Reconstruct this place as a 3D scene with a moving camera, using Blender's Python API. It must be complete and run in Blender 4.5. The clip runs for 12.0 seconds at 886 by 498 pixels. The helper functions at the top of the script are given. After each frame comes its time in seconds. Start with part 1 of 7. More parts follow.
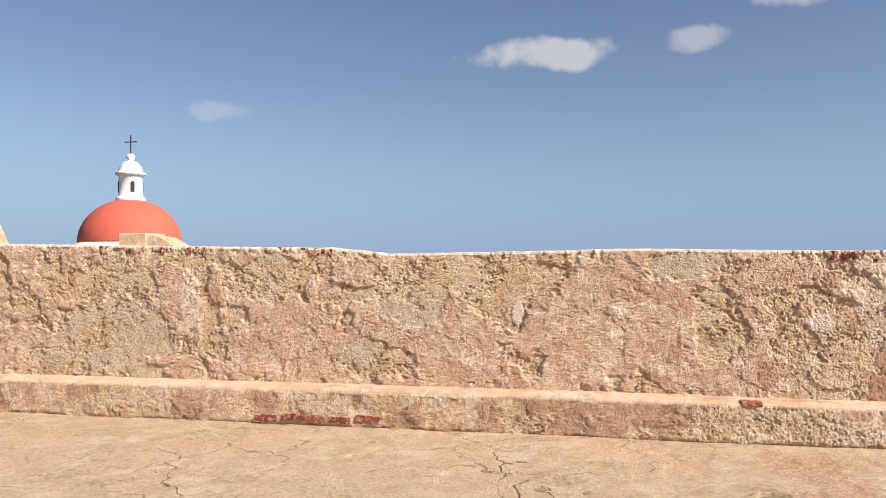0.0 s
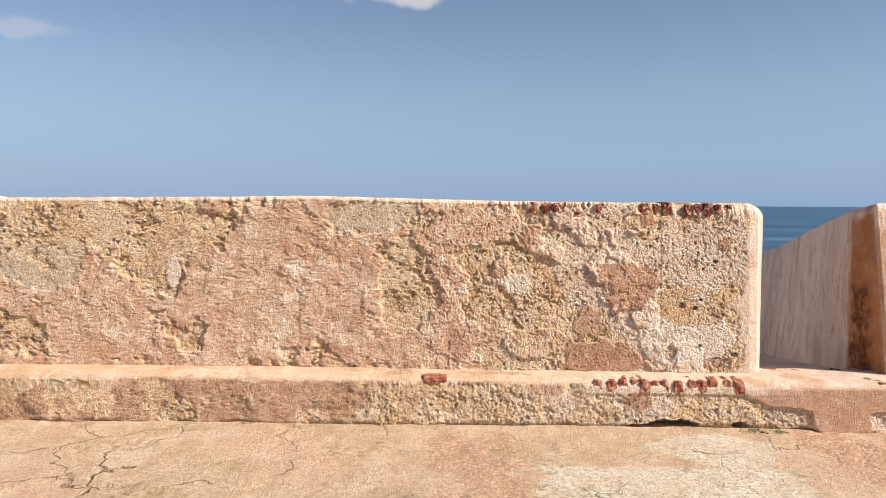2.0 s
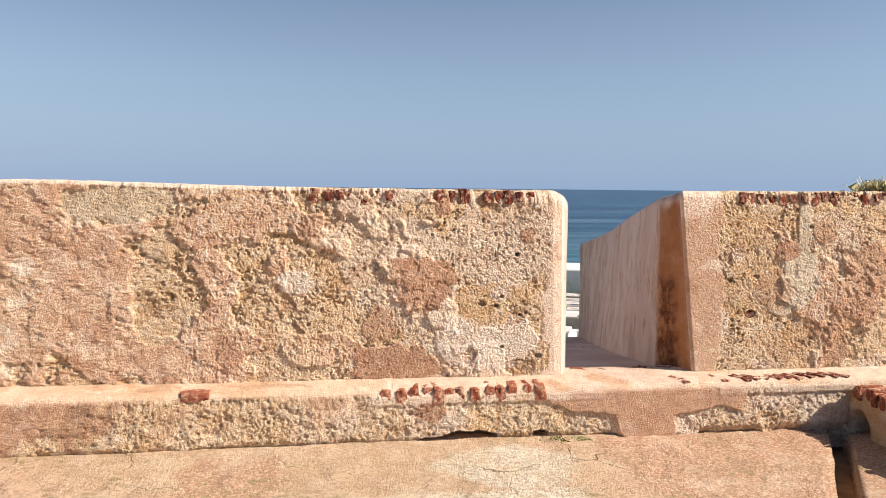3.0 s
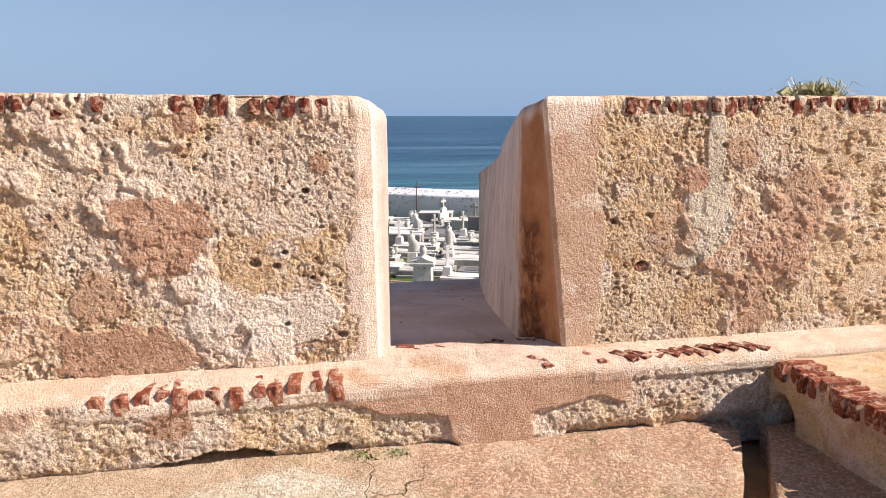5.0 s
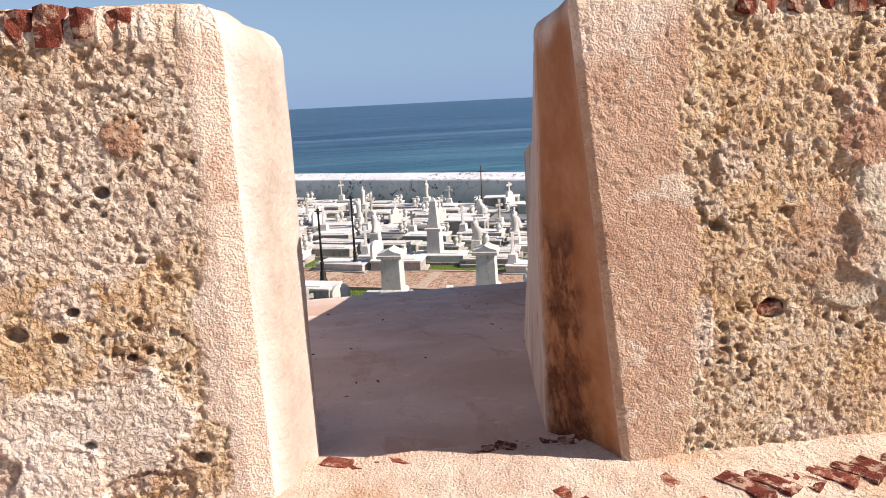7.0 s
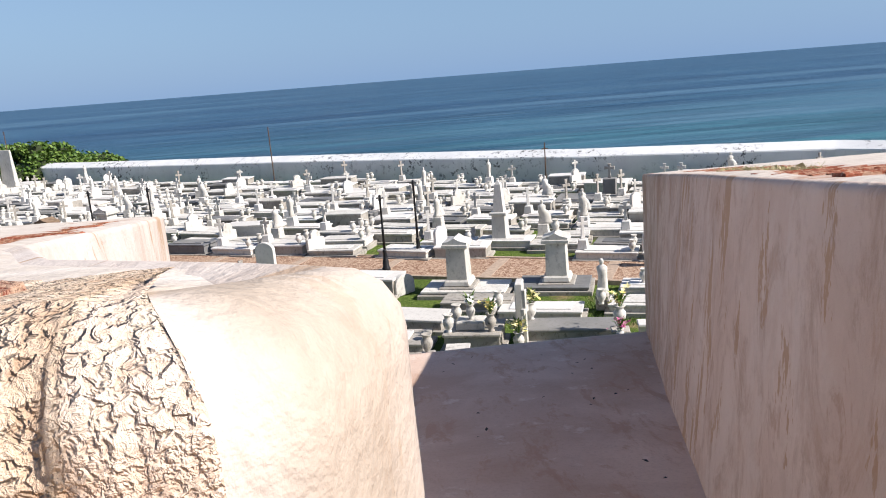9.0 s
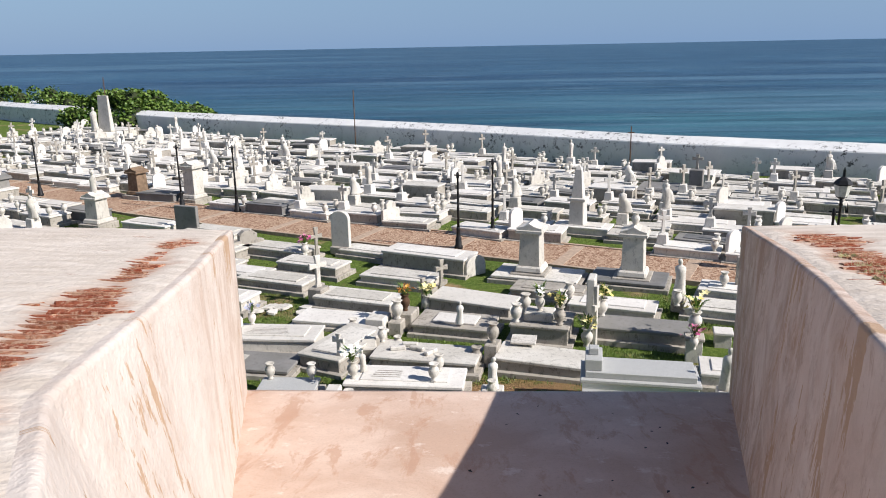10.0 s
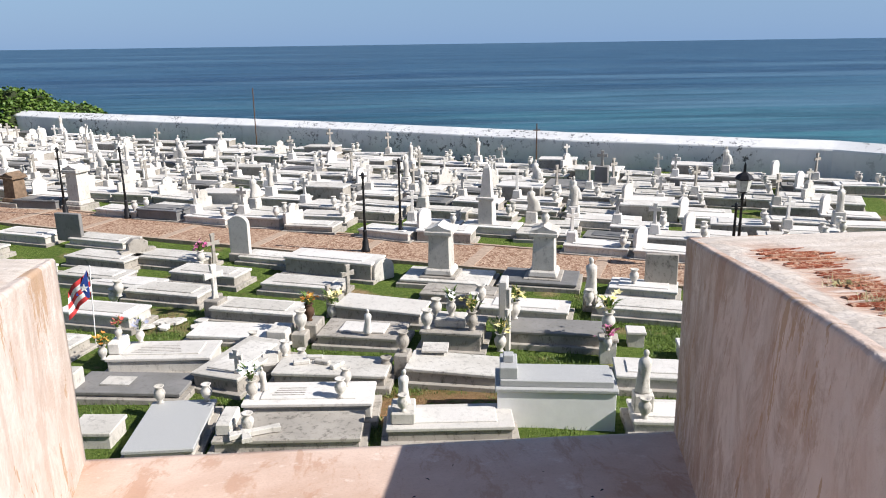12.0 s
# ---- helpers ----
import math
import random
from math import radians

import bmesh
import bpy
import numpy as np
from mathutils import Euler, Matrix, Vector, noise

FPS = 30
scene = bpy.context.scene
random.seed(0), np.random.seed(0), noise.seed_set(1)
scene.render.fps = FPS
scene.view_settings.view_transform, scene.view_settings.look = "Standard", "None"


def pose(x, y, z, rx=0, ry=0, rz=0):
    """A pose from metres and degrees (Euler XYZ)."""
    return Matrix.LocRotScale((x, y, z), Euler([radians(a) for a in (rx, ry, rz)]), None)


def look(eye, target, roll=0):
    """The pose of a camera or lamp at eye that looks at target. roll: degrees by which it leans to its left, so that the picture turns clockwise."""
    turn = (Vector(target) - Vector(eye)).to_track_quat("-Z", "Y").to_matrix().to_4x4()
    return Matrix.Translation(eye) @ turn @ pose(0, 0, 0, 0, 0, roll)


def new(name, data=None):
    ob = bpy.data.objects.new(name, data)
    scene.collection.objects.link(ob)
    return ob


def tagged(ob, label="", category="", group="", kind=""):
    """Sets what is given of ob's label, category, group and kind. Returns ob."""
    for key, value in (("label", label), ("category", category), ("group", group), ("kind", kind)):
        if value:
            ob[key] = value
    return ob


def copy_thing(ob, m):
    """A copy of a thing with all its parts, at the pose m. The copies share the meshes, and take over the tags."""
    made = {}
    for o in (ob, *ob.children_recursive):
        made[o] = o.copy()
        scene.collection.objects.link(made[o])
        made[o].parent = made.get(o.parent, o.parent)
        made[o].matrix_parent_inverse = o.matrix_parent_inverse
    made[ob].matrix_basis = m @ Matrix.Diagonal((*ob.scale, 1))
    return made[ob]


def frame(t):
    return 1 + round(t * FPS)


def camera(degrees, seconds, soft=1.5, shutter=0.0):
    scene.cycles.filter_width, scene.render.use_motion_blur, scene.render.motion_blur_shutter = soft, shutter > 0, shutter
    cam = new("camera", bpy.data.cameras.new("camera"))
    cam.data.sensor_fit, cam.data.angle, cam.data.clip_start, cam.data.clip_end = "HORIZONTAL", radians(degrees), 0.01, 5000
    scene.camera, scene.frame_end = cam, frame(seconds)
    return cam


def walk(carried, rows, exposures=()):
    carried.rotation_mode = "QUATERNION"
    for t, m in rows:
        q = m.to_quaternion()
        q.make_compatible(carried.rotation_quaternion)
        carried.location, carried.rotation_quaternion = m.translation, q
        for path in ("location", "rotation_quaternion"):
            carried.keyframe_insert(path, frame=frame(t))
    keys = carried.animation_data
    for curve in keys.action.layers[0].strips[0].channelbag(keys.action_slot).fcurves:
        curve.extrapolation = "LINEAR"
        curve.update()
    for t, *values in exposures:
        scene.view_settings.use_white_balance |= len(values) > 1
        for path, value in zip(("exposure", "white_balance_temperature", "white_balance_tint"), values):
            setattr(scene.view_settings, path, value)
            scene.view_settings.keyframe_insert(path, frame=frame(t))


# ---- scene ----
cam = camera(60.4, 12.0, soft=1.0)
PATH = [
    (0, (-3.035, -6.159, 1.381), (-3.478, -4.209, 1.421), -0.4),
    (0.5, (-2.726, -5.862, 1.388), (-3.046, -3.888, 1.353), -0.4),
    (1, (-2.472, -5.53, 1.403), (-2.728, -3.548, 1.315), 0.0),
    (1.5, (-2.222, -5.278, 1.506), (-2.357, -3.286, 1.385), 0.1),
    (2, (-1.954, -4.962, 1.455), (-1.989, -2.966, 1.333), 0.3),
    (2.5, (-1.659, -4.611, 1.512), (-1.386, -2.637, 1.343), -0.2),
    (3, (-1.386, -4.369, 1.48), (-1.084, -2.399, 1.315), 0.6),
    (3.5, (-1.111, -4.015, 1.451), (-0.735, -2.059, 1.268), 1.6),
    (3.7, (-1.004, -3.899, 1.451), (-0.581, -1.955, 1.252), 1.8),
    (5.3, (-0.282, -2.92, 1.346), (0.155, -1.005, 0.968), -1.0),
    (5.5, (-0.204, -2.774, 1.313), (0.229, -0.862, 0.917), -1.9),
    (6, (-0.048, -2.429, 1.276), (0.283, -0.508, 0.828), -2.7),
    (6.5, (0.097, -2.01, 1.256), (0.433, -0.089, 0.813), -1.5),
    (7, (0.231, -1.66, 1.236), (0.478, 0.287, 0.851), -2.9),
    (7.5, (0.268, -1.313, 1.197), (0.318, 0.648, 0.809), -2.5),
    (7.7, (0.278, -1.099, 1.212), (0.346, 0.865, 0.844), -1.5),
    (9.3, (0.102, -0.259, 1.735), (0.191, 1.682, 1.262), -4.8),
    (9.5, (0.12, -0.169, 1.849), (0.217, 1.768, 1.36), -3.9),
    (10, (0.135, 0.031, 1.967), (0.028, 1.959, 1.448), -1.1),
    (10.5, (0.137, 0.303, 1.932), (0.006, 2.213, 1.356), 0.2),
    (11, (0.09, 0.59, 1.924), (0.1, 2.501, 1.335), -0.8),
    (11.5, (0.159, 0.835, 1.871), (0.191, 2.749, 1.294), -1.0),
    (12, (0.21, 1.03, 1.844), (0.339, 2.956, 1.318), -0.8),
]
walk(cam, [(t, look(eye, target, roll)) for t, eye, target, roll in PATH], [(0, 0.40, 6850, 12), (2.0, 0.44, 7000, 13), (3.0, 0.49, 7250, 14), (3.7, 0.48, 7100, 14), (5.3, 0.50, 6700, 14), (6.5, 0.56, 6750, 14), (7.0, 0.47, 6750, 15), (7.7, 0.46, 6650, 17), (9.3, 0.40, 6400, 10), (10.5, 0.15, 6450, 10), (11, 0.33, 6400, 9), (12, 0.38, 6350, 10)])

# ---- world, sun, exposure ----
SUN = Vector((1.19, -0.45, 1.0)).normalized()
SUN_EL = math.asin(SUN.z)
SUN_AZ = math.atan2(SUN.x, SUN.y)
world = bpy.data.worlds.new("world")
scene.world = world
world.use_nodes = True
wn, wl = world.node_tree.nodes, world.node_tree.links
wn.clear()
w_out = wn.new("ShaderNodeOutputWorld")
w_bg = wn.new("ShaderNodeBackground")
w_bg.inputs["Strength"].default_value = 0.080
w_sky = wn.new("ShaderNodeTexSky")
w_sky.sky_type, w_sky.sun_disc = "NISHITA", False
w_sky.sun_elevation, w_sky.sun_rotation = SUN_EL, SUN_AZ
w_sky.altitude, w_sky.air_density, w_sky.dust_density, w_sky.ozone_density = 10, 1.0, 0.3, 2.5
w_tc = wn.new("ShaderNodeTexCoord")


def math_node(nodes, links, op, a, b=None, c=None):
    n = nodes.new("ShaderNodeMath")
    n.operation = op
    for i, v in enumerate((a, b, c)):
        if v is None:
            continue
        if isinstance(v, (int, float)):
            n.inputs[i].default_value = v
        else:
            links.new(v, n.inputs[i])
    return n.outputs[0]


def cloud_mask(az, el, half_w, half_h, density):
    """A soft, lumpy cloud low in the sky, at a bearing from +y and a height in degrees."""
    d = Vector((math.sin(radians(az)) * math.cos(radians(el)), math.cos(radians(az)) * math.cos(radians(el)), math.sin(radians(el))))
    mp = wn.new("ShaderNodeMapping")
    mp.vector_type = "POINT"
    mp.inputs["Rotation"].default_value = (0, 0, radians(az))
    wl.new(w_tc.outputs["Generated"], mp.inputs["Vector"])
    no = wn.new("ShaderNodeTexNoise")
    no.inputs["Scale"].default_value, no.inputs["Detail"].default_value = 22, 6
    wl.new(w_tc.outputs["Generated"], no.inputs["Vector"])
    sx = wn.new("ShaderNodeSeparateXYZ")
    wl.new(mp.outputs["Vector"], sx.inputs[0])
    u = math_node(wn, wl, "DIVIDE", sx.outputs["X"], math.sin(radians(half_w)))
    v = math_node(wn, wl, "DIVIDE", math_node(wn, wl, "SUBTRACT", sx.outputs["Z"], d.z), math.sin(radians(half_h)))
    r = math_node(wn, wl, "ADD", math_node(wn, wl, "MULTIPLY", u, u), math_node(wn, wl, "MULTIPLY", v, v))
    r = math_node(wn, wl, "ADD", r, math_node(wn, wl, "MULTIPLY", math_node(wn, wl, "SUBTRACT", no.outputs["Fac"], 0.5), 3.2))
    front = math_node(wn, wl, "GREATER_THAN", sx.outputs["Y"], 0.0)
    ramp = wn.new("ShaderNodeMapRange")
    ramp.interpolation_type = "SMOOTHSTEP"
    ramp.inputs["From Min"].default_value, ramp.inputs["From Max"].default_value = 1.25, 0.25
    ramp.inputs["To Min"].default_value, ramp.inputs["To Max"].default_value = 0.0, density
    wl.new(r, ramp.inputs["Value"])
    return math_node(wn, wl, "MULTIPLY", ramp.outputs[0], front)


CLOUDS = [(-4.9, 15.3, 5.6, 1.15, 0.6), (5.8, 15.6, 2.3, 0.9, 0.4), (-29.2, 11.1, 2.4, 0.8, 0.22), (13.0, 18.0, 3.0, 1.0, 0.4)]
mask = None
for c in CLOUDS:
    k = cloud_mask(*c)
    mask = k if mask is None else math_node(wn, wl, "MAXIMUM", mask, k)
w_mix = wn.new("ShaderNodeMix")
w_mix.data_type = "RGBA"
wl.new(mask, w_mix.inputs["Factor"])
w_sep = wn.new("ShaderNodeSeparateXYZ")
wl.new(w_tc.outputs["Generated"], w_sep.inputs[0])
w_low = wn.new("ShaderNodeMapRange")
w_low.interpolation_type = "SMOOTHSTEP"
w_low.inputs["From Min"].default_value, w_low.inputs["From Max"].default_value = 0.24, -0.02
w_low.inputs["To Min"].default_value, w_low.inputs["To Max"].default_value = 0.0, 0.85
wl.new(w_sep.outputs["Z"], w_low.inputs["Value"])
w_haze = wn.new("ShaderNodeMix")
w_haze.data_type = "RGBA"
wl.new(w_low.outputs[0], w_haze.inputs["Factor"])
w_tint = wn.new("ShaderNodeMix")
w_tint.data_type, w_tint.blend_type = "RGBA", "MULTIPLY"
w_tint.inputs["Factor"].default_value = 1.0
w_tint.inputs["B"].default_value = (0.97, 0.945, 1.0, 1)
wl.new(w_sky.outputs[0], w_tint.inputs["A"])
wl.new(w_tint.outputs["Result"], w_haze.inputs["A"])
w_haze.inputs["B"].default_value = (2.02, 3.70, 6.45, 1)
wl.new(w_haze.outputs["Result"], w_mix.inputs["A"])
w_mix.inputs["B"].default_value = (7.5, 7.4, 7.3, 1)
wl.new(w_mix.outputs["Result"], w_bg.inputs["Color"])
wl.new(w_bg.outputs[0], w_out.inputs[0])

sun = new("sun", bpy.data.lights.new("sun", "SUN"))
sun.data.energy, sun.data.angle, sun.data.color = 5.7, radians(0.5), (1.0, 0.945, 0.88)
sun.matrix_world = look(SUN * 60, (0, 0, 0))


# ---- materials ----
class Nodes:
    """A small kit for one node material."""

    def __init__(self, name, rough=0.85, metal=0.0, spec=0.3):
        self.mat = bpy.data.materials.new(name)
        self.mat.use_nodes = True
        self.t = self.mat.node_tree
        self.n, self.l = self.t.nodes, self.t.links
        self.bsdf = self.n["Principled BSDF"]
        self.bsdf.inputs["Roughness"].default_value = rough
        self.bsdf.inputs["Metallic"].default_value = metal
        self.bsdf.inputs["Specular IOR Level"].default_value = spec
        self.co = self.n.new("ShaderNodeTexCoord").outputs["Object"]
        self.geo = self.n.new("ShaderNodeNewGeometry")

    def world_co(self):
        return self.geo.outputs["Position"]

    def scaled(self, vec, sx, sy, sz):
        m = self.n.new("ShaderNodeMapping")
        m.inputs["Scale"].default_value = (sx, sy, sz)
        self.l.new(vec, m.inputs["Vector"])
        return m.outputs["Vector"]

    def noise(self, scale, detail=4, rough=0.55, vec=None, distort=0.0):
        t = self.n.new("ShaderNodeTexNoise")
        t.inputs["Scale"].default_value, t.inputs["Detail"].default_value = scale, detail
        t.inputs["Roughness"].default_value, t.inputs["Distortion"].default_value = rough, distort
        self.l.new(vec if vec is not None else self.co, t.inputs["Vector"])
        return t.outputs["Fac"]

    def voronoi(self, scale, feature="F1", vec=None, out="Distance"):
        t = self.n.new("ShaderNodeTexVoronoi")
        t.feature = feature
        t.inputs["Scale"].default_value = scale
        self.l.new(vec if vec is not None else self.co, t.inputs["Vector"])
        return t.outputs[out]

    def ramp(self, fac, lo, hi, a=0.0, b=1.0):
        t = self.n.new("ShaderNodeMapRange")
        t.inputs["From Min"].default_value, t.inputs["From Max"].default_value = lo, hi
        t.inputs["To Min"].default_value, t.inputs["To Max"].default_value = a, b
        self.l.new(fac, t.inputs["Value"])
        return t.outputs[0]

    def mix(self, fac, a, b, blend="MIX"):
        t = self.n.new("ShaderNodeMix")
        t.data_type, t.blend_type = "RGBA", blend
        for v, key in ((fac, "Factor"), (a, "A"), (b, "B")):
            if isinstance(v, (int, float)):
                t.inputs[key].default_value = v
            elif isinstance(v, tuple):
                t.inputs[key].default_value = (*v, 1)
            else:
                self.l.new(v, t.inputs[key])
        return t.outputs["Result"]

    def attr(self, name):
        t = self.n.new("ShaderNodeAttribute")
        t.attribute_name = name
        return t.outputs["Fac"]

    def random(self):
        return self.n.new("ShaderNodeObjectInfo").outputs["Random"]

    def island(self):
        return self.geo.outputs["Random Per Island"]

    def math(self, op, a, b=None):
        return math_node(self.n, self.l, op, a, b)

    def bump(self, height, strength=0.4, dist=0.01, normal=None):
        t = self.n.new("ShaderNodeBump")
        t.inputs["Strength"].default_value, t.inputs["Distance"].default_value = strength, dist
        self.l.new(height, t.inputs["Height"])
        if normal is not None:
            self.l.new(normal, t.inputs["Normal"])
        self.l.new(t.outputs[0], self.bsdf.inputs["Normal"])
        return t.outputs[0]

    def done(self, color):
        if isinstance(color, tuple):
            self.bsdf.inputs["Base Color"].default_value = (*color, 1)
        else:
            self.l.new(color, self.bsdf.inputs["Base Color"])
        return self.mat


def mat_old_wall():
    """Weathered fort wall: yellow coral stone, pink lime plaster, brown and grey patches."""
    m = Nodes("old_wall", 0.95, spec=0.1)
    w = m.world_co()
    big, mid, fine = m.noise(1.7, 4, vec=w), m.noise(9, 5, vec=w), m.noise(70, 4, 0.65, vec=w)
    stone = m.mix(m.ramp(mid, 0.35, 0.65), (0.74, 0.47, 0.24), (0.87, 0.65, 0.41))
    stone = m.mix(m.ramp(big, 0.45, 0.7, 0, 0.75), stone, (0.83, 0.69, 0.50))
    pink = m.mix(m.ramp(mid, 0.3, 0.7), (0.51, 0.285, 0.185), (0.65, 0.415, 0.285))
    pink = m.mix(m.ramp(big, 0.5, 0.7, 0, 0.6), pink, (0.62, 0.44, 0.27))
    col = m.mix(m.attr("plaster"), stone, pink)
    col = m.mix(m.attr("ochre"), col, m.mix(m.ramp(mid, 0.4, 0.6), (0.68, 0.43, 0.21), (0.80, 0.56, 0.33)))
    col = m.mix(m.attr("pale"), col, m.mix(m.ramp(mid, 0.4, 0.6), (0.82, 0.635, 0.50), (0.89, 0.745, 0.62)))
    rust = m.ramp(m.noise(3.2, 6, 0.7, vec=w, distort=0.5), 0.57, 0.62, 0, 0.6)
    col = m.mix(rust, col, (0.44, 0.235, 0.145))
    chalk = m.ramp(m.noise(4.1, 7, 0.75, vec=m.scaled(w, 1, 1, 1.4), distort=0.6), 0.56, 0.60, 0, 0.7)
    col = m.mix(chalk, col, (0.82, 0.70, 0.56))
    bare = m.math("SUBTRACT", 1.0, m.math("MAXIMUM", m.math("MAXIMUM", m.attr("plaster"), m.attr("grey")), m.attr("white")))
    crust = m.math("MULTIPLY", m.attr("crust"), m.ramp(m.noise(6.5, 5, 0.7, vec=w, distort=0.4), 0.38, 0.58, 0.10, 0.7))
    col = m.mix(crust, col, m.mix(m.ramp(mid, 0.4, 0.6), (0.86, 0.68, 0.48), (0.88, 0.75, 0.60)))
    col = m.mix(m.attr("brown"), col, m.mix(m.ramp(m.noise(16, 6, 0.75, vec=w), 0.42, 0.60), (0.42, 0.215, 0.135), (0.60, 0.37, 0.25)))
    col = m.mix(m.attr("grey"), col, m.mix(m.ramp(mid, 0.4, 0.6), (0.62, 0.53, 0.39), (0.72, 0.63, 0.49)))
    col = m.mix(m.attr("white"), col, m.mix(m.ramp(mid, 0.36, 0.62), (0.80, 0.66, 0.53), (0.90, 0.80, 0.69)))
    # Dirt noise, plus shade of pits, hollows and creases put into the colour.
    dirt_shade = m.math("MULTIPLY", m.math("MAXIMUM", m.attr("cavity"), m.math("MULTIPLY", bare, m.ramp(m.noise(48, 5, 0.75, vec=w, distort=0.6), 0.55, 0.62, 0, 0.6))), m.ramp(m.noise(5, 4, 0.7, vec=w), 0.35, 0.60, 0.45, 1.0))
    col = m.mix(m.math("MULTIPLY", dirt_shade, 0.7), col, m.mix(m.ramp(big, 0.4, 0.6), (0.38, 0.20, 0.085), (0.47, 0.27, 0.15)))
    lichen = m.math("MULTIPLY", m.ramp(m.noise(14, 6, 0.7, vec=w), 0.56, 0.68), m.ramp(m.noise(1.1, 2, vec=w), 0.46, 0.60, 0, 0.45))
    col = m.mix(lichen, col, (0.17, 0.15, 0.11))
    col = m.mix(m.ramp(fine, 0.40, 0.68, 0.0, 0.3), col, (0.86, 0.71, 0.53), "MIX")
    worm = m.ramp(m.noise(240, 3, 0.65, vec=w, distort=0.5), 0.36, 0.64)
    grit = m.ramp(m.noise(105, 4, 0.72, vec=w, distort=0.9), 0.36, 0.62)
    soft = m.math("SUBTRACT", 1.0, m.math("MULTIPLY", m.math("MAXIMUM", m.math("MAXIMUM", m.attr("plaster"), m.attr("grey")), m.math("MULTIPLY", m.attr("flat"), 2.1)), 0.30))
    # Lows of the grit take a browner colour, as shade between grains.
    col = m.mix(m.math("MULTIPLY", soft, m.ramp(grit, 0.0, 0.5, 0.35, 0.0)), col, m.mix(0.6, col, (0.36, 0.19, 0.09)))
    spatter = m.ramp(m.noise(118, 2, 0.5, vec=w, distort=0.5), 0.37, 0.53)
    depth = m.math("SUBTRACT", 1.0, m.math("MULTIPLY", m.math("MAXIMUM", m.math("MULTIPLY", m.attr("flat"), 1.3), m.math("MULTIPLY", m.attr("plaster"), 0.45)), 0.85))
    h = m.math("ADD", m.math("MULTIPLY", m.math("ADD", m.math("MULTIPLY", worm, 0.12), m.math("MULTIPLY", grit, 0.25)), soft), m.math("MULTIPLY", spatter, depth))
    # Crevice shade of the spatter, put into the colour.
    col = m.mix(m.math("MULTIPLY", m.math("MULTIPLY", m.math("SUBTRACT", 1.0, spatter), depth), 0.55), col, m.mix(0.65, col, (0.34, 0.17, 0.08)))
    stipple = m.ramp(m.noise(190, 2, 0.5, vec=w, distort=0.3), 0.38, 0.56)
    smoothed = m.ramp(m.attr("flat"), 0.2, 0.8)
    h = m.math("ADD", h, m.math("MULTIPLY", m.math("MULTIPLY", stipple, smoothed), 0.45))
    # Stippled smooth parts: the lows are coloured darker as shade too.
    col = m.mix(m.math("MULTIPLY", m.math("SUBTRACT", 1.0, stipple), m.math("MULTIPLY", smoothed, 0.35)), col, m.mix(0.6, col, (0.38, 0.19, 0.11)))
    m.bump(h, 1.0, 0.0060)
    return m.done(col)


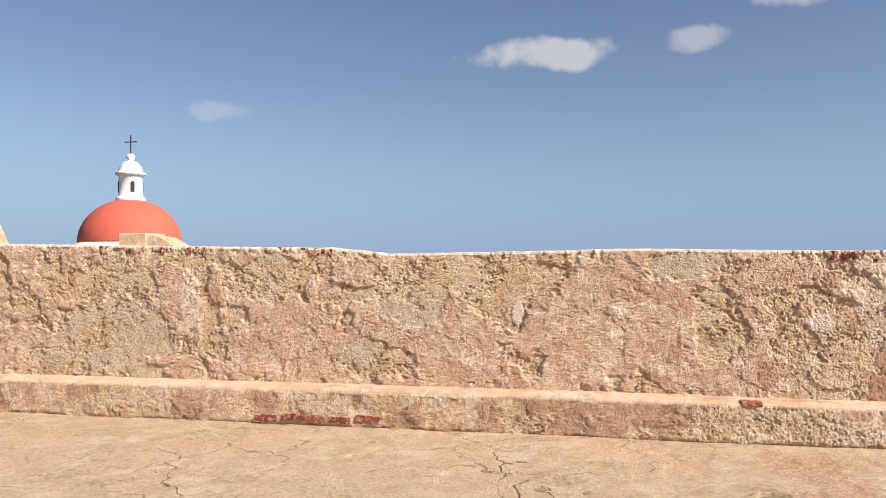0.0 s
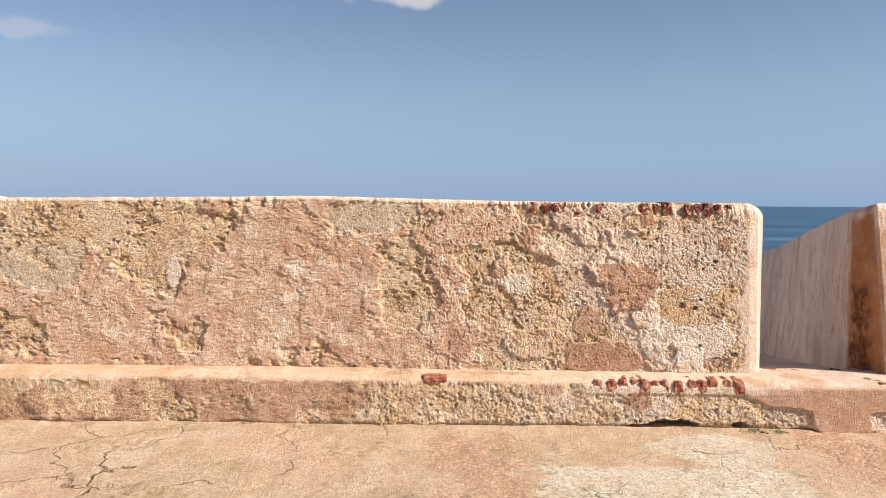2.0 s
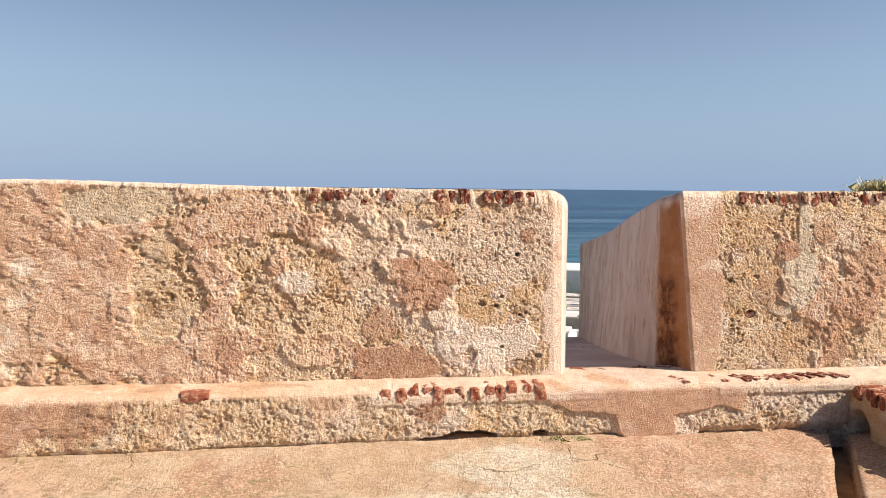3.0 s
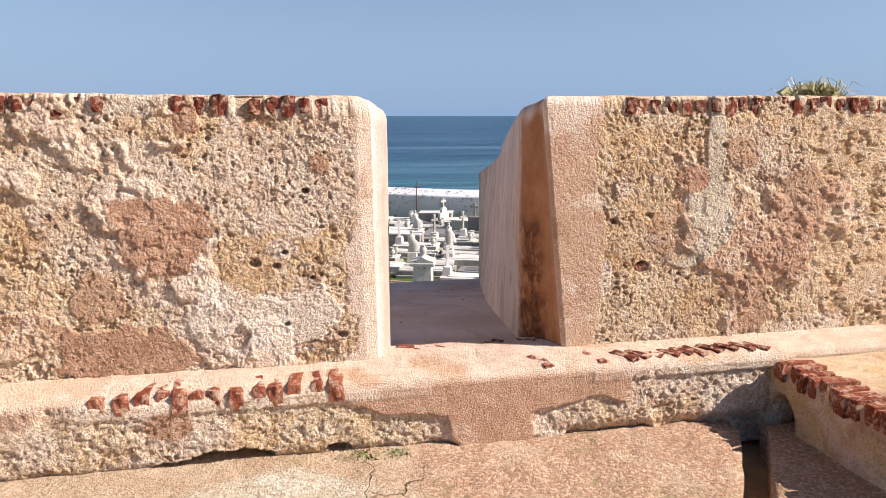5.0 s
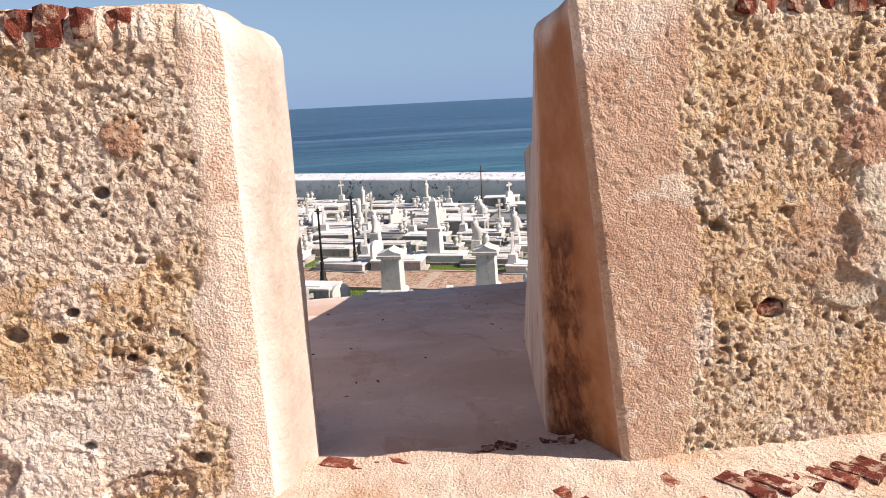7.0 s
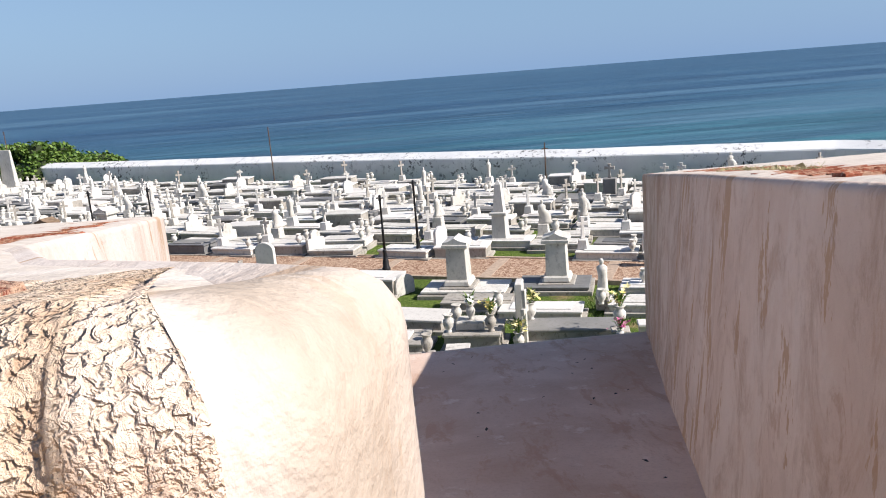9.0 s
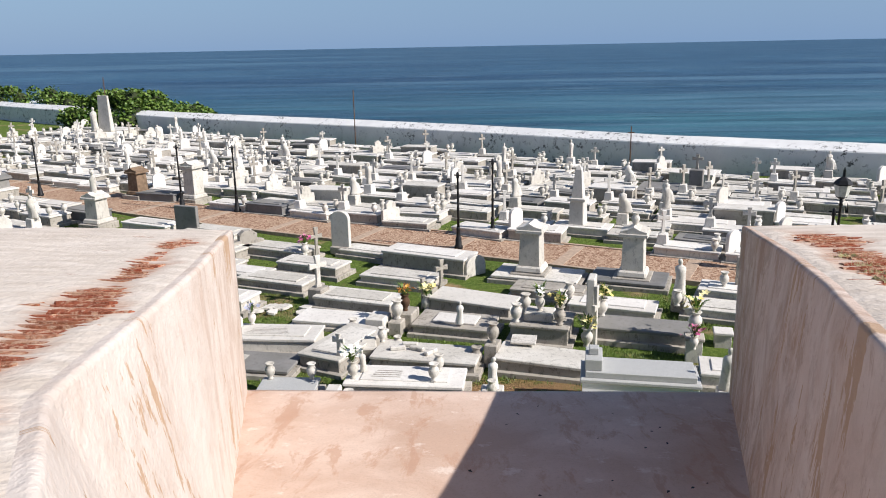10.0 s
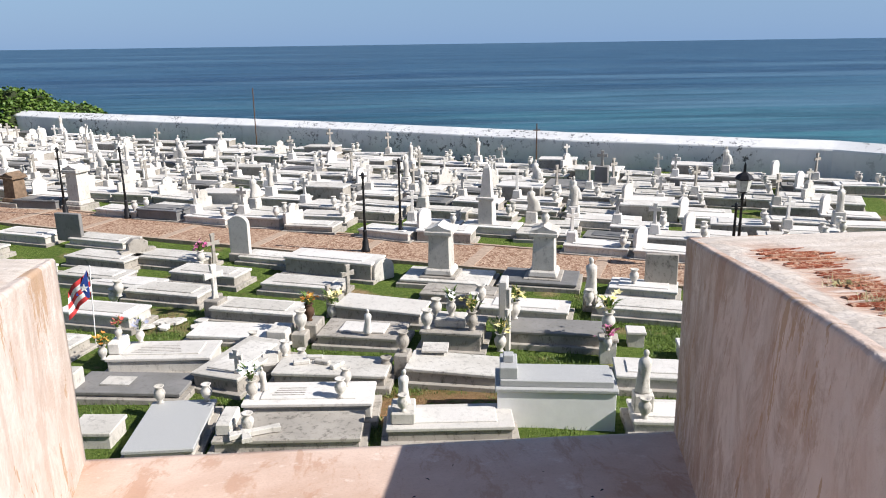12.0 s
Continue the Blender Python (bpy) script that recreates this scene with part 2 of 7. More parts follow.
def mat_smooth_plaster(name, a, b, streak, blotch):
    """Limewash over render, with runs and brown stains."""
    m = Nodes(name, 0.8, spec=0.2)
    w = m.world_co()
    big, fine = m.noise(2.0, 5, vec=w), m.noise(55, 4, vec=w)
    col = m.mix(m.ramp(big, 0.35, 0.65), a, b)
    sep = m.n.new("ShaderNodeSeparateXYZ")
    m.l.new(w, sep.inputs[0])
    com = m.n.new("ShaderNodeCombineXYZ")
    m.l.new(m.attr("run"), com.inputs[0])
    m.l.new(sep.outputs["Z"], com.inputs[2])
    face = com.outputs[0]
    runs = m.math("ADD", m.math("MULTIPLY", m.noise(1.0, 7, 0.78, vec=m.scaled(face, 5, 1, 1.6), distort=1.2), 0.62), m.math("MULTIPLY", m.noise(1.0, 6, 0.7, vec=m.scaled(face, 2.6, 1, 2.2), distort=0.8), 0.38))
    col = m.mix(m.ramp(m.math("ADD", runs, m.math("MULTIPLY", m.attr("streak"), 0.10)), 0.575, 0.615, 0, streak), col, (0.36, 0.21, 0.13))
    col = m.mix(m.ramp(m.noise(1.0, 6, 0.7, vec=m.scaled(face, 2.2, 1, 1.3), distort=0.8), 0.50, 0.58, 0, 0.45), col, (0.67, 0.59, 0.53))
    col = m.mix(m.ramp(m.noise(1.0, 7, 0.75, vec=m.scaled(face, 2.4, 1, 0.8), distort=0.3), 0.57, 0.585, 0, 0.8), col, (0.43, 0.27, 0.155))
    col = m.mix(m.ramp(m.noise(1.0, 6, 0.75, vec=m.scaled(face, 7, 1, 4), distort=0.6), 0.50, 0.62, 0, 0.3), col, (0.46, 0.35, 0.285))
    spots = m.math("ADD", m.noise(1.0, 7, 0.75, vec=m.scaled(face, 3.2, 1, 2.0), distort=0.9), m.math("MULTIPLY", m.attr("streak"), 0.05))
    col = m.mix(m.ramp(spots, 0.50, 0.60, 0, blotch), col, m.mix(m.ramp(m.noise(6, 5, 0.7, vec=w), 0.4, 0.6), (0.30, 0.185, 0.12), (0.47, 0.31, 0.22)))
    col = m.mix(m.attr("tan"), col, m.mix(m.ramp(m.noise(7, 6, 0.7, vec=w), 0.4, 0.65), (0.32, 0.132, 0.055), (0.42, 0.205, 0.105)))
    soak = m.math("MULTIPLY", m.attr("stain"), m.ramp(m.noise(9, 6, 0.72, vec=m.scaled(w, 1, 1, 0.6)), 0.42, 0.52, 0, 1))
    col = m.mix(soak, col, m.mix(m.ramp(m.noise(30, 4, 0.7, vec=w), 0.4, 0.6), (0.10, 0.034, 0.015), (0.20, 0.08, 0.036)))
    col = m.mix(m.attr("whitewash"), col, m.mix(m.ramp(m.noise(5, 6, 0.7, vec=w), 0.4, 0.65), (0.39, 0.315, 0.25), (0.50, 0.42, 0.345)))
    m.bump(m.math("ADD", m.math("MULTIPLY", fine, 0.6), m.math("ADD", m.noise(9, 5, vec=w), m.math("MULTIPLY", m.noise(24, 4, 0.7, vec=w), 0.5))), 0.55, 0.014)
    return m.done(col)


def mat_floor_render():
    """Worn pinkish render with scuffs and damp blotches."""
    m = Nodes("embrasure_floor_render", 0.75, spec=0.25)
    w = m.world_co()
    col = m.mix(m.ramp(m.noise(1.3, 6, 0.6, vec=w, distort=0.5), 0.38, 0.62), (0.54, 0.375, 0.285), (0.68, 0.52, 0.425))
    col = m.mix(m.ramp(m.noise(2.2, 7, 0.7, vec=m.scaled(w, 2.5, 0.8, 1), distort=0.4), 0.54, 0.62, 0, 0.65), col, (0.48, 0.285, 0.19))
    col = m.mix(m.ramp(m.noise(5, 6, 0.7, vec=w), 0.60, 0.68, 0, 0.55), col, (0.80, 0.70, 0.62))
    col = m.mix(m.ramp(m.noise(60, 4, 0.7, vec=w), 0.5, 0.75, 0, 0.4), col, (0.40, 0.28, 0.22))
    m.bump(m.math("ADD", m.noise(12, 5, vec=w), m.math("MULTIPLY", m.noise(80, 3, vec=w), 0.3)), 0.35, 0.01)
    return m.done(col)


def mat_merlon_top():
    m = Nodes("merlon_top", 0.9, spec=0.15)
    w = m.world_co()
    worn = m.attr("worn")
    stripe = m.noise(1.0, 4, 0.6, vec=m.scaled(w, 3, 26, 3))
    white = m.mix(m.ramp(m.noise(3, 5, vec=m.scaled(w, 1, 4, 1)), 0.35, 0.7), (0.55, 0.475, 0.405), (0.69, 0.615, 0.545))
    brick = m.mix(m.ramp(stripe, 0.42, 0.58), (0.38, 0.19, 0.12), (0.58, 0.44, 0.35))
    col = m.mix(m.math("MULTIPLY", worn, m.ramp(stripe, 0.36, 0.47, 0.15, 1)), white, brick)
    m.bump(m.math("ADD", m.noise(25, 5, vec=w), m.math("MULTIPLY", stripe, worn)), 0.5, 0.02)
    return m.done(col)


def mat_terrace():
    m = Nodes("terrace_concrete", 0.92, spec=0.15)
    w = m.world_co()
    big, mid, fine = m.noise(0.8, 4, vec=w, distort=0.4), m.noise(6, 5, vec=w), m.noise(45, 5, 0.7, vec=w)
    col = m.mix(m.ramp(mid, 0.35, 0.65), (0.50, 0.36, 0.23), (0.62, 0.475, 0.33))
    col = m.mix(m.ramp(big, 0.5, 0.6, 0, 0.7), col, (0.60, 0.41, 0.285))
    col = m.mix(m.attr("aggregate"), col, m.mix(m.ramp(m.noise(60, 3, 0.7, vec=w), 0.45, 0.58), (0.38, 0.21, 0.13), (0.68, 0.475, 0.335)))
    col = m.mix(m.attr("ochre"), col, m.mix(m.ramp(mid, 0.4, 0.6), (0.68, 0.43, 0.21), (0.80, 0.56, 0.33)))
    col = m.mix(m.attr("pale"), col, m.mix(m.ramp(mid, 0.4, 0.6), (0.60, 0.52, 0.38), (0.66, 0.62, 0.50)))
    col = m.mix(m.ramp(fine, 0.46, 0.60, 0, 0.75), col, (0.40, 0.26, 0.165))
    col = m.mix(m.ramp(m.noise(2.6, 6, 0.7, vec=w), 0.52, 0.66, 0, 0.5), col, (0.66, 0.53, 0.39))
    col = m.mix(m.ramp(m.voronoi(38, vec=w), 0.10, 0.17, 0.55, 0), col, (0.24, 0.15, 0.09))
    warp = m.n.new("ShaderNodeTexNoise")
    warp.inputs["Scale"].default_value, warp.inputs["Detail"].default_value = 3.0, 5
    m.l.new(w, warp.inputs["Vector"])
    moved = m.n.new("ShaderNodeVectorMath")
    moved.operation = "MULTIPLY_ADD"
    m.l.new(warp.outputs["Color"], moved.inputs[0])
    moved.inputs[1].default_value = (0.7, 0.7, 0.0)
    m.l.new(w, moved.inputs[2])
    cell = m.voronoi(1.15, "DISTANCE_TO_EDGE", vec=moved.outputs[0])
    crack = m.math("MULTIPLY", m.math("MULTIPLY", m.ramp(cell, 0.002, 0.008, 1, 0), m.ramp(m.attr("aggregate"), 0.2, 0.8, 1, 0.0)), m.ramp(m.noise(1.1, 4, vec=w), 0.46, 0.55))
    col = m.mix(m.math("MULTIPLY", crack, 0.7), col, (0.20, 0.14, 0.07))
    weeds = m.math("MULTIPLY", m.ramp(m.noise(20, 6, 0.78, vec=w), 0.52, 0.58), m.ramp(m.noise(1.6, 3, vec=m.scaled(w, 1, 2, 1)), 0.52, 0.60, 0, 0.75))
    col = m.mix(weeds, col, (0.27, 0.215, 0.10))
    h = m.math("SUBTRACT", m.math("ADD", m.math("MULTIPLY", fine, 0.7), mid), m.math("MULTIPLY", crack, 1.2))
    m.bump(m.math("ADD", h, m.math("MULTIPLY", m.noise(110, 3, vec=w), 0.5)), 0.9, 0.022)
    return m.done(col)


def mat_brick(name, lo, hi):
    """Old brick, crusted with lime and blackened in places."""
    m = Nodes(name, 0.95, spec=0.1)
    w = m.world_co()
    col = m.mix(m.random(), lo, hi)
    col = m.mix(m.ramp(m.noise(45, 5, 0.7, vec=w), 0.45, 0.62, 0, 0.7), col, tuple(c * 0.5 for c in lo))
    col = m.mix(m.ramp(m.noise(26, 6, 0.75, vec=w, distort=0.5), 0.50, 0.58, 0, 0.75), col, (0.64, 0.44, 0.31))
    m.bump(m.math("ADD", m.noise(90, 4, 0.7, vec=w), m.noise(210, 3, 0.7, vec=w)), 0.9, 0.008)
    return m.done(col)


def mat_marble(name, a, b, dirt_shade):
    """Weathered tomb stone: a clean tone, a second tone and black mould."""
    m = Nodes(name, 0.7, spec=0.25)
    w = m.world_co()
    col = m.mix(m.ramp(m.noise(1.2, 4, vec=w), 0.35, 0.65), a, b)
    col = m.mix(m.math("MULTIPLY", m.random(), 0.5), col, (0.40, 0.37, 0.32))
    mould = m.noise(7.5, 7, 0.74, vec=m.scaled(w, 1, 1, 0.6))
    col = m.mix(m.ramp(mould, 0.52, 0.70, 0, dirt_shade), col, (0.09, 0.08, 0.065))
    col = m.mix(m.ramp(m.noise(40, 4, 0.7, vec=w), 0.5, 0.75, 0, 0.35), col, (0.25, 0.23, 0.2))
    m.bump(m.noise(45, 4, vec=w), 0.25, 0.01)
    return m.done(col)


def mat_plain(name, color, rough=0.7, metal=0.0, vary=0.25, scale=12, bump=0.2):
    m = Nodes(name, rough, metal)
    f = m.noise(scale, 5)
    dark = tuple(c * (1 - vary) for c in color)
    light = tuple(min(1, c * (1 + vary)) for c in color)
    m.bump(m.noise(scale * 5, 3), bump, 0.01)
    return m.done(m.mix(m.ramp(f, 0.3, 0.7), dark, light))


def mat_leaf(name, a, b):
    m = Nodes(name, 0.5, spec=0.35)
    return m.done(m.mix(m.island(), a, b))


def mat_grass_ground():
    m = Nodes("lawn", 0.95, spec=0.1)
    w = m.world_co()
    col = m.mix(m.ramp(m.noise(9, 6, 0.7, vec=w), 0.35, 0.65), (0.065, 0.115, 0.018), (0.16, 0.21, 0.05))
    bare = m.ramp(m.noise(0.35, 5, 0.65, vec=w), 0.56, 0.66, 0, 0.9)
    col = m.mix(bare, col, m.mix(m.noise(8, 4, vec=w), (0.26, 0.16, 0.08), (0.42, 0.31, 0.19)))
    earth = m.math("MULTIPLY", m.attr("earth"), m.ramp(m.noise(2.5, 5, 0.7, vec=w), 0.36, 0.48))
    col = m.mix(earth, col, m.mix(m.noise(14, 4, vec=w), (0.16, 0.09, 0.045), (0.40, 0.25, 0.13)))
    m.bump(m.noise(30, 5, 0.8, vec=w), 1.0, 0.06)
    return m.done(col)


def mat_gravel():
    m = Nodes("gravel", 0.95, spec=0.15)
    w = m.world_co()
    cell = m.voronoi(13, vec=w, out="Color")
    g = m.n.new("ShaderNodeRGBToBW")
    m.l.new(cell, g.inputs[0])
    col = m.mix(m.ramp(g.outputs[0], 0.2, 0.8), (0.20, 0.10, 0.06), (0.50, 0.36, 0.26))
    col = m.mix(m.ramp(m.noise(1.0, 3, vec=w), 0.45, 0.7, 0, 0.5), col, (0.42, 0.30, 0.21))
    m.bump(m.voronoi(13, vec=w), 0.8, 0.03)
    return m.done(col)


def mat_sea_wall():
    """White paint that peels off in small dark scabs."""
    m = Nodes("painted_sea_wall", 0.8, spec=0.2)
    w = m.world_co()
    col = m.mix(m.ramp(m.noise(0.5, 5, vec=w), 0.35, 0.65), (0.62, 0.62, 0.62), (0.72, 0.72, 0.71))
    col = m.mix(m.ramp(m.noise(1.5, 5, 0.7, vec=m.scaled(w, 1, 1, 0.3)), 0.55, 0.7, 0, 0.35), col, (0.45, 0.45, 0.43))
    peel = m.math("MULTIPLY", m.ramp(m.noise(2.6, 6, 0.78, vec=w), 0.555, 0.585), m.ramp(m.noise(0.22, 3, vec=w), 0.42, 0.56))
    col = m.mix(peel, col, (0.10, 0.10, 0.10))
    m.bump(m.noise(6, 5, vec=w), 0.3, 0.03)
    return m.done(col)


def mat_sea():
    m = Nodes("sea_water", 0.35, spec=0.18)
    w = m.world_co()
    streak = m.noise(1.0, 6, 0.6, vec=m.scaled(w, 0.0016, 0.013, 1))
    near = m.n.new("ShaderNodeSeparateXYZ")
    m.l.new(w, near.inputs[0])
    fine_streak = m.noise(1.0, 5, 0.65, vec=m.scaled(w, 0.007, 0.05, 1))
    streak = m.math("ADD", m.math("MULTIPLY", streak, 0.5), m.math("MULTIPLY", fine_streak, 0.5))
    shoal = m.ramp(near.outputs["Y"], 60, 300, 0.9, 0)
    col = m.mix(m.ramp(streak, 0.44, 0.56), (0.008, 0.046, 0.104), (0.034, 0.104, 0.176))
    col = m.mix(shoal, col, m.mix(m.ramp(streak, 0.44, 0.56), (0.008, 0.066, 0.100), (0.044, 0.165, 0.180)))
    ripple = m.noise(1.0, 4, 0.7, vec=m.scaled(w, 0.018, 0.13, 1))
    col = m.mix(m.ramp(ripple, 0.42, 0.56, 0.55, 0.0), col, (0.003, 0.022, 0.045))
    slick = m.noise(1.0, 5, 0.6, vec=m.scaled(w, 0.0009, 0.0085, 1))
    col = m.mix(m.ramp(slick, 0.53, 0.62, 0, 0.6), col, (0.075, 0.155, 0.225))
    swell = m.noise(1.0, 5, 0.6, vec=m.scaled(w, 0.035, 0.14, 1))
    chop = m.noise(1.0, 5, 0.65, vec=m.scaled(w, 0.35, 0.9, 1))
    lines = m.noise(1.0, 6, 0.72, vec=m.scaled(w, 0.010, 0.11, 1), distort=0.4)
    col = m.mix(m.ramp(lines, 0.56, 0.64, 0, 0.55), col, (0.11, 0.20, 0.27))
    foam = m.math("MULTIPLY", m.ramp(m.noise(1.0, 7, 0.7, vec=m.scaled(w, 0.012, 0.06, 1)), 0.63, 0.72), m.ramp(near.outputs["Y"], 80, 700, 0.35, 0.1))
    col = m.mix(foam, col, (0.55, 0.62, 0.66))
    m.bump(m.math("ADD", m.math("MULTIPLY", swell, 1.6), m.math("MULTIPLY", chop, 0.35)), 0.55, 1.6)
    return m.done(col)


M_WALL = mat_old_wall()
M_FLANK = mat_smooth_plaster("embrasure_plaster", (0.57, 0.485, 0.425), (0.66, 0.585, 0.53), 0.3, 0.12)
M_FLANK_STAINED = mat_smooth_plaster("stained_embrasure_plaster", (0.58, 0.45, 0.375), (0.68, 0.565, 0.49), 0.5, 0.45)
M_SILL = mat_floor_render()
M_TOP = mat_merlon_top()
M_TERRACE = mat_terrace()
M_BRICK = mat_brick("orange_brick", (0.27, 0.068, 0.036), (0.43, 0.15, 0.085))
M_BRICK_DARK = mat_brick("dark_brick", (0.15, 0.036, 0.025), (0.31, 0.09, 0.055))
M_BRICK_WORN = mat_brick("worn_brick", (0.34, 0.125, 0.068), (0.52, 0.25, 0.155))
M_WHITE = mat_marble("white_marble", (0.72, 0.69, 0.64), (0.56, 0.53, 0.48), 0.6)
M_CLEAN = mat_marble("limewashed_stone", (0.77, 0.74, 0.70), (0.68, 0.65, 0.61), 0.3)
M_GREY = mat_marble("grey_concrete", (0.44, 0.40, 0.35), (0.27, 0.245, 0.215), 0.95)
M_DARK = mat_marble("dark_slate", (0.10, 0.105, 0.11), (0.17, 0.17, 0.18), 0.5)
M_GRANITE = mat_plain("grey_granite", (0.42, 0.42, 0.41), 0.5, 0, 0.25, 60)
M_SEAWALL = mat_sea_wall()
M_IRON = mat_plain("black_iron", (0.02, 0.02, 0.022), 0.5, 0.3)
M_RUST = mat_plain("rusted_iron", (0.09, 0.05, 0.03), 0.8, 0.2)
M_LAWN = mat_grass_ground()
M_GRAVEL = mat_gravel()
M_CURB = mat_plain("path_concrete", (0.40, 0.30, 0.225), 0.9, 0, 0.25, 6)
M_SEA = mat_sea()
M_DOME = mat_plain("coral_red_dome_paint", (0.56, 0.115, 0.075), 0.75, 0, 0.08, 2)
M_CHAPEL = mat_plain("white_chapel_paint", (0.80, 0.79, 0.77), 0.8, 0, 0.05, 3)
# Near-black in place of the shade inside openings; leaf crumbs use it too.
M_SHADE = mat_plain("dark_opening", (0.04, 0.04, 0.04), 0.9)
M_LEAF = mat_leaf("sea_grape_leaf", (0.045, 0.10, 0.015), (0.15, 0.22, 0.04))
M_DRY = mat_leaf("dry_weed", (0.30, 0.29, 0.13), (0.55, 0.48, 0.27))
M_BROWNSTONE = mat_plain("brown_stone", (0.19, 0.13, 0.085), 0.85, 0, 0.35, 5, 0.5)
M_GRASS = mat_leaf("grass_blade", (0.05, 0.10, 0.015), (0.16, 0.22, 0.05))
M_FOAM = mat_plain("surf_foam", (0.75, 0.78, 0.8), 0.8, 0, 0.2, 0.2)
M_GLASS = mat_plain("frosted_lamp_glass", (0.55, 0.55, 0.52), 0.3)
M_SOIL = mat_plain("bare_soil", (0.40, 0.24, 0.12), 0.95, 0, 0.35, 5, 0.8)


# ---- mesh helpers ----
def thing(name, mesh, mat=None, label="", category="", group="", kind=""):
    ob = new(name, mesh)
    if mat is not None and mesh is not None:
        mesh.materials.append(mat)
    return tagged(ob, label, category, group, kind)


def mesh_of(bm, name, smooth=False):
    me = bpy.data.meshes.new(name)
    bm.to_mesh(me)
    bm.free()
    if smooth:
        me.polygons.foreach_set("use_smooth", [True] * len(me.polygons))
    return me


def part(name, bm, material, parent, label="", smooth=False):
    ob = new(name, mesh_of(bm, name, smooth) if isinstance(bm, bmesh.types.BMesh) else bm)
    if not ob.data.materials:
        ob.data.materials.append(material)
    ob.parent = parent
    return tagged(ob, label)


def add_box(bm, x0, x1, y0, y1, z0, z1, bevel=0.0, top_inset=0.0, segs=1):
    geo = bmesh.ops.create_cube(bm, size=1.0)
    vs = geo["verts"]
    for v in vs:
        ins = top_inset if v.co.z > 0 else 0.0
        v.co = Vector((x0 + ins if v.co.x < 0 else x1 - ins, y0 + ins if v.co.y < 0 else y1 - ins, z0 if v.co.z < 0 else z1))
    if bevel:
        es = list({e for v in vs for e in v.link_edges})
        bmesh.ops.bevel(bm, geom=es, offset=bevel, segments=segs, affect="EDGES", profile=0.5)
    return bm


def box(*a, **k):
    return add_box(bmesh.new(), *a, **k)


def add_lathe(bm, profile, segs=16, cx=0.0, cy=0.0, sx=1.0, sy=1.0):
    """A turned shape from (radius, z) pairs."""
    rings = []
    for r, z in profile:
        rings.append([bm.verts.new((cx + r * sx * math.cos(2 * math.pi * i / segs), cy + r * sy * math.sin(2 * math.pi * i / segs), z)) for i in range(segs)])
    for a, b in zip(rings, rings[1:]):
        for i in range(segs):
            bm.faces.new((a[i], a[(i + 1) % segs], b[(i + 1) % segs], b[i]))
    bm.faces.new(rings[0][::-1])
    bm.faces.new(rings[-1])
    return bm


def lathe(*a, **k):
    return add_lathe(bmesh.new(), *a, **k)


def grid_mesh(name, pts, attrs=None, smooth=True, flip=False):
    """A mesh from an array of points (rows, columns, 3), with float attributes of the same shape."""
    r, c = pts.shape[:2]
    idx = np.arange(r * c).reshape(r, c)
    q = np.stack((idx[:-1, :-1], idx[:-1, 1:], idx[1:, 1:], idx[1:, :-1]), -1).reshape(-1, 4)
    if flip:
        q = q[:, ::-1]
    me = bpy.data.meshes.new(name)
    me.from_pydata(pts.reshape(-1, 3).tolist(), [], q.tolist())
    for key, val in (attrs or {}).items():
        a = me.attributes.new(key, "FLOAT", "POINT")
        a.data.foreach_set("value", np.ascontiguousarray(np.broadcast_to(val, (r, c)), dtype=np.float32).ravel())
    if smooth:
        me.polygons.foreach_set("use_smooth", [True] * len(me.polygons))
    return me


def hash3(ix, iy, iz, seed):
    n = (ix * 73856093) ^ (iy * 19349663) ^ (iz * 83492791) ^ (seed * 2654435)
    n = (n ^ (n >> 13)) * 1274126177
    n = n & 0x7FFFFFFF
    return ((n ^ (n >> 16)) & 0xFFFFFF) / float(0xFFFFFF)


def value_noise(p, seed=0):
    i = np.floor(p).astype(np.int64)
    f = p - i
    f = f * f * (3 - 2 * f)
    out = 0.0
    for dx in (0, 1):
        for dy in (0, 1):
            for dz in (0, 1):
                w = (f[..., 0] if dx else 1 - f[..., 0]) * (f[..., 1] if dy else 1 - f[..., 1]) * (f[..., 2] if dz else 1 - f[..., 2])
                out = out + w * hash3(i[..., 0] + dx, i[..., 1] + dy, i[..., 2] + dz, seed)
    return out


TURN = np.array(Euler((0.7, 0.5, 0.9)).to_matrix())


def turned(p, o):
    q = p
    for k in range(o % 3 + 1):
        q = q @ TURN
    return q


def fbm(p, scale, octaves=4, seed=0, gain=0.5):
    total, amp, norm = 0.0, 1.0, 0.0
    for o in range(octaves):
        total = total + amp * value_noise(turned(p, o) * scale * 2 ** o, seed + o)
        norm += amp
        amp *= gain
    return total / norm


def ridged(p, scale, octaves=4, seed=0, gain=0.6):
    """Creased noise, for crumbling stone."""
    total, amp, norm = 0.0, 1.0, 0.0
    for o in range(octaves):
        total = total + amp * np.abs(2 * value_noise(turned(p, o + 1) * scale * 2 ** o, seed + o) - 1)
        norm += amp
        amp *= gain
    return total / norm


def cells(p, scale, seed=0):
    """Distance to the nearest scattered point, in cells."""
    q = turned(p, seed) * scale
    i = np.floor(q).astype(np.int64)
    best = np.full(q.shape[:-1], 9.0)
    for dx in (-1, 0, 1):
        for dy in (-1, 0, 1):
            for dz in (-1, 0, 1):
                c = i + np.array((dx, dy, dz))
                d2 = 0.0
                for k in range(3):
                    pos = c[..., k] + hash3(c[..., 0], c[..., 1], c[..., 2], seed + 11 * k)
                    d2 = d2 + (q[..., k] - pos) ** 2
                best = np.minimum(best, d2)
    return np.sqrt(best)


def smooth_step(a, b, x):
    t = np.clip((x - a) / (b - a), 0, 1)
    return t * t * (3 - 2 * t)


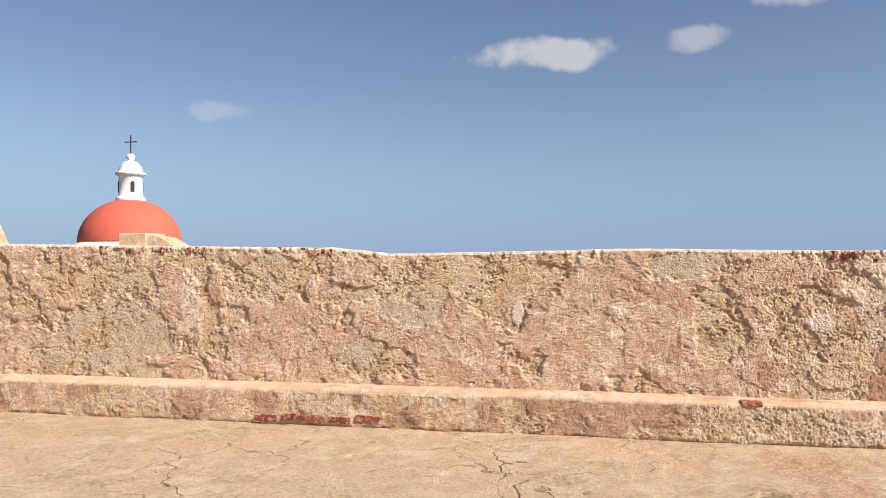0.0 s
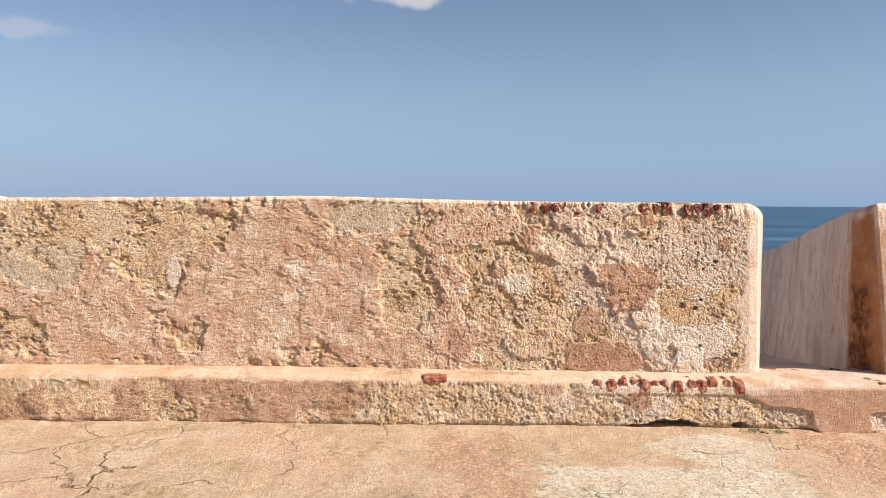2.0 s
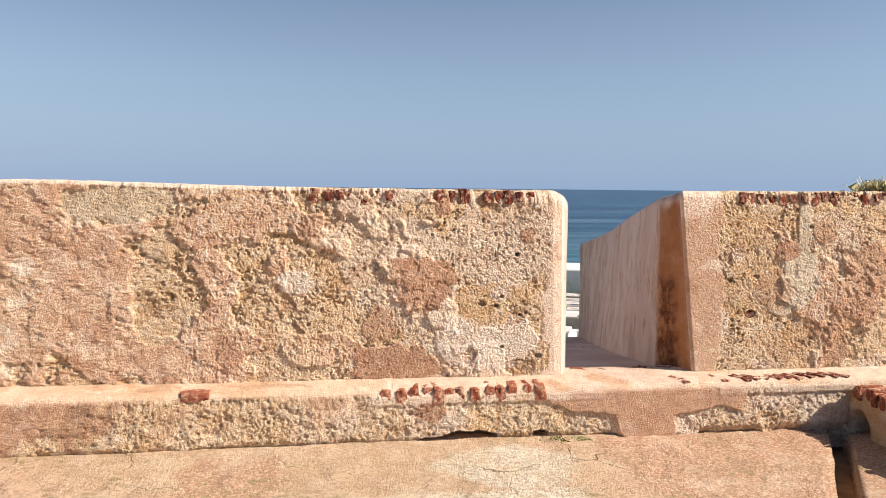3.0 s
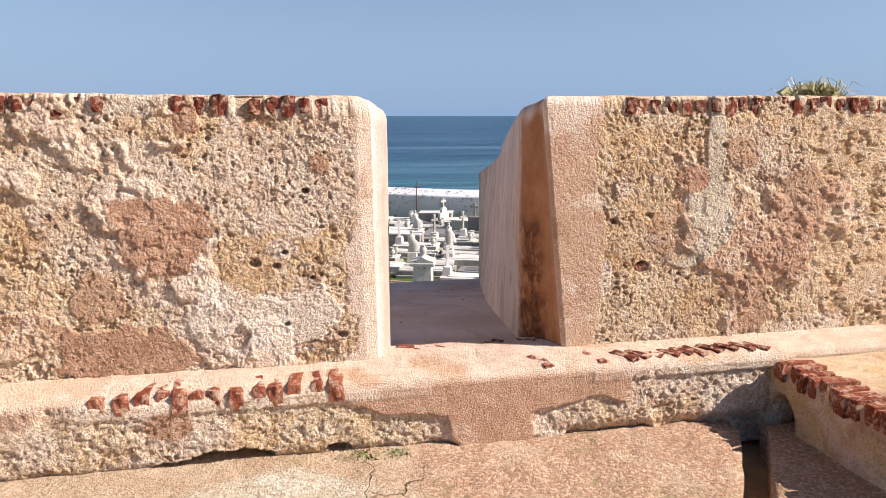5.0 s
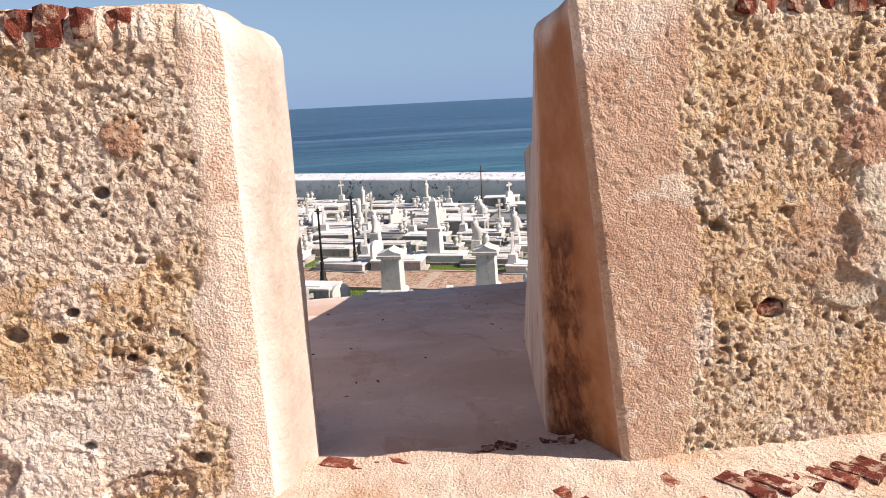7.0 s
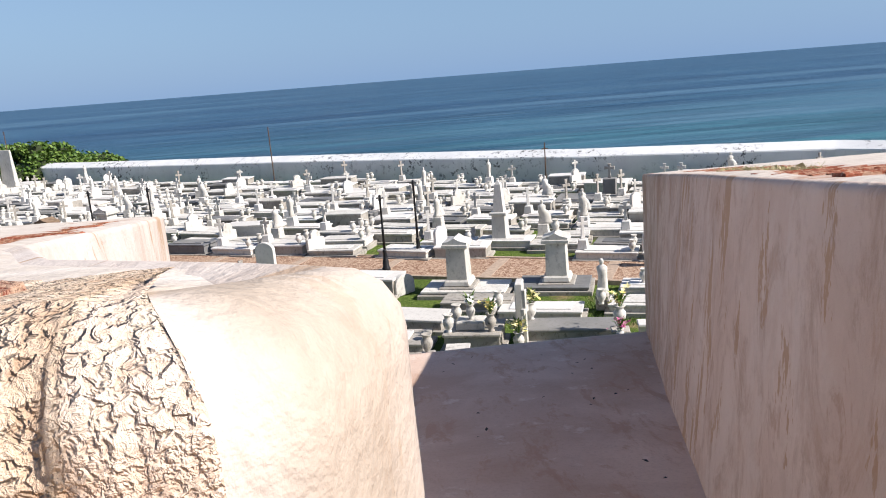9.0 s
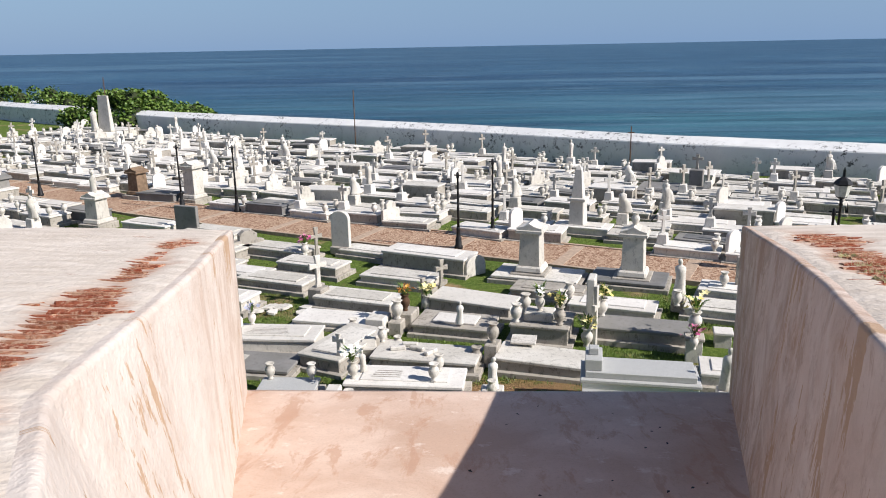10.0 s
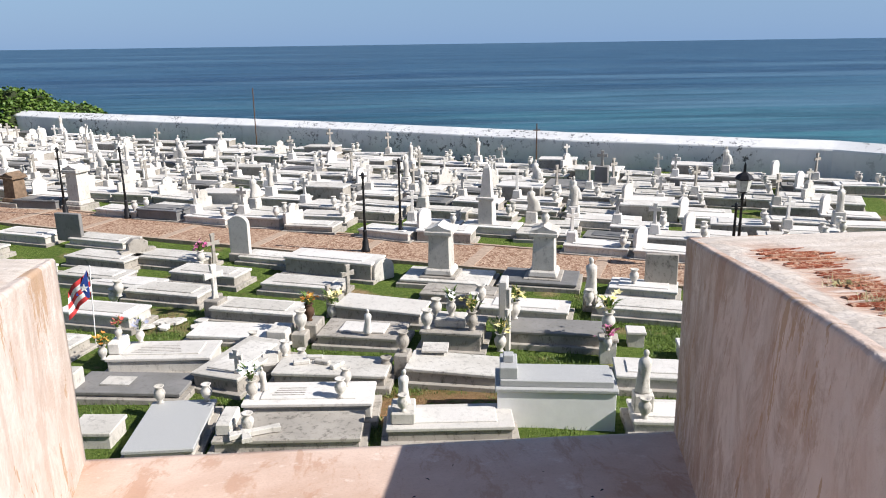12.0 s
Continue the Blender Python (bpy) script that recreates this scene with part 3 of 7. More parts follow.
def blob(x, z, cx, cz, rx, rz, warp, edge=0.12):
    """1 inside an uneven patch, 0 outside."""
    d = np.sqrt(((x - cx) / rx) ** 2 + ((z - cz) / rz) ** 2) + warp
    return 1 - smooth_step(1 - edge, 1 + edge, d)


def prism(bm, outline, y0, y1, bevel=0.0):
    """An outline in x and z, given thickness along y."""
    a = [bm.verts.new((x, y0, z)) for x, z in outline]
    b = [bm.verts.new((x, y1, z)) for x, z in outline]
    faces = [bm.faces.new(a), bm.faces.new(b[::-1])]
    for i in range(len(a)):
        j = (i + 1) % len(a)
        faces.append(bm.faces.new((a[j], a[i], b[i], b[j])))
    bmesh.ops.recalc_face_normals(bm, faces=faces)
    if bevel:
        es = list({e for f in faces[:2] for e in f.edges})
        bmesh.ops.bevel(bm, geom=es, offset=bevel, segments=1, affect="EDGES", profile=0.5)
    return bm


def shift(bm, x=0.0, y=0.0, z=0.0, rz=0.0, rx=0.0, ry=0.0):
    bmesh.ops.transform(bm, matrix=pose(x, y, z, rx, ry, rz), verts=bm.verts)
    return bm


# ---- parapet ----
THICK = 5.13         # parapet from its inner to its outer face
FALL = 0.141         # slope of the parapet's top towards the sea
SILL = 0.335         # height of the ledge and sill
ROCK = -0.6


def crest(x):
    return np.interp(x, (-14, -8.5, -6.8, -5.4, -4.9, -3.9, -2.87, -2.1, -1.44, 0.0, 1.4, 2.3, 14), (1.62, 1.60, 1.56, 1.53, 1.475, 1.48, 1.495, 1.475, 1.465, 1.46, 1.47, 1.475, 1.5))


def top_z(x, y):
    return crest(x) - FALL * np.maximum(y, 0)


def resample(points, step):
    """Points along a plan line; step is a function of the place."""
    out = [np.array(points[0], float)]
    for a, b in zip(points, points[1:]):
        a, b = np.array(a, float), np.array(b, float)
        length = np.linalg.norm(b - a)
        d = 0.0
        while d < length:
            d += step(a + (b - a) * min(1.0, (d + 0.004) / length))
            out.append(a + (b - a) * min(1.0, d / length))
    return np.array(out)


def patches(x, z, warp, *spots):
    """Uneven patches, each (x, z, half width, half height, strength)."""
    out = np.zeros_like(x)
    for cx, cz, rx, rz, k in spots:
        out = np.maximum(out, k * blob(x, z, cx, cz, rx, rz, warp, 0.07))
    return out


def wall_masks(x, z, w1, w2):
    """Where plaster, brown, pale and grey patches lie on the inner face."""
    w, soft = w2 * 0.75, w2 * 0.85
    plaster = smooth_step(0.50, 0.53, w1 + 0.14 * smooth_step(-1.7, -2.1, x) * smooth_step(-7.2, -6.4, x) - 0.09)
    plaster = np.maximum(plaster, patches(x, z, w, (-3.05, 0.93, 0.78, 0.62, 1), (-2.03, 1.25, 0.24, 0.13, 1), (-2.04, 0.92, 0.15, 0.24, 1), (-2.1, 0.55, 0.30, 0.20, 1), (-4.4, 0.66, 0.75, 0.26, 1), (-5.8, 0.70, 0.75, 0.40, 1), (-5.15, 1.32, 0.30, 0.12, 1)))
    plaster = np.maximum(plaster, patches(x, z, w, (-6.9, 1.05, 0.28, 0.30, 1), (-7.1, 0.60, 0.25, 0.15, 1), (-8.2, 1.1, 0.2, 0.25, 1), (-1.44, 0.53, 0.20, 0.09, 0.8), (-0.77, 1.35, 0.10, 0.09, 1)))
    bare = patches(x, z, w, (-4.73, 1.10, 0.30, 0.26, 1), (-4.25, 1.24, 0.22, 0.16, 1), (-3.74, 1.26, 0.36, 0.13, 1), (-5.0, 0.58, 0.38, 0.16, 1), (-2.28, 0.92, 0.17, 0.28, 1), (-2.45, 1.36, 0.38, 0.10, 1), (-3.88, 0.98, 0.13, 0.12, 1), (-5.9, 1.36, 0.42, 0.10, 1), (-7.6, 0.70, 0.60, 0.40, 0.8))
    plaster *= 1 - bare
    brown = patches(x, z, soft, (-0.83, 0.91, 0.17, 0.15, 1), (-0.717, 1.39, 0.065, 0.09, 1), (-0.99, 0.44, 0.24, 0.10, 1), (-1.09, 0.66, 0.09, 0.09, 0.8), (-0.215, 1.19, 0.034, 0.036, 1), (-1.93, 0.51, 0.08, 0.09, 0.7))
    brown = np.maximum(brown, patches(x, z, soft, (1.464, 1.105, 0.065, 0.05, 1), (1.80, 0.50, 0.14, 0.16, 0.8), (1.36, 0.85, 0.10, 0.11, 0.55), (2.07, 1.0, 0.17, 0.15, 0.7), (1.95, 0.72, 0.18, 0.10, 0.65), (1.72, 1.22, 0.06, 0.05, 0.6)))
    white = patches(x, z, w2 * 0.6, (-0.46, 0.52, 0.27, 0.13, 1), (-0.64, 0.58, 0.12, 0.15, 1), (-0.25, 0.60, 0.13, 0.14, 1), (-0.37, 0.845, 0.07, 0.045, 1), (-1.57, 0.93, 0.12, 0.10, 0.9), (-3.0, 1.02, 0.06, 0.05, 0.7), (-3.82, 1.0, 0.05, 0.09, 0.9))
    pale = np.maximum(white, patches(x, z, w2, (-0.38, 1.20, 0.30, 0.20, 0.75), (-1.17, 1.14, 0.22, 0.25, 0.6), (-0.3, 1.02, 0.18, 0.10, 0.9), (-6.75, 1.05, 0.10, 0.30, 0.8)))
    pale = np.maximum(pale, patches(x, z, w2, (1.88, 1.20, 0.17, 0.15, 0.55), (2.25, 0.37, 0.25, 0.10, 0.9), (1.13, 1.08, 0.06, 0.07, 0.8), (1.06, 0.66, 0.03, 0.07, 1), (1.35, 0.38, 0.14, 0.03, 1), (1.72, 0.42, 0.05, 0.09, 0.9)))
    grey = patches(x, z, w2 * 0.45, (1.56, 0.93, 0.115, 0.17, 1), (1.575, 1.26, 0.040, 0.24, 1), (1.44, 0.745, 0.09, 0.05, 1))
    grey = np.maximum(grey, bare * smooth_step(0.47, 0.52, w1) * 0.75)
    left_strip = smooth_step(-0.10, -0.075, x + 0.22 * (w1 - 0.5) + 0.05 * smooth_step(0.95, 0.8, z)) * (x < 0.4)
    left_strip *= 1 - blob(x, z, -0.11, 0.46, 0.055, 0.10, w2 * 0.5)
    right_strip = (1 - smooth_step(0.985, 1.01, x + 0.22 * (w1 - 0.5))) * (x > 0.5)
    strip = np.maximum(left_strip, right_strip)
    ochre = patches(x, z, w2 * 0.6, (-0.45, 0.79, 0.20, 0.13, 0.95), (-0.33, 0.73, 0.15, 0.10, 0.95), (-0.555, 0.475, 0.05, 0.055, 0.9), (-0.24, 0.40, 0.09, 0.05, 0.9), (-0.15, 1.08, 0.06, 0.15, 0.7), (-0.6, 1.34, 0.45, 0.06, 0.7), (-0.06, 0.62, 0.03, 0.05, 0.8))
    ochre = np.maximum(ochre, patches(x, z, w2 * 0.6, (1.19, 1.0, 0.19, 0.42, 0.75), (1.55, 0.50, 0.18, 0.14, 0.6), (-0.50, 1.05, 0.10, 0.05, 0.7), (-7.9, 1.2, 0.4, 0.15, 0.7), (-5.05, 0.62, 0.2, 0.14, 0.6)))
    cream = smooth_step(-1.5, -0.9, x) * (x < 0.4) * smooth_step(0.42, 0.52, w1 + 0.04)
    pale = np.maximum(pale, 0.85 * cream * (1 - ochre))
    pale = np.maximum(pale * (1 - strip) * (1 - brown), strip * np.where(x < 0.4, 0.8, np.maximum(0.12, smooth_step(1.24, 1.36, z - 0.35 * (x - 0.8) + 0.25 * (w1 - 0.5)))))
    return plaster * (1 - ochre), brown * (1 - strip), pale, grey * (1 - brown), strip, ochre * (1 - strip), white * (1 - strip) * (1 - ochre)


def merlon(name, low, high, inset_dir, fine_from, jamb_side):
    """One solid length of parapet: its side swept along the plan line, and a sloping top.
    low, high: the plan line at the foot and at the crest; jamb_side: -1 left, 1 right of the opening."""
    def step(p):
        front = p[1] < 0.02
        if front and fine_from[0] < p[0] < fine_from[1]:
            return 0.0033
        return 0.009 if front and -9.2 < p[0] < 3 else 0.05 if front else 0.03 if p[1] < 1.5 else 0.06
    pl = resample(low, step)
    n = len(pl)
    # the crest line follows the same steps
    seg = np.concatenate(([0], np.cumsum(np.linalg.norm(np.diff(np.array(low), axis=0), axis=1))))
    at = np.concatenate(([0], np.cumsum(np.linalg.norm(np.diff(pl, axis=0), axis=1))))
    ph = np.stack([np.interp(at, seg, np.array(high)[:, k]) for k in (0, 1)], -1)
    tangent = np.gradient(pl, axis=0)
    tangent /= np.linalg.norm(tangent, axis=1)[:, None]
    k = 7
    tangent = np.stack([np.convolve(np.pad(tangent[:, i], k, mode="edge"), np.ones(2 * k + 1) / (2 * k + 1), "valid") for i in (0, 1)], -1)
    tangent /= np.linalg.norm(tangent, axis=1)[:, None]
    normal = np.stack((tangent[:, 1], -tangent[:, 0]), -1) * inset_dir
    rows = 330
    v = np.linspace(0, 1, rows)[:, None]
    zt = top_z(ph[:, 0], ph[:, 1])[None, :]
    zb = np.where(pl[:, 1] < 0.3, 0.28, 0.26 - 0.165 * pl[:, 1])[None, :] - 0.04
    near_jamb = np.exp(-((pl[:, 1] - 0.12) / 0.2) ** 2)[None, :] * (np.abs(pl[:, 0] - 0.4) < 1.0)[None, :]
    rad = 0.022 + (0.075 if jamb_side < 0 else 0.03) * near_jamb
    z = zb + (zt - rad - zb) * v
    f = np.broadcast_to(v, z.shape)
    x = pl[None, :, 0] * (1 - f) + ph[None, :, 0] * f
    y = pl[None, :, 1] * (1 - f) + ph[None, :, 1] * f
    p = np.stack((x, y, z), -1)
    w1, w2 = fbm(p, 2.3, 5, 3, 0.6), (fbm(p, 4.5, 5, 9, 0.65) - 0.5) * 2.8
    plaster, brown, pale, grey, strip, ochre, white = wall_masks(x, z, w1, w2)
    front = (1 - smooth_step(-0.005, 0.035, pl[:, 1]))[None, :]
    coat = np.clip(np.maximum.reduce([plaster * 0.75, brown * 0.5, white * 0.55, grey * 0.5, strip * 0.25]), 0, 1)
    rough = 1 - np.clip(np.maximum.reduce([plaster * np.where(x < -1.7, 0.8, 0.6), white * 0.8, brown * 0.8, grey * 0.85, strip * 0.93, pale * 0.25]), 0, 1)
    size = fbm(p, 4.5, 4, 21, 0.6)
    wob = p + 0.020 * np.stack((fbm(p, 45, 2, 5, 0.7) - 0.5, fbm(p, 45, 2, 6, 0.7) - 0.5, fbm(p, 45, 2, 7, 0.7) - 0.5), -1)
    # spatter of lime, crumbling lumps between creases, eroded hollows and round pits
    crumb = 1 - np.clip(cells(wob, 88, 2) / 0.80, 0, 1) ** 2
    lump = np.clip(ridged(wob, 26, 3, 4, 0.75) * 2.2, 0, 1)
    fine = fbm(wob, 100, 2, 44, 0.85) - 0.5
    cast = smooth_step(0.30, 0.54, fbm(wob, 82, 2, 47, 0.5))
    hollow = smooth_step(0.53, 0.57, fbm(wob, 17, 4, 33, 0.7)) * smooth_step(0.40, 0.54, size)
    pits = smooth_step(0.30, 0.18, cells(p + 1.5 * (wob - p), 24, 7)) * smooth_step(0.55, 0.60, fbm(p, 6, 3, 31)) * (1 - strip)
    d = (0.0015 * crumb + 0.0036 * cast * (0.5 + size) + 0.0025 * lump + 0.003 * fine - 0.0085 * hollow + 0.009 * (fbm(p, 8, 3, 41, 0.6) - 0.5) - 0.003) * rough - 0.014 * pits * (0.10 + 0.90 * rough)
    d += (0.0008 * crumb + 0.0018 * cast + 0.002 * fine) * np.clip(np.maximum.reduce([white, pale * 0.6, plaster * 0.8, grey * 0.6, brown * 0.8]), 0, 1) * (1 - strip)
    for hx, hz, hr in ((-0.36, 0.83, 0.010), (-0.394, 0.775, 0.011), (-0.478, 0.79, 0.015), (-0.25, 0.72, 0.008), (-0.36, 0.53, 0.008), (-0.27, 1.08, 0.010), (1.62, 1.25, 0.012), (1.234, 0.70, 0.022), (1.092, 0.914, 0.014), (-0.13, 0.47, 0.014)):
        d -= 0.040 * smooth_step(1.1, 0.75, np.sqrt(((x - hx) / 1.4) ** 2 + (z - hz) ** 2) / hr + 1.2 * (size - 0.5))
    d += (0.0016 * cast + 0.0022 * fine) * strip
    d += (0.0045 * smooth_step(0.49, 0.51, fbm(wob, 5.5, 5, 55, 0.65)) + 0.003 * smooth_step(0.50, 0.52, fbm(wob, 12, 4, 57, 0.65))) * plaster * (1 - strip)
    chip = smooth_step(0.10, 0.02, zt - z + 0.10 * (w1 - 0.5)) * smooth_step(0.50, 0.58, fbm(p, 14, 3, 52)) * (1 - strip)
    d -= 0.018 * chip * (1 - 0.85 * smooth_step(-5.1, -4.8, x) * smooth_step(-1.4, -1.6, x))
    d += 0.013 * coat + 0.022 * (fbm(p, 1.6, 3, 50) - 0.5) * smooth_step(0.02, 0.5, np.abs(x - np.where(x < 0.4, 0.0, 0.85)))
    d = d * front + (1 - front) * (0.010 * (fbm(p, 3, 3, 60) - 0.5))
    p[..., :2] += normal[None] * d[..., None]
    # rounded lip that runs in over the top
    lip = []
    lip_d = 0.012 * (fbm(p[-1:], 12, 3, 70) - 0.5) * front
    for a in (20, 45, 70, 90):
        q = p[-1].copy()
        q[:, :2] -= normal * ((1 - math.cos(radians(a))) * rad[0])[:, None]
        q[:, 2] += math.sin(radians(a)) * rad[0] + lip_d[0] * math.sin(radians(a))
        lip.append(q)
    q = lip[-1].copy()
    q[:, :2] -= normal * 0.20
    q[:, 2] -= 0.030
    lip.append(q)
    pts = np.concatenate((p, np.stack(lip)), 0)

    # Paler crest lip: whitewash, with the sunlit top edge put into its colour.
    lit_lip = smooth_step(-1.35, -1.55, pl[:, 0]) * front[0]

    def ext(a):
        a = np.broadcast_to(a, (rows, n))
        return np.concatenate((a, np.repeat(a[-1:], 5, 0)), 0)
    spl = int(np.argmax(pl[:, 1] > 0.012)) if (low[0][1] <= 0.0) else 0
    tan = smooth_step(1.45, 1.37, p[..., 2] + 0.3 * (w1 - 0.5)) * (1 - smooth_step(0.25, 0.29, y)) * (jamb_side > 0) * smooth_step(0.010, 0.02, y)
    stain = tan * smooth_step(0.08, 0.13, y + 0.20 * (w1 - 0.5)) * smooth_step(1.0, 0.86, p[..., 2] + 0.3 * (w1 - 0.5))
    wash = near_jamb * (jamb_side < 0) * smooth_step(0.02, 0.06, y) * np.ones_like(w1)
    # cavity marks the recesses whose shade and dirt the wall material colours in.
    at_all = {"plaster": ext(np.maximum(plaster, strip * 0.9)), "brown": ext(brown), "pale": np.concatenate((ext(pale)[:rows - 1], np.maximum(ext(pale)[rows - 1:], lit_lip[None] * 1.0)), 0), "grey": ext(grey), "ochre": ext(ochre), "white": ext(white), "cavity": ext(np.clip(np.maximum.reduce([hollow * 0.8 * rough, pits, (1 - cast) * 0.75 * rough]), 0, 1) * front), "crust": ext(smooth_step(0.5, 0.95, cast) * (1 - hollow) * (1 - brown) * (1 - 0.75 * ochre) * (1 - strip) * (1 - grey)), "flat": np.concatenate((ext(strip * 0.8)[:rows], np.repeat(lit_lip[None], 5, 0)), 0), "stain": ext(stain), "tan": ext(tan), "whitewash": ext(wash), "streak": ext(smooth_step(1.5, 4.8, y)), "run": ext(at[None, :] * np.ones_like(y))}
    root = thing(name, None, None, "thick fort parapet of weathered stone and plaster", "parapet", kind="structure")
    flip = inset_dir > 0
    cols = np.arange(n)
    a, b = cols <= spl, cols >= spl
    me = grid_mesh("wall_face", pts[:, a], {k2: v2[:, a] for k2, v2 in at_all.items()}, flip=not flip)
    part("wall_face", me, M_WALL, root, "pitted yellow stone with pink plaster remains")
    me = grid_mesh("embrasure_flank", pts[:, b], {k2: v2[:, b] for k2, v2 in at_all.items()}, flip=not flip)
    part("embrasure_flank", me, (M_FLANK, M_FLANK_STAINED)[jamb_side > 0], root, "stained pale limewashed plaster")
    return root, ph


def merlon_top(root, outer, edge_of, worn_at):
    """The sloping top from the far end to the flank's edge, with a strip where the brick shows."""
    u = np.linspace(0, 1, 150)[None, :] ** 0.55
    y = np.concatenate((np.linspace(0.045, 0.5, 20), np.linspace(0.54, THICK - 0.045, 140)))[:, None]
    x = outer + (edge_of(y) - outer) * u
    y = np.broadcast_to(y, x.shape)
    p = np.stack((x, y, top_z(x, y)), -1)
    e = np.abs(x - edge_of(y))
    p[..., 2] += 0.012 * (fbm(p, 5, 4, 80) - 0.5) * smooth_step(0.0, 0.2, e) - 0.011 + 0.011 * smooth_step(0.0, 0.10, e)
    band = np.abs(x - worn_at(y)) - 0.12 - 0.5 * (fbm(p, 2.2, 4, 90) - 0.5)
    worn = (1 - smooth_step(-0.05, 0.06, band)) * smooth_step(0.9, 1.5, y) * (1 - smooth_step(4.5, 5.0, y))
    p[..., 2] -= 0.012 * worn
    part("merlon_top", grid_mesh("merlon_top", p, {"worn": worn}, flip=edge_of(1.0) < outer), M_TOP, root, "pale render worn through to red brick")


LEFT_LOW = [(0.12, 0.28), (-0.25, 1.0), (-0.56, 1.7), (-0.86, 2.5), (-1.09, 3.23), (-1.62, THICK)]
LEFT_HIGH = [(0.11, 0.28), (-0.42, 0.8), (-0.80, 1.5), (-0.98, 2.4), (-1.17, 3.3), (-1.62, THICK)]
RIGHT_LOW = [(0.74, 0.28), (0.90, 1.1), (1.06, 1.9), (1.25, 2.71), (1.44, 3.47), (1.89, THICK)]
RIGHT_HIGH = [(0.735, 0.28), (0.93, 1.05), (1.15, 1.9), (1.40, 2.78), (1.58, 3.55), (1.88, THICK)]


def along(points, y):
    return np.interp(y, [p[1] for p in points], [p[0] for p in points])


left_low = [(-14, 0.0), (-0.03, 0.0), (0.02, 0.012), (0.06, 0.06)] + LEFT_LOW + [(-14, THICK)]
left_high = [(-14, 0.0), (-0.06, 0.0), (0.0, 0.014), (0.055, 0.07)] + LEFT_HIGH + [(-14, THICK)]
right_low = [(14, 0.0), (0.89, 0.0), (0.875, 0.012)] + RIGHT_LOW + [(14, THICK)]
right_high = [(14, 0.0), (0.76, 0.0), (0.745, 0.012)] + RIGHT_HIGH + [(14, THICK)]
wall_left, _ = merlon("parapet_west", left_low, left_high, 1, (-2.2, 0.2), -1)
wall_right, _ = merlon("parapet_east", right_low, right_high, -1, (0.6, 2.2), 1)
merlon_top(wall_left, -14.0, lambda y: np.where(y < 0.45, np.interp(y, (0.045, 0.1, 0.28, 0.45), (-0.13, -0.08, -0.05, -0.12)), along(LEFT_HIGH, np.maximum(y, 0.28)) - 0.024), lambda y: along(LEFT_HIGH, y) - 0.27)
merlon_top(wall_right, 14.0, lambda y: np.where(y < 0.45, 0.86, along(RIGHT_HIGH, np.maximum(y, 0.28)) + 0.024), lambda y: along(RIGHT_HIGH, y) + 0.3)


def embrasure_floor():
    u = np.linspace(0, 1, 60)[None, :]
    y = np.concatenate((np.linspace(0.12, 0.6, 40), np.linspace(0.64, THICK - 0.01, 110), [THICK]))[:, None]
    x = (along(LEFT_LOW, y) - 0.06) * (1 - u) + (along(RIGHT_LOW, y) + 0.06) * u
    y = np.broadcast_to(y, x.shape)
    z = 0.335 - 0.163 * np.maximum(y - 0.15, 0)
    p = np.stack((x, y, z), -1)
    p[..., 2] += 0.012 * (fbm(p, 2.5, 4, 14) - 0.5)
    p[-1, :, 2] -= 0.7
    ob = thing("embrasure_floor", grid_mesh("embrasure_floor", p, {"stain": 0.0, "tan": 0.0, "whitewash": 0.0, "streak": 0.0, "run": x}), M_SILL, "sloping pinkish rendered sill of the gun opening", "floor", kind="structure")


embrasure_floor()
thing("fort_body", mesh_of(box(-60, 60, -80, 0.9, -6.3, -0.16), "fort_body"), M_TERRACE, "solid fort body under the terrace", "fort", kind="structure")
thing("scarp_wall", mesh_of(box(-60, 60, 1.0, THICK - 0.012, -6.3, ROCK), "scarp_wall"), M_FLANK, "high outer wall below the parapet", "wall", kind="structure")


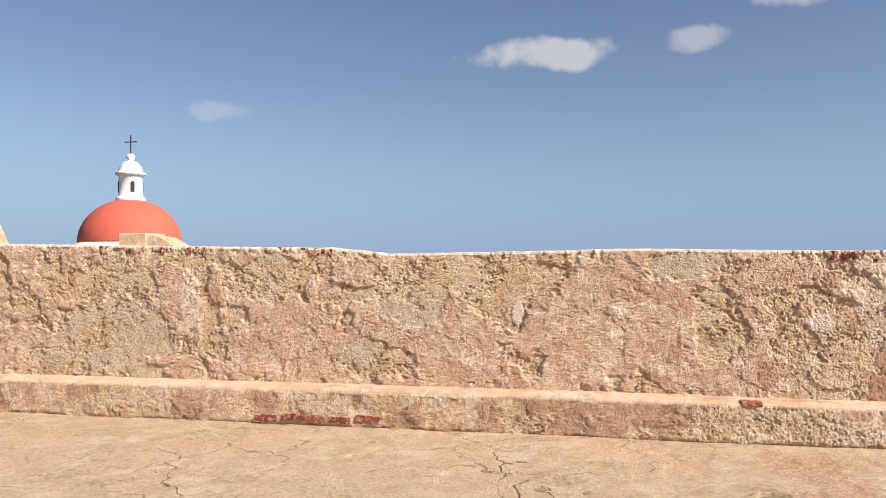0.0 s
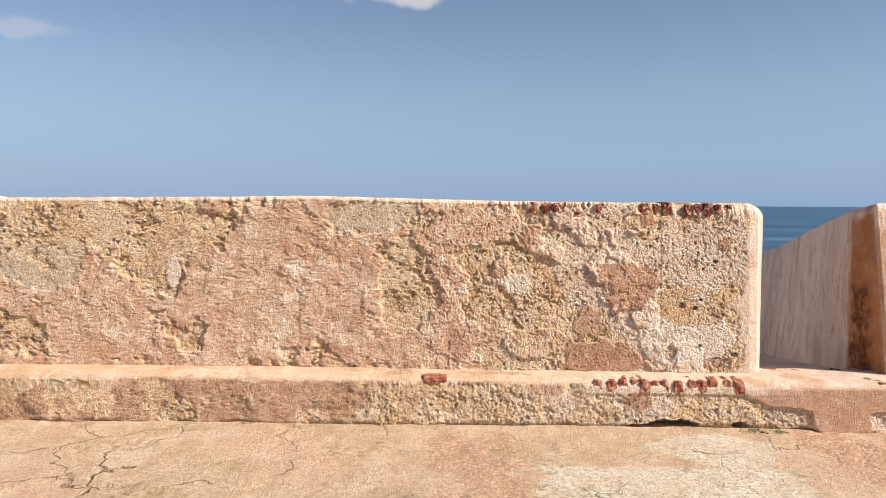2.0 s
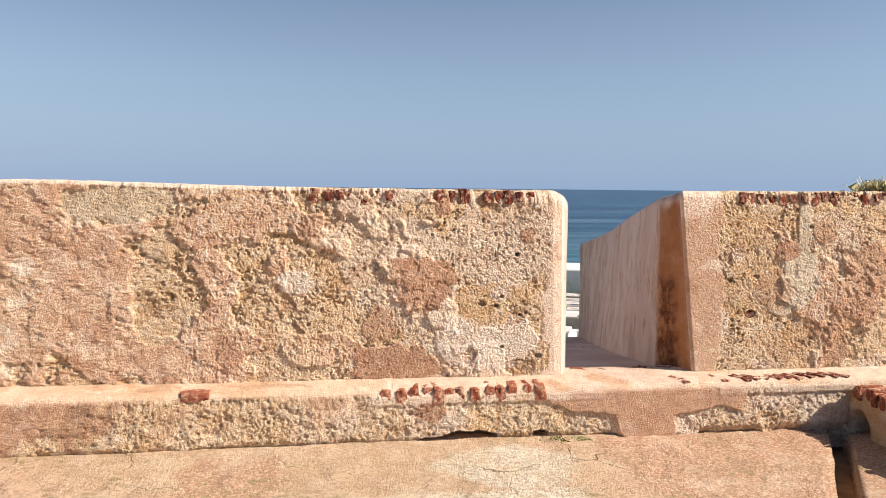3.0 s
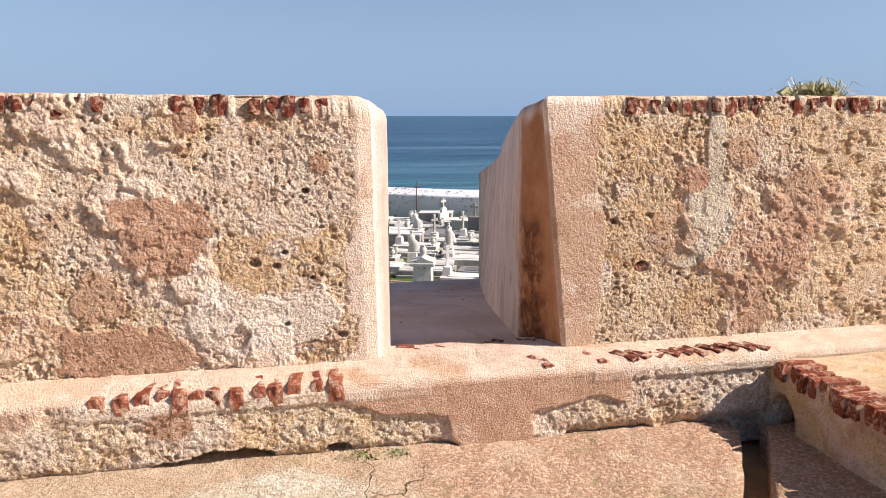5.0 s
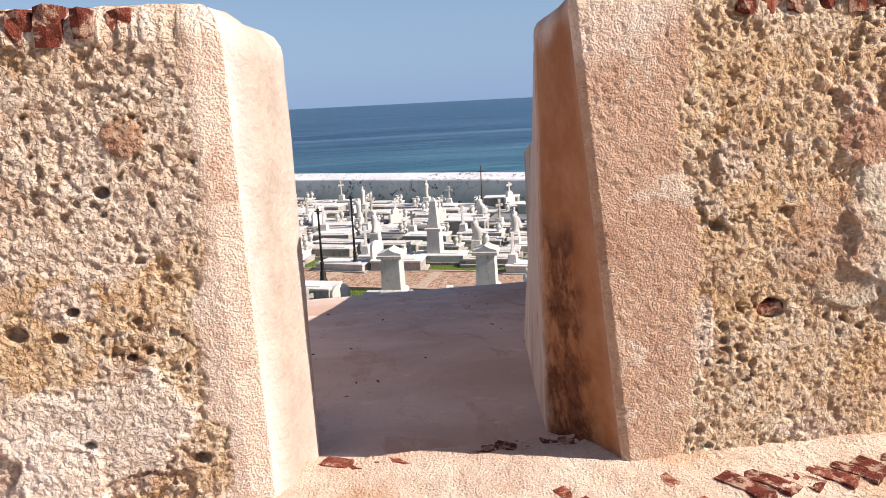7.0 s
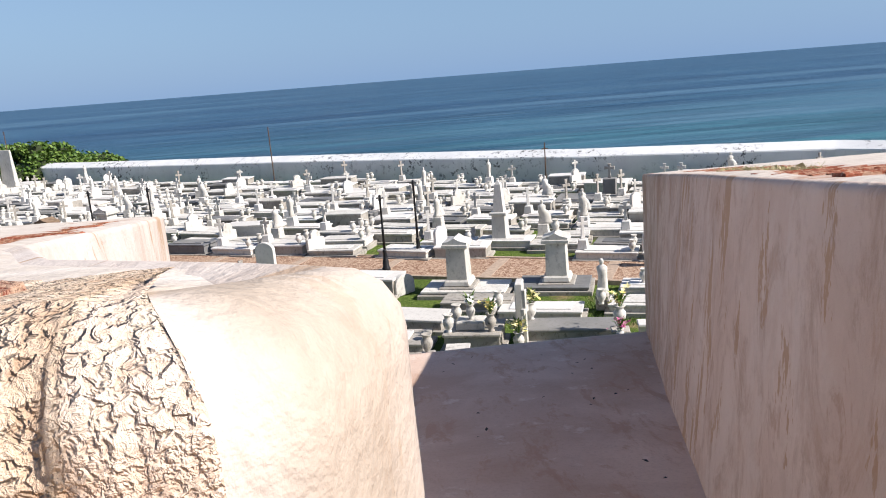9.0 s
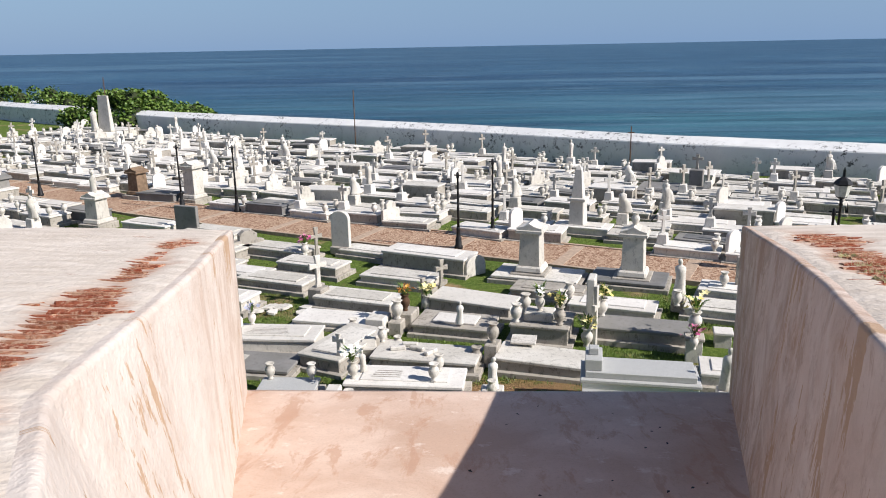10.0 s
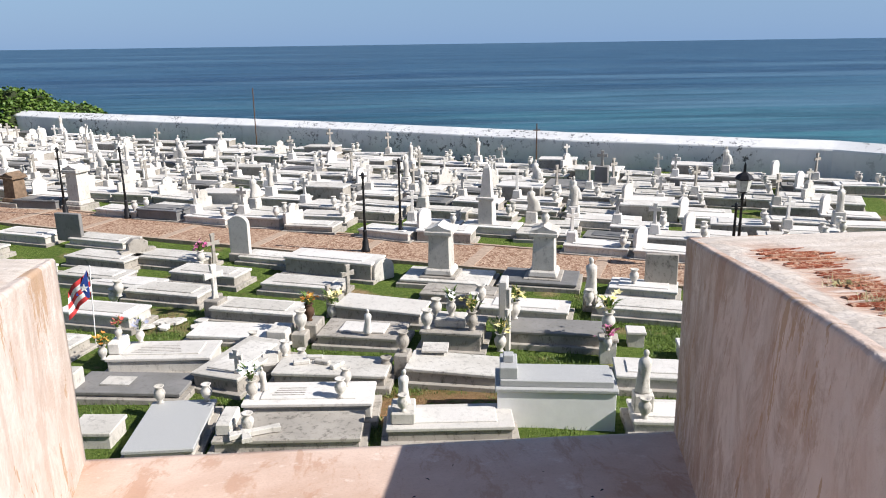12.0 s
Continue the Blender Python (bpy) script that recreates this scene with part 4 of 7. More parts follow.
# ---- ledge at the foot of the wall ----
def ledge():
    xs = np.concatenate((np.linspace(-14, -9, 60), np.arange(-8.98, -2.5, 0.011), np.arange(-2.5, 1.9, 0.0055), np.linspace(1.92, 14, 120)))
    # profile: front face up, rounded edge, top back to the wall
    zs = np.concatenate((np.linspace(-0.10, SILL - 0.03, 84), [SILL - 0.015, SILL - 0.004, SILL], np.full(26, SILL + 0.01)))
    ys = np.concatenate((np.full(84, -0.25), [-0.248, -0.243, -0.230], np.linspace(-0.20, 0.17, 26)))
    x = np.broadcast_to(xs[None, :], (len(zs), len(xs)))
    sill_here = smooth_step(-0.18, -0.10, xs) * (1 - smooth_step(1.02, 1.12, xs))
    z0 = zs[:, None] + np.where(zs[:, None] > SILL - 0.05, 0.02 * np.clip((0.2 - xs) / 3, 0, 1.2)[None, :], 0)
    p = np.stack((x, np.broadcast_to(ys[:, None], x.shape), np.broadcast_to(z0, x.shape)), -1)
    w1, w2 = fbm(p, 2.6, 5, 103), (fbm(p, 5, 4, 109) - 0.5) * 1.2
    face = (np.arange(len(zs)) < 84)[:, None] * 1.0
    beam = sill_here[None, :] * smooth_step(0.17, 0.185, p[..., 2] + 0.22 * (w1 - 0.5)) * np.ones_like(w1)
    drop = blob(x, p[..., 2], 0.47, 0.12, 0.17, 0.22, w2 * 0.9)
    render_coat = np.maximum(beam, drop)
    plaster = np.maximum(smooth_step(0.52, 0.58, w1 + 0.06 * (1 - smooth_step(-4.5, -2.0, x)) - 0.03), render_coat)
    brown = np.maximum(blob(x, p[..., 2], -1.38, 0.31, 0.12, 0.065, w2 * 0.4) * 0.7, blob(x, p[..., 2], -0.82, 0.22, 0.09, 0.06, w2))
    brown = np.maximum(brown, smooth_step(0.49, 0.56, fbm(p, 3.4, 4, 113, 0.65)) * smooth_step(-1.7, -2.6, x) * 0.8)
    brown = np.maximum(brown, 0.65 * render_coat * smooth_step(0.30, 0.45, w1))
    pale = np.maximum(blob(x, p[..., 2], 1.25, 0.25, 0.2, 0.10, w2), smooth_step(-1.6, -1.1, x) * smooth_step(0.44, 0.52, w1 + 0.04)) * 0.9 * (1 - render_coat)
    rough = 1 - 0.85 * np.clip(np.maximum(render_coat, plaster * 0.4), 0, 1)
    pits = smooth_step(0.32, 0.16, cells(p, 24, 12)) * smooth_step(0.52, 0.6, fbm(p, 4, 3, 121))
    wob = p + 0.020 * np.stack((fbm(p, 45, 2, 5, 0.7) - 0.5, fbm(p, 45, 2, 6, 0.7) - 0.5, fbm(p, 45, 2, 7, 0.7) - 0.5), -1)
    crumb = 1 - np.clip(cells(wob, 80, 2) / 0.80, 0, 1) ** 2
    lump = np.clip(ridged(wob, 24, 3, 4, 0.75) * 2.2, 0, 1)
    fine = fbm(wob, 100, 2, 148, 0.85) - 0.5
    cast = smooth_step(0.30, 0.54, fbm(wob, 82, 2, 47, 0.5))
    d = (0.030 * (fbm(p, 9, 4, 140, 0.65) - 0.5) + 0.002 * crumb + 0.0045 * cast + 0.003 * lump + 0.003 * fine - 0.010 * pits - 0.005) * rough + 0.03 * (fbm(p, 1.5, 3, 150) - 0.5) * rough + 0.006 * render_coat + 0.005 * plaster
    course = smooth_step(0.255, 0.275, p[..., 2]) * np.maximum(smooth_step(-1.2, -1.1, x) * (x < 0.2), (x > 0.9) * (1 - smooth_step(1.8, 1.9, x)))
    d = d * (1 - 0.6 * course) + 0.010 * course
    crack = np.maximum.reduce([blob(x, p[..., 2], -0.52, 0.072, 0.17, 0.030, w2 * 2.2 + 0.1), blob(x, p[..., 2], -0.18, 0.075, 0.07, 0.024, w2 * 2.2 + 0.1), blob(x, p[..., 2], -0.80, 0.05, 0.10, 0.022, w2)])
    d = d - 0.13 * smooth_step(0.25, 0.8, crack + 2.2 * (fbm(p, 26, 3, 155, 0.7) - 0.5) * smooth_step(0.0, 0.2, crack))
    d = d - 0.05 * smooth_step(0.09, 0.0, p[..., 2]) * smooth_step(0.4, 0.6, fbm(p, 5, 3, 160)) * (1 - render_coat)
    p[..., 1] -= d * face
    p[..., 2] += (1 - face) * (0.2 * d + 0.016 * (fbm(p, 26, 4, 166, 0.72) - 0.5))
    white_top = (1 - face) * (1 - sill_here)[None, :]
    tops = (1 - face) * sill_here[None, :]
    flat = np.maximum((1 - face) * 0.4, np.maximum(beam, drop) * 0.55)
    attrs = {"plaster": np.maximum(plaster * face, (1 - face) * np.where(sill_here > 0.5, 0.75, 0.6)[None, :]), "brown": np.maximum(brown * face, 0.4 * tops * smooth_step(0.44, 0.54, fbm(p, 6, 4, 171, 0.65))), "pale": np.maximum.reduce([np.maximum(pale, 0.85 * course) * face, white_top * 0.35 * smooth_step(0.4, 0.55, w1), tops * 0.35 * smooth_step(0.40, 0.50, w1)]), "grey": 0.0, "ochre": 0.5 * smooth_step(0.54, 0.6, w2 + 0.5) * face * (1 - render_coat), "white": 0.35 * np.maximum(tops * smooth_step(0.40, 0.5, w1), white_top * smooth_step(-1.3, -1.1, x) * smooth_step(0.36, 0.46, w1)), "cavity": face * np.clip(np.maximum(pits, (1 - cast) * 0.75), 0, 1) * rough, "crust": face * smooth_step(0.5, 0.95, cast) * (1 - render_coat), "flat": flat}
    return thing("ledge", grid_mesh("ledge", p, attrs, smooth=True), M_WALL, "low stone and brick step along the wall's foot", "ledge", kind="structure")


ledge_ob = ledge()


# ---- terrace ----
def terrace():
    xs = np.concatenate((np.linspace(-16, -7, 50), np.linspace(-6.95, 1.5, 420)))
    ys = np.concatenate((np.linspace(-14, -4.6, 50), np.linspace(-4.5, -0.15, 240)))
    x, y = np.meshgrid(xs, ys)
    edge = 1.56 - 0.64 * np.clip(-y - 0.35, 0, 1.6)
    x = np.where(x > -1.0, -1.0 + (x + 1.0) * (np.maximum(edge, -0.8) + 1.0 + 0.05 * (fbm(np.stack((x, y, 0 * x), -1), 3, 3, 5) - 0.5)) / 2.5, x)
    z = 0.055 - 0.03 * smooth_step(-1.0, 1.5, x) + 0.0 * y
    p = np.stack((x, y, z), -1)
    n1 = fbm(p, 1.1, 4, 200)
    agg = smooth_step(0.1, 0.25, x + 0.5 * (n1 - 0.5) + 0.15 * (y + 1)) * np.ones_like(x)
    rag = 0.5 * (fbm(p, 3.0, 5, 205, 0.65) - 0.5)
    agg = np.maximum(agg, smooth_step(-2.10, -2.06, x + rag * 0.5) * smooth_step(-1.58, -1.64, x + rag) * smooth_step(-0.30, -0.45, y) * 0.85)
    pale = np.maximum(smooth_step(-1.56, -1.50, x + rag) * smooth_step(-0.15, -0.22, x) * smooth_step(-0.95, -1.0, y + 0.4 * rag), blob(x, y, -0.47, -0.68, 0.34, 0.34, rag * 1.6)) * (1 - agg)
    plate = smooth_step(0.50, 0.52, fbm(p, 1.3, 5, 220, 0.6)) * 0.006
    p[..., 2] += plate + 0.008 * (n1 - 0.5) + 0.012 * (fbm(p, 14, 4, 230, 0.65) - 0.5) * (1 + 1.2 * agg)
    # the slab's broken edge by the gutter
    p[:, -1, 2] -= 0.16
    p[:, -2, 0] = p[:, -1, 0]
    p[:, -3, 2] -= 0.008
    return thing("terrace_floor", grid_mesh("terrace_floor", p, {"aggregate": agg, "pale": pale}), M_TERRACE, "cracked sandy-pink concrete terrace paving", "floor", kind="structure")


terrace()


def gutter_side():
    """The slab past the gutter, its bed, and the low return wall."""
    ys = np.concatenate((np.linspace(-14, -6.1, 40), np.linspace(-6, -0.30, 160)))
    u = np.linspace(0, 1, 60)
    y, uu = np.meshgrid(ys, u, indexing="ij")
    e = 1.70 - 0.66 * np.clip(-y - 0.35, 0, 1.6)
    x = e + (1.95 - e + 0.4) * uu
    p = np.stack((x, y, 0 * x), -1)
    p[..., 2] = 0.015 + 0.012 * (fbm(p, 8, 4, 310) - 0.5)
    p[:, 0, 2] -= 0.16
    p[:, 1, 0] = p[:, 0, 0]
    thing("terrace_floor_beside_gutter", grid_mesh("terrace_floor_beside_gutter", p, {"aggregate": 0.9, "pale": 0.0}, flip=True), M_TERRACE, "rough pink concrete slab past the gutter", "floor", kind="structure")
    thing("gutter_bed", mesh_of(box(-3, 2.4, -14, -0.1, -0.5, -0.13), "gutter_bed"), M_SOIL, "dark earthy bed of the gutter", "gutter", kind="structure")
    # return wall: face to the gutter, then its top
    ys = np.concatenate((np.linspace(-14.0, -6.1, 60), np.linspace(-6.0, -0.21, 420)))
    prof = np.concatenate((np.stack((np.full(26, 1.77), np.linspace(-0.14, 0.27, 26)), -1), [(1.785, 0.285), (1.80, 0.292)], np.stack((np.linspace(1.84, 14, 40), np.full(40, 0.295)), -1)))
    y, k = np.meshgrid(ys, np.arange(len(prof)), indexing="ij")
    p = np.stack((prof[k, 0], y, prof[k, 1]), -1)
    w1 = fbm(p, 2.6, 4, 320)
    face = k < 26
    hole = blob(y, p[..., 2], -0.33, 0.02, 0.09, 0.13, 0.15 * (w1 - 0.5))
    p[..., 0] += np.where(face, 0.03 * (fbm(p, 8, 4, 330) - 0.5) + 0.22 * hole, 0)
    p[..., 2] += np.where(face, 0, 0.02 * (fbm(p, 6, 3, 340) - 0.5))
    # Gutter face: ochre stains, lightened in colour for the floor's bounce light.
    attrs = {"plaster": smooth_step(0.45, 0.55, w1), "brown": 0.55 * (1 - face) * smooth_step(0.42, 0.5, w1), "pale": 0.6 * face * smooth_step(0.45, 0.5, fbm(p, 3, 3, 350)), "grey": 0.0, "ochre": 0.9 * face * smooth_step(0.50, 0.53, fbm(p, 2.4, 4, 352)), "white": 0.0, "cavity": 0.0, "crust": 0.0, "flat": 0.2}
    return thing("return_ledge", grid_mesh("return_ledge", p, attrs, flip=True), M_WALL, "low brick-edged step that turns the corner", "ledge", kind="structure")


return_ob = gutter_side()


# ---- sea, cemetery ground, path, sea wall ----
CEM = -6.0
SEA = -13.0
thing("sea", grid_mesh("sea", np.stack(np.meshgrid(np.linspace(-4800, 4800, 40), np.concatenate((np.linspace(-4850, 0, 24), np.linspace(20, 400, 20), np.linspace(450, 4850, 30))), [SEA], indexing="xy"), -1)[:, :, 0, :]), M_SEA, "deep blue sea with low swell and pale streaks", "sea", kind="structure")


def path_near_y(x):
    """Near edge of the gravel walk."""
    return np.interp(x, (-60, -32, -18, -12, 8.4, 30), (64, 45.6, 36.7, 33.7, 24.5, 15.0))


PATH_W = 2.9
SEAWALL = [(-75, 103), (-52, 87), (-29, 72.0), (-10.3, 62.1), (-1.8, 57.2), (11.5, 48.7), (25.0, 42.1), (29, 37.5), (60, 20)]


def cemetery_ground():
    xs, ys = np.linspace(-80, 70, 260), np.linspace(5.0, 110, 240)
    x, y = np.meshgrid(xs, ys)
    y = np.minimum(y, np.interp(x, [p[0] for p in SEAWALL], [p[1] for p in SEAWALL]) + 0.3)
    p = np.stack((x, y, np.full_like(x, CEM)), -1)
    p[..., 2] += 0.16 * (fbm(p, 0.5, 4, 400) - 0.5) - 0.02
    thing("ground", grid_mesh("ground", p, {"earth": blob(x, y, 0.9, 16.5, 2.0, 0.9, 0 * x, 0.4)}), M_LAWN, "cemetery lawn with worn sandy patches", "lawn", kind="structure")


cemetery_ground()


def strip_along(name, off0, off1, z, h, mat, label, kind="structure", x0=-62, x1=32, step=0.6):
    """A flat strip beside the walk's near edge line."""
    xs = np.arange(x0, x1, step)
    yc = path_near_y(xs)
    rows = [(off0, z), (off0, z + h), (off1, z + h), (off1, z)]
    p = np.stack([np.stack((xs + 0.41 * o, yc + 0.91 * o, np.full_like(xs, zz)), -1) for o, zz in rows])
    return thing(name, grid_mesh(name, p, smooth=False, flip=False), mat, label, "path", kind=kind)


strip_along("path_gravel", 0.0, PATH_W, CEM - 0.05, 0.13, M_GRAVEL, "reddish gravel walk between the graves")
strip_along("path_kerb", -0.16, 0.0, CEM - 0.05, 0.17, M_CURB, "low concrete kerb of the walk")
strip_along("path_kerb_far", PATH_W, PATH_W + 0.16, CEM - 0.05, 0.17, M_CURB, "low concrete kerb of the walk")


def path_bands():
    for x in np.arange(-30, 14, 4.1):
        y = float(path_near_y(x))
        bm = box(-0.22, 0.22, 0.02, PATH_W - 0.02, -0.05, 0.0, 0.008)
        ob = thing("path_band", mesh_of(bm, "path_band"), M_CURB, "flush concrete band across the gravel walk", "path", "bands across the walk", kind="structure")
        ob.matrix_world = pose(x, y, CEM + 0.094, 0, 0, -24)


path_bands()


def sea_wall():
    """Thick white wall with a broad sloping cap."""
    line = resample(SEAWALL, lambda p: 1.0)
    t = np.gradient(line, axis=0)
    t /= np.linalg.norm(t, axis=1)[:, None]
    nrm = np.stack((-t[:, 1], t[:, 0]), -1)
    nrm *= np.sign(nrm[:, 1])[:, None]
    prof = [(0.0, CEM - 0.4), (0.06, CEM + 1.62), (0.10, CEM + 1.70), (1.15, CEM + 2.08), (1.3, CEM + 2.0), (1.4, SEA - 1)]
    p = np.stack([np.concatenate((line + nrm * o, np.full((len(line), 1), z)), 1) for o, z in prof])
    p[1:5, :, 2] += 0.06 * (fbm(p[1:5], 0.35, 3, 410) - 0.5)
    thing("sea_wall", grid_mesh("sea_wall", p, smooth=False), M_SEAWALL, "long white-painted sea wall with a broad cap", "wall", kind="structure")


sea_wall()


# ---- chapel with the red dome ----
def chapel():
    root = thing("chapel", None, None, "round white chapel with a coral-red dome", "chapel")
    root.matrix_world = pose(-36.2, 41.0, 1.25)
    R = 3.42
    part("wall", lathe([(R + 0.2, CEM - 1.5), (R + 0.2, 1.3), (R + 0.35, 1.4), (R + 0.35, 1.6), (R + 0.02, 1.76)], 64), M_CHAPEL, root, "white drum with a cornice", True)
    dome = [(R * math.cos(a), 1.75 + 3.1 * math.sin(a)) for a in np.linspace(0, 1.32, 22)]
    part("dome", lathe(dome, 72), M_DOME, root, "coral-red painted dome", True)
    lantern = part("lantern", lathe([(0.98, 4.57), (0.98, 4.93), (0.86, 5.00), (0.80, 5.07), (0.78, 6.41), (0.86, 6.47), (1.02, 6.56), (1.02, 6.69), (0.82, 6.75), (0.80, 6.91), (0.66, 7.21), (0.42, 7.45), (0.2, 7.54), (0.16, 7.61), (0.27, 7.69), (0.31, 7.83), (0.22, 7.97), (0.05, 8.04)], 40), M_CHAPEL, root, "white lantern with a ball finial", True)
    for i in range(4):
        a = radians(44 + 90 * i)
        # Solid dark prism on the lantern, standing for a shaded opening.
        bm = prism(bmesh.new(), [(-0.13, 5.30), (0.13, 5.30)] + [(0.13 * math.cos(t), 5.92 + 0.13 * math.sin(t)) for t in np.linspace(0, math.pi, 9)], -0.07, 0.07)
        bmesh.ops.translate(bm, verts=bm.verts, vec=(0, -0.75, 0))
        bmesh.ops.rotate(bm, verts=bm.verts, cent=(0, 0, 0), matrix=Matrix.Rotation(a, 3, "Z"))
        part("lantern_opening", bm, M_SHADE, lantern, "dark prism for a shaded arched opening")
    bm = box(-0.035, 0.035, -0.035, 0.035, 7.97, 9.35, 0.008)
    add_box(bm, -0.42, 0.42, -0.03, 0.03, 8.84, 8.91, 0.008)
    for dx in (-0.42, 0.42):
        add_lathe(bm, [(0.02, 8.82), (0.07, 8.85), (0.07, 8.90), (0.02, 8.94)], 10, dx)
    part("cross", bm, M_RUST, root, "dark iron cross")


chapel()


# ---- blocks that stand on the parapet ----
def parapet_stub():
    root = thing("brick_stub", None, None, "small brick block with a plastered slope", "masonry")
    part("brick_block", box(-9.6, -9.17, 2.9, 3.35, 1.05, 1.83, 0.015), M_WALL, root)
    bm = bmesh.new()
    prof = [(-9.17, 1.05), (-9.17, 1.80), (-9.01, 1.78), (-8.85, 1.70), (-8.7, 1.60), (-8.5, 1.55), (-8.35, 1.53), (-8.35, 1.05)]
    a = [bm.verts.new((x, 2.92, z)) for x, z in prof]
    b = [bm.verts.new((x, 3.33, z)) for x, z in prof]
    bm.faces.new(a)
    bm.faces.new(b[::-1])
    for i in range(len(a)):
        j = (i + 1) % len(a)
        bm.faces.new((a[j], a[i], b[i], b[j]))
    part("plaster_slope", bm, M_WALL, root, "curved plaster shoulder")


parapet_stub()


def sentry_base():
    """Sloping end of a taller masonry block past the parapet's low run."""
    bm = bmesh.new()
    prof = [(-14, 1.2), (-14, 4.2), (-10.9, 3.4), (-10.38, 2.1), (-10.1, 1.58), (-10.05, 1.2)]
    a = [bm.verts.new((x, 0.35, z)) for x, z in prof]
    b = [bm.verts.new((x, 1.6, z)) for x, z in prof]
    bm.faces.new(a)
    bm.faces.new(b[::-1])
    for i in range(len(a)):
        j = (i + 1) % len(a)
        bm.faces.new((a[j], a[i], b[i], b[j]))
    thing("sloping_masonry_block", mesh_of(bm, "sloping_masonry_block"), M_WALL, "sloping stone block on the parapet", "masonry", kind="structure")


sentry_base()


# ---- graves ----
rng = random.Random(7)


def cross_mesh(h=0.9, w=0.55, t=0.11, flare=0.03):
    """Upright stone cross with flared ends, facing the side, on its own foot."""
    a, z1 = t / 2, h * 0.62
    f = a + flare
    out = [(-f, 0), (f, 0), (a, h * 0.2), (a, z1), (w / 2, z1 - flare), (w / 2, z1 + t + flare), (a, z1 + t), (f, h), (-f, h), (-a, z1 + t), (-w / 2, z1 + t + flare), (-w / 2, z1 - flare), (-a, z1), (-a, h * 0.2)]
    return prism(bmesh.new(), out, -t * 0.4, t * 0.4, 0.012)


def headstone_mesh(w=0.7, h=1.2, t=0.14):
    """Slab with a rounded head."""
    out = [(-w / 2, 0), (w / 2, 0)] + [(w / 2 * math.cos(a), h - w / 2 * 0.8 + w / 2 * 0.8 * math.sin(a)) for a in np.linspace(0, math.pi, 13)]
    return prism(bmesh.new(), out, -t / 2, t / 2, 0.015)


def stepped_stone_mesh(w=0.9, h=0.8, t=0.16):
    out = [(-w / 2, 0), (w / 2, 0), (w / 2, h * 0.55), (w * 0.28, h * 0.6), (w * 0.28, h * 0.85), (w * 0.12, h), (-w * 0.12, h), (-w * 0.28, h * 0.85), (-w * 0.28, h * 0.6), (-w / 2, h * 0.55)]
    return prism(bmesh.new(), out, -t / 2, t / 2, 0.015)


def urn_mesh(s=1.0):
    return lathe([(0.07 * s, 0), (0.075 * s, 0.02 * s), (0.05 * s, 0.05 * s), (0.10 * s, 0.13 * s), (0.125 * s, 0.22 * s), (0.115 * s, 0.28 * s), (0.075 * s, 0.33 * s), (0.085 * s, 0.37 * s), (0.115 * s, 0.40 * s), (0.10 * s, 0.41 * s), (0.06 * s, 0.36 * s)], 14)


def statue_mesh(h=1.0, seed=0):
    """A plain robed figure, as one shape."""
    prof = [(0.20, 0), (0.21, 0.05), (0.19, 0.12), (0.165, 0.3), (0.15, 0.48), (0.16, 0.6), (0.175, 0.70), (0.165, 0.77), (0.10, 0.815), (0.055, 0.84), (0.065, 0.87), (0.078, 0.91), (0.072, 0.96), (0.04, 0.995), (0.01, 1.0)]
    bm = lathe([(r * h, z * h) for r, z in prof], 16, 0, 0, 0.82, 0.62)
    for v in bm.verts:
        a = math.atan2(v.co.y, v.co.x)
        k = v.co.z / h
        if k < 0.78:
            g = 1 + 0.10 * math.sin(a * 5 + seed) * (1 - k) + 0.06 * math.sin(a * 9 + seed * 2 + k * 6)
            v.co.x *= g
            v.co.y *= g
        if 0.45 < k < 0.75 and v.co.y < 0:
            v.co.y *= 1.35
        v.co.x += 0.02 * h * math.sin(k * 4 + seed)
    return bm


def seated_statue_mesh(h=1.0):
    bm = statue_mesh(h, 2)
    for v in bm.verts:
        k = v.co.z / h
        if k < 0.5:
            v.co.x = v.co.x * 1.6 + 0.18 * h * (0.5 - abs(k - 0.25))
        v.co.z *= 0.9
    return bm


def obelisk_mesh(w=0.42, h=1.25):
    bm = bmesh.new()
    for (w0, z0, w1, z1) in ((w, 0, w * 0.55, h * 0.88),):
        add_box(bm, -w0 / 2, w0 / 2, -w0 / 2, w0 / 2, z0, z1, 0.0, (w0 - w1) / 2)
    add_box(bm, -w * 0.275, w * 0.275, -w * 0.275, w * 0.275, h * 0.88, h, 0.0, w * 0.2)
    return bm


def flowers_mesh(r, n, seed):
    bm = bmesh.new()
    g = random.Random(seed)
    for i in range(n):
        m = Matrix.Translation((g.gauss(0, r * 0.5), g.gauss(0, r * 0.5), abs(g.gauss(r * 0.6, r * 0.4)))) @ Euler((g.uniform(-0.8, 0.8), g.uniform(-0.8, 0.8), g.uniform(0, 6))).to_matrix().to_4x4()
        s = r * g.uniform(0.25, 0.45)
        vs = [bm.verts.new(m @ Vector((s * math.cos(a) * (1 if k % 2 else 0.55), s * math.sin(a) * (1 if k % 2 else 0.55), 0.15 * s * (k % 2)))) for k, a in enumerate(np.linspace(0, 2 * math.pi, 10, endpoint=False))]
        c = bm.verts.new(m @ Vector((0, 0, -0.12 * s)))
        for k in range(10):
            bm.faces.new((vs[k], vs[(k + 1) % 10], c))
    return bm


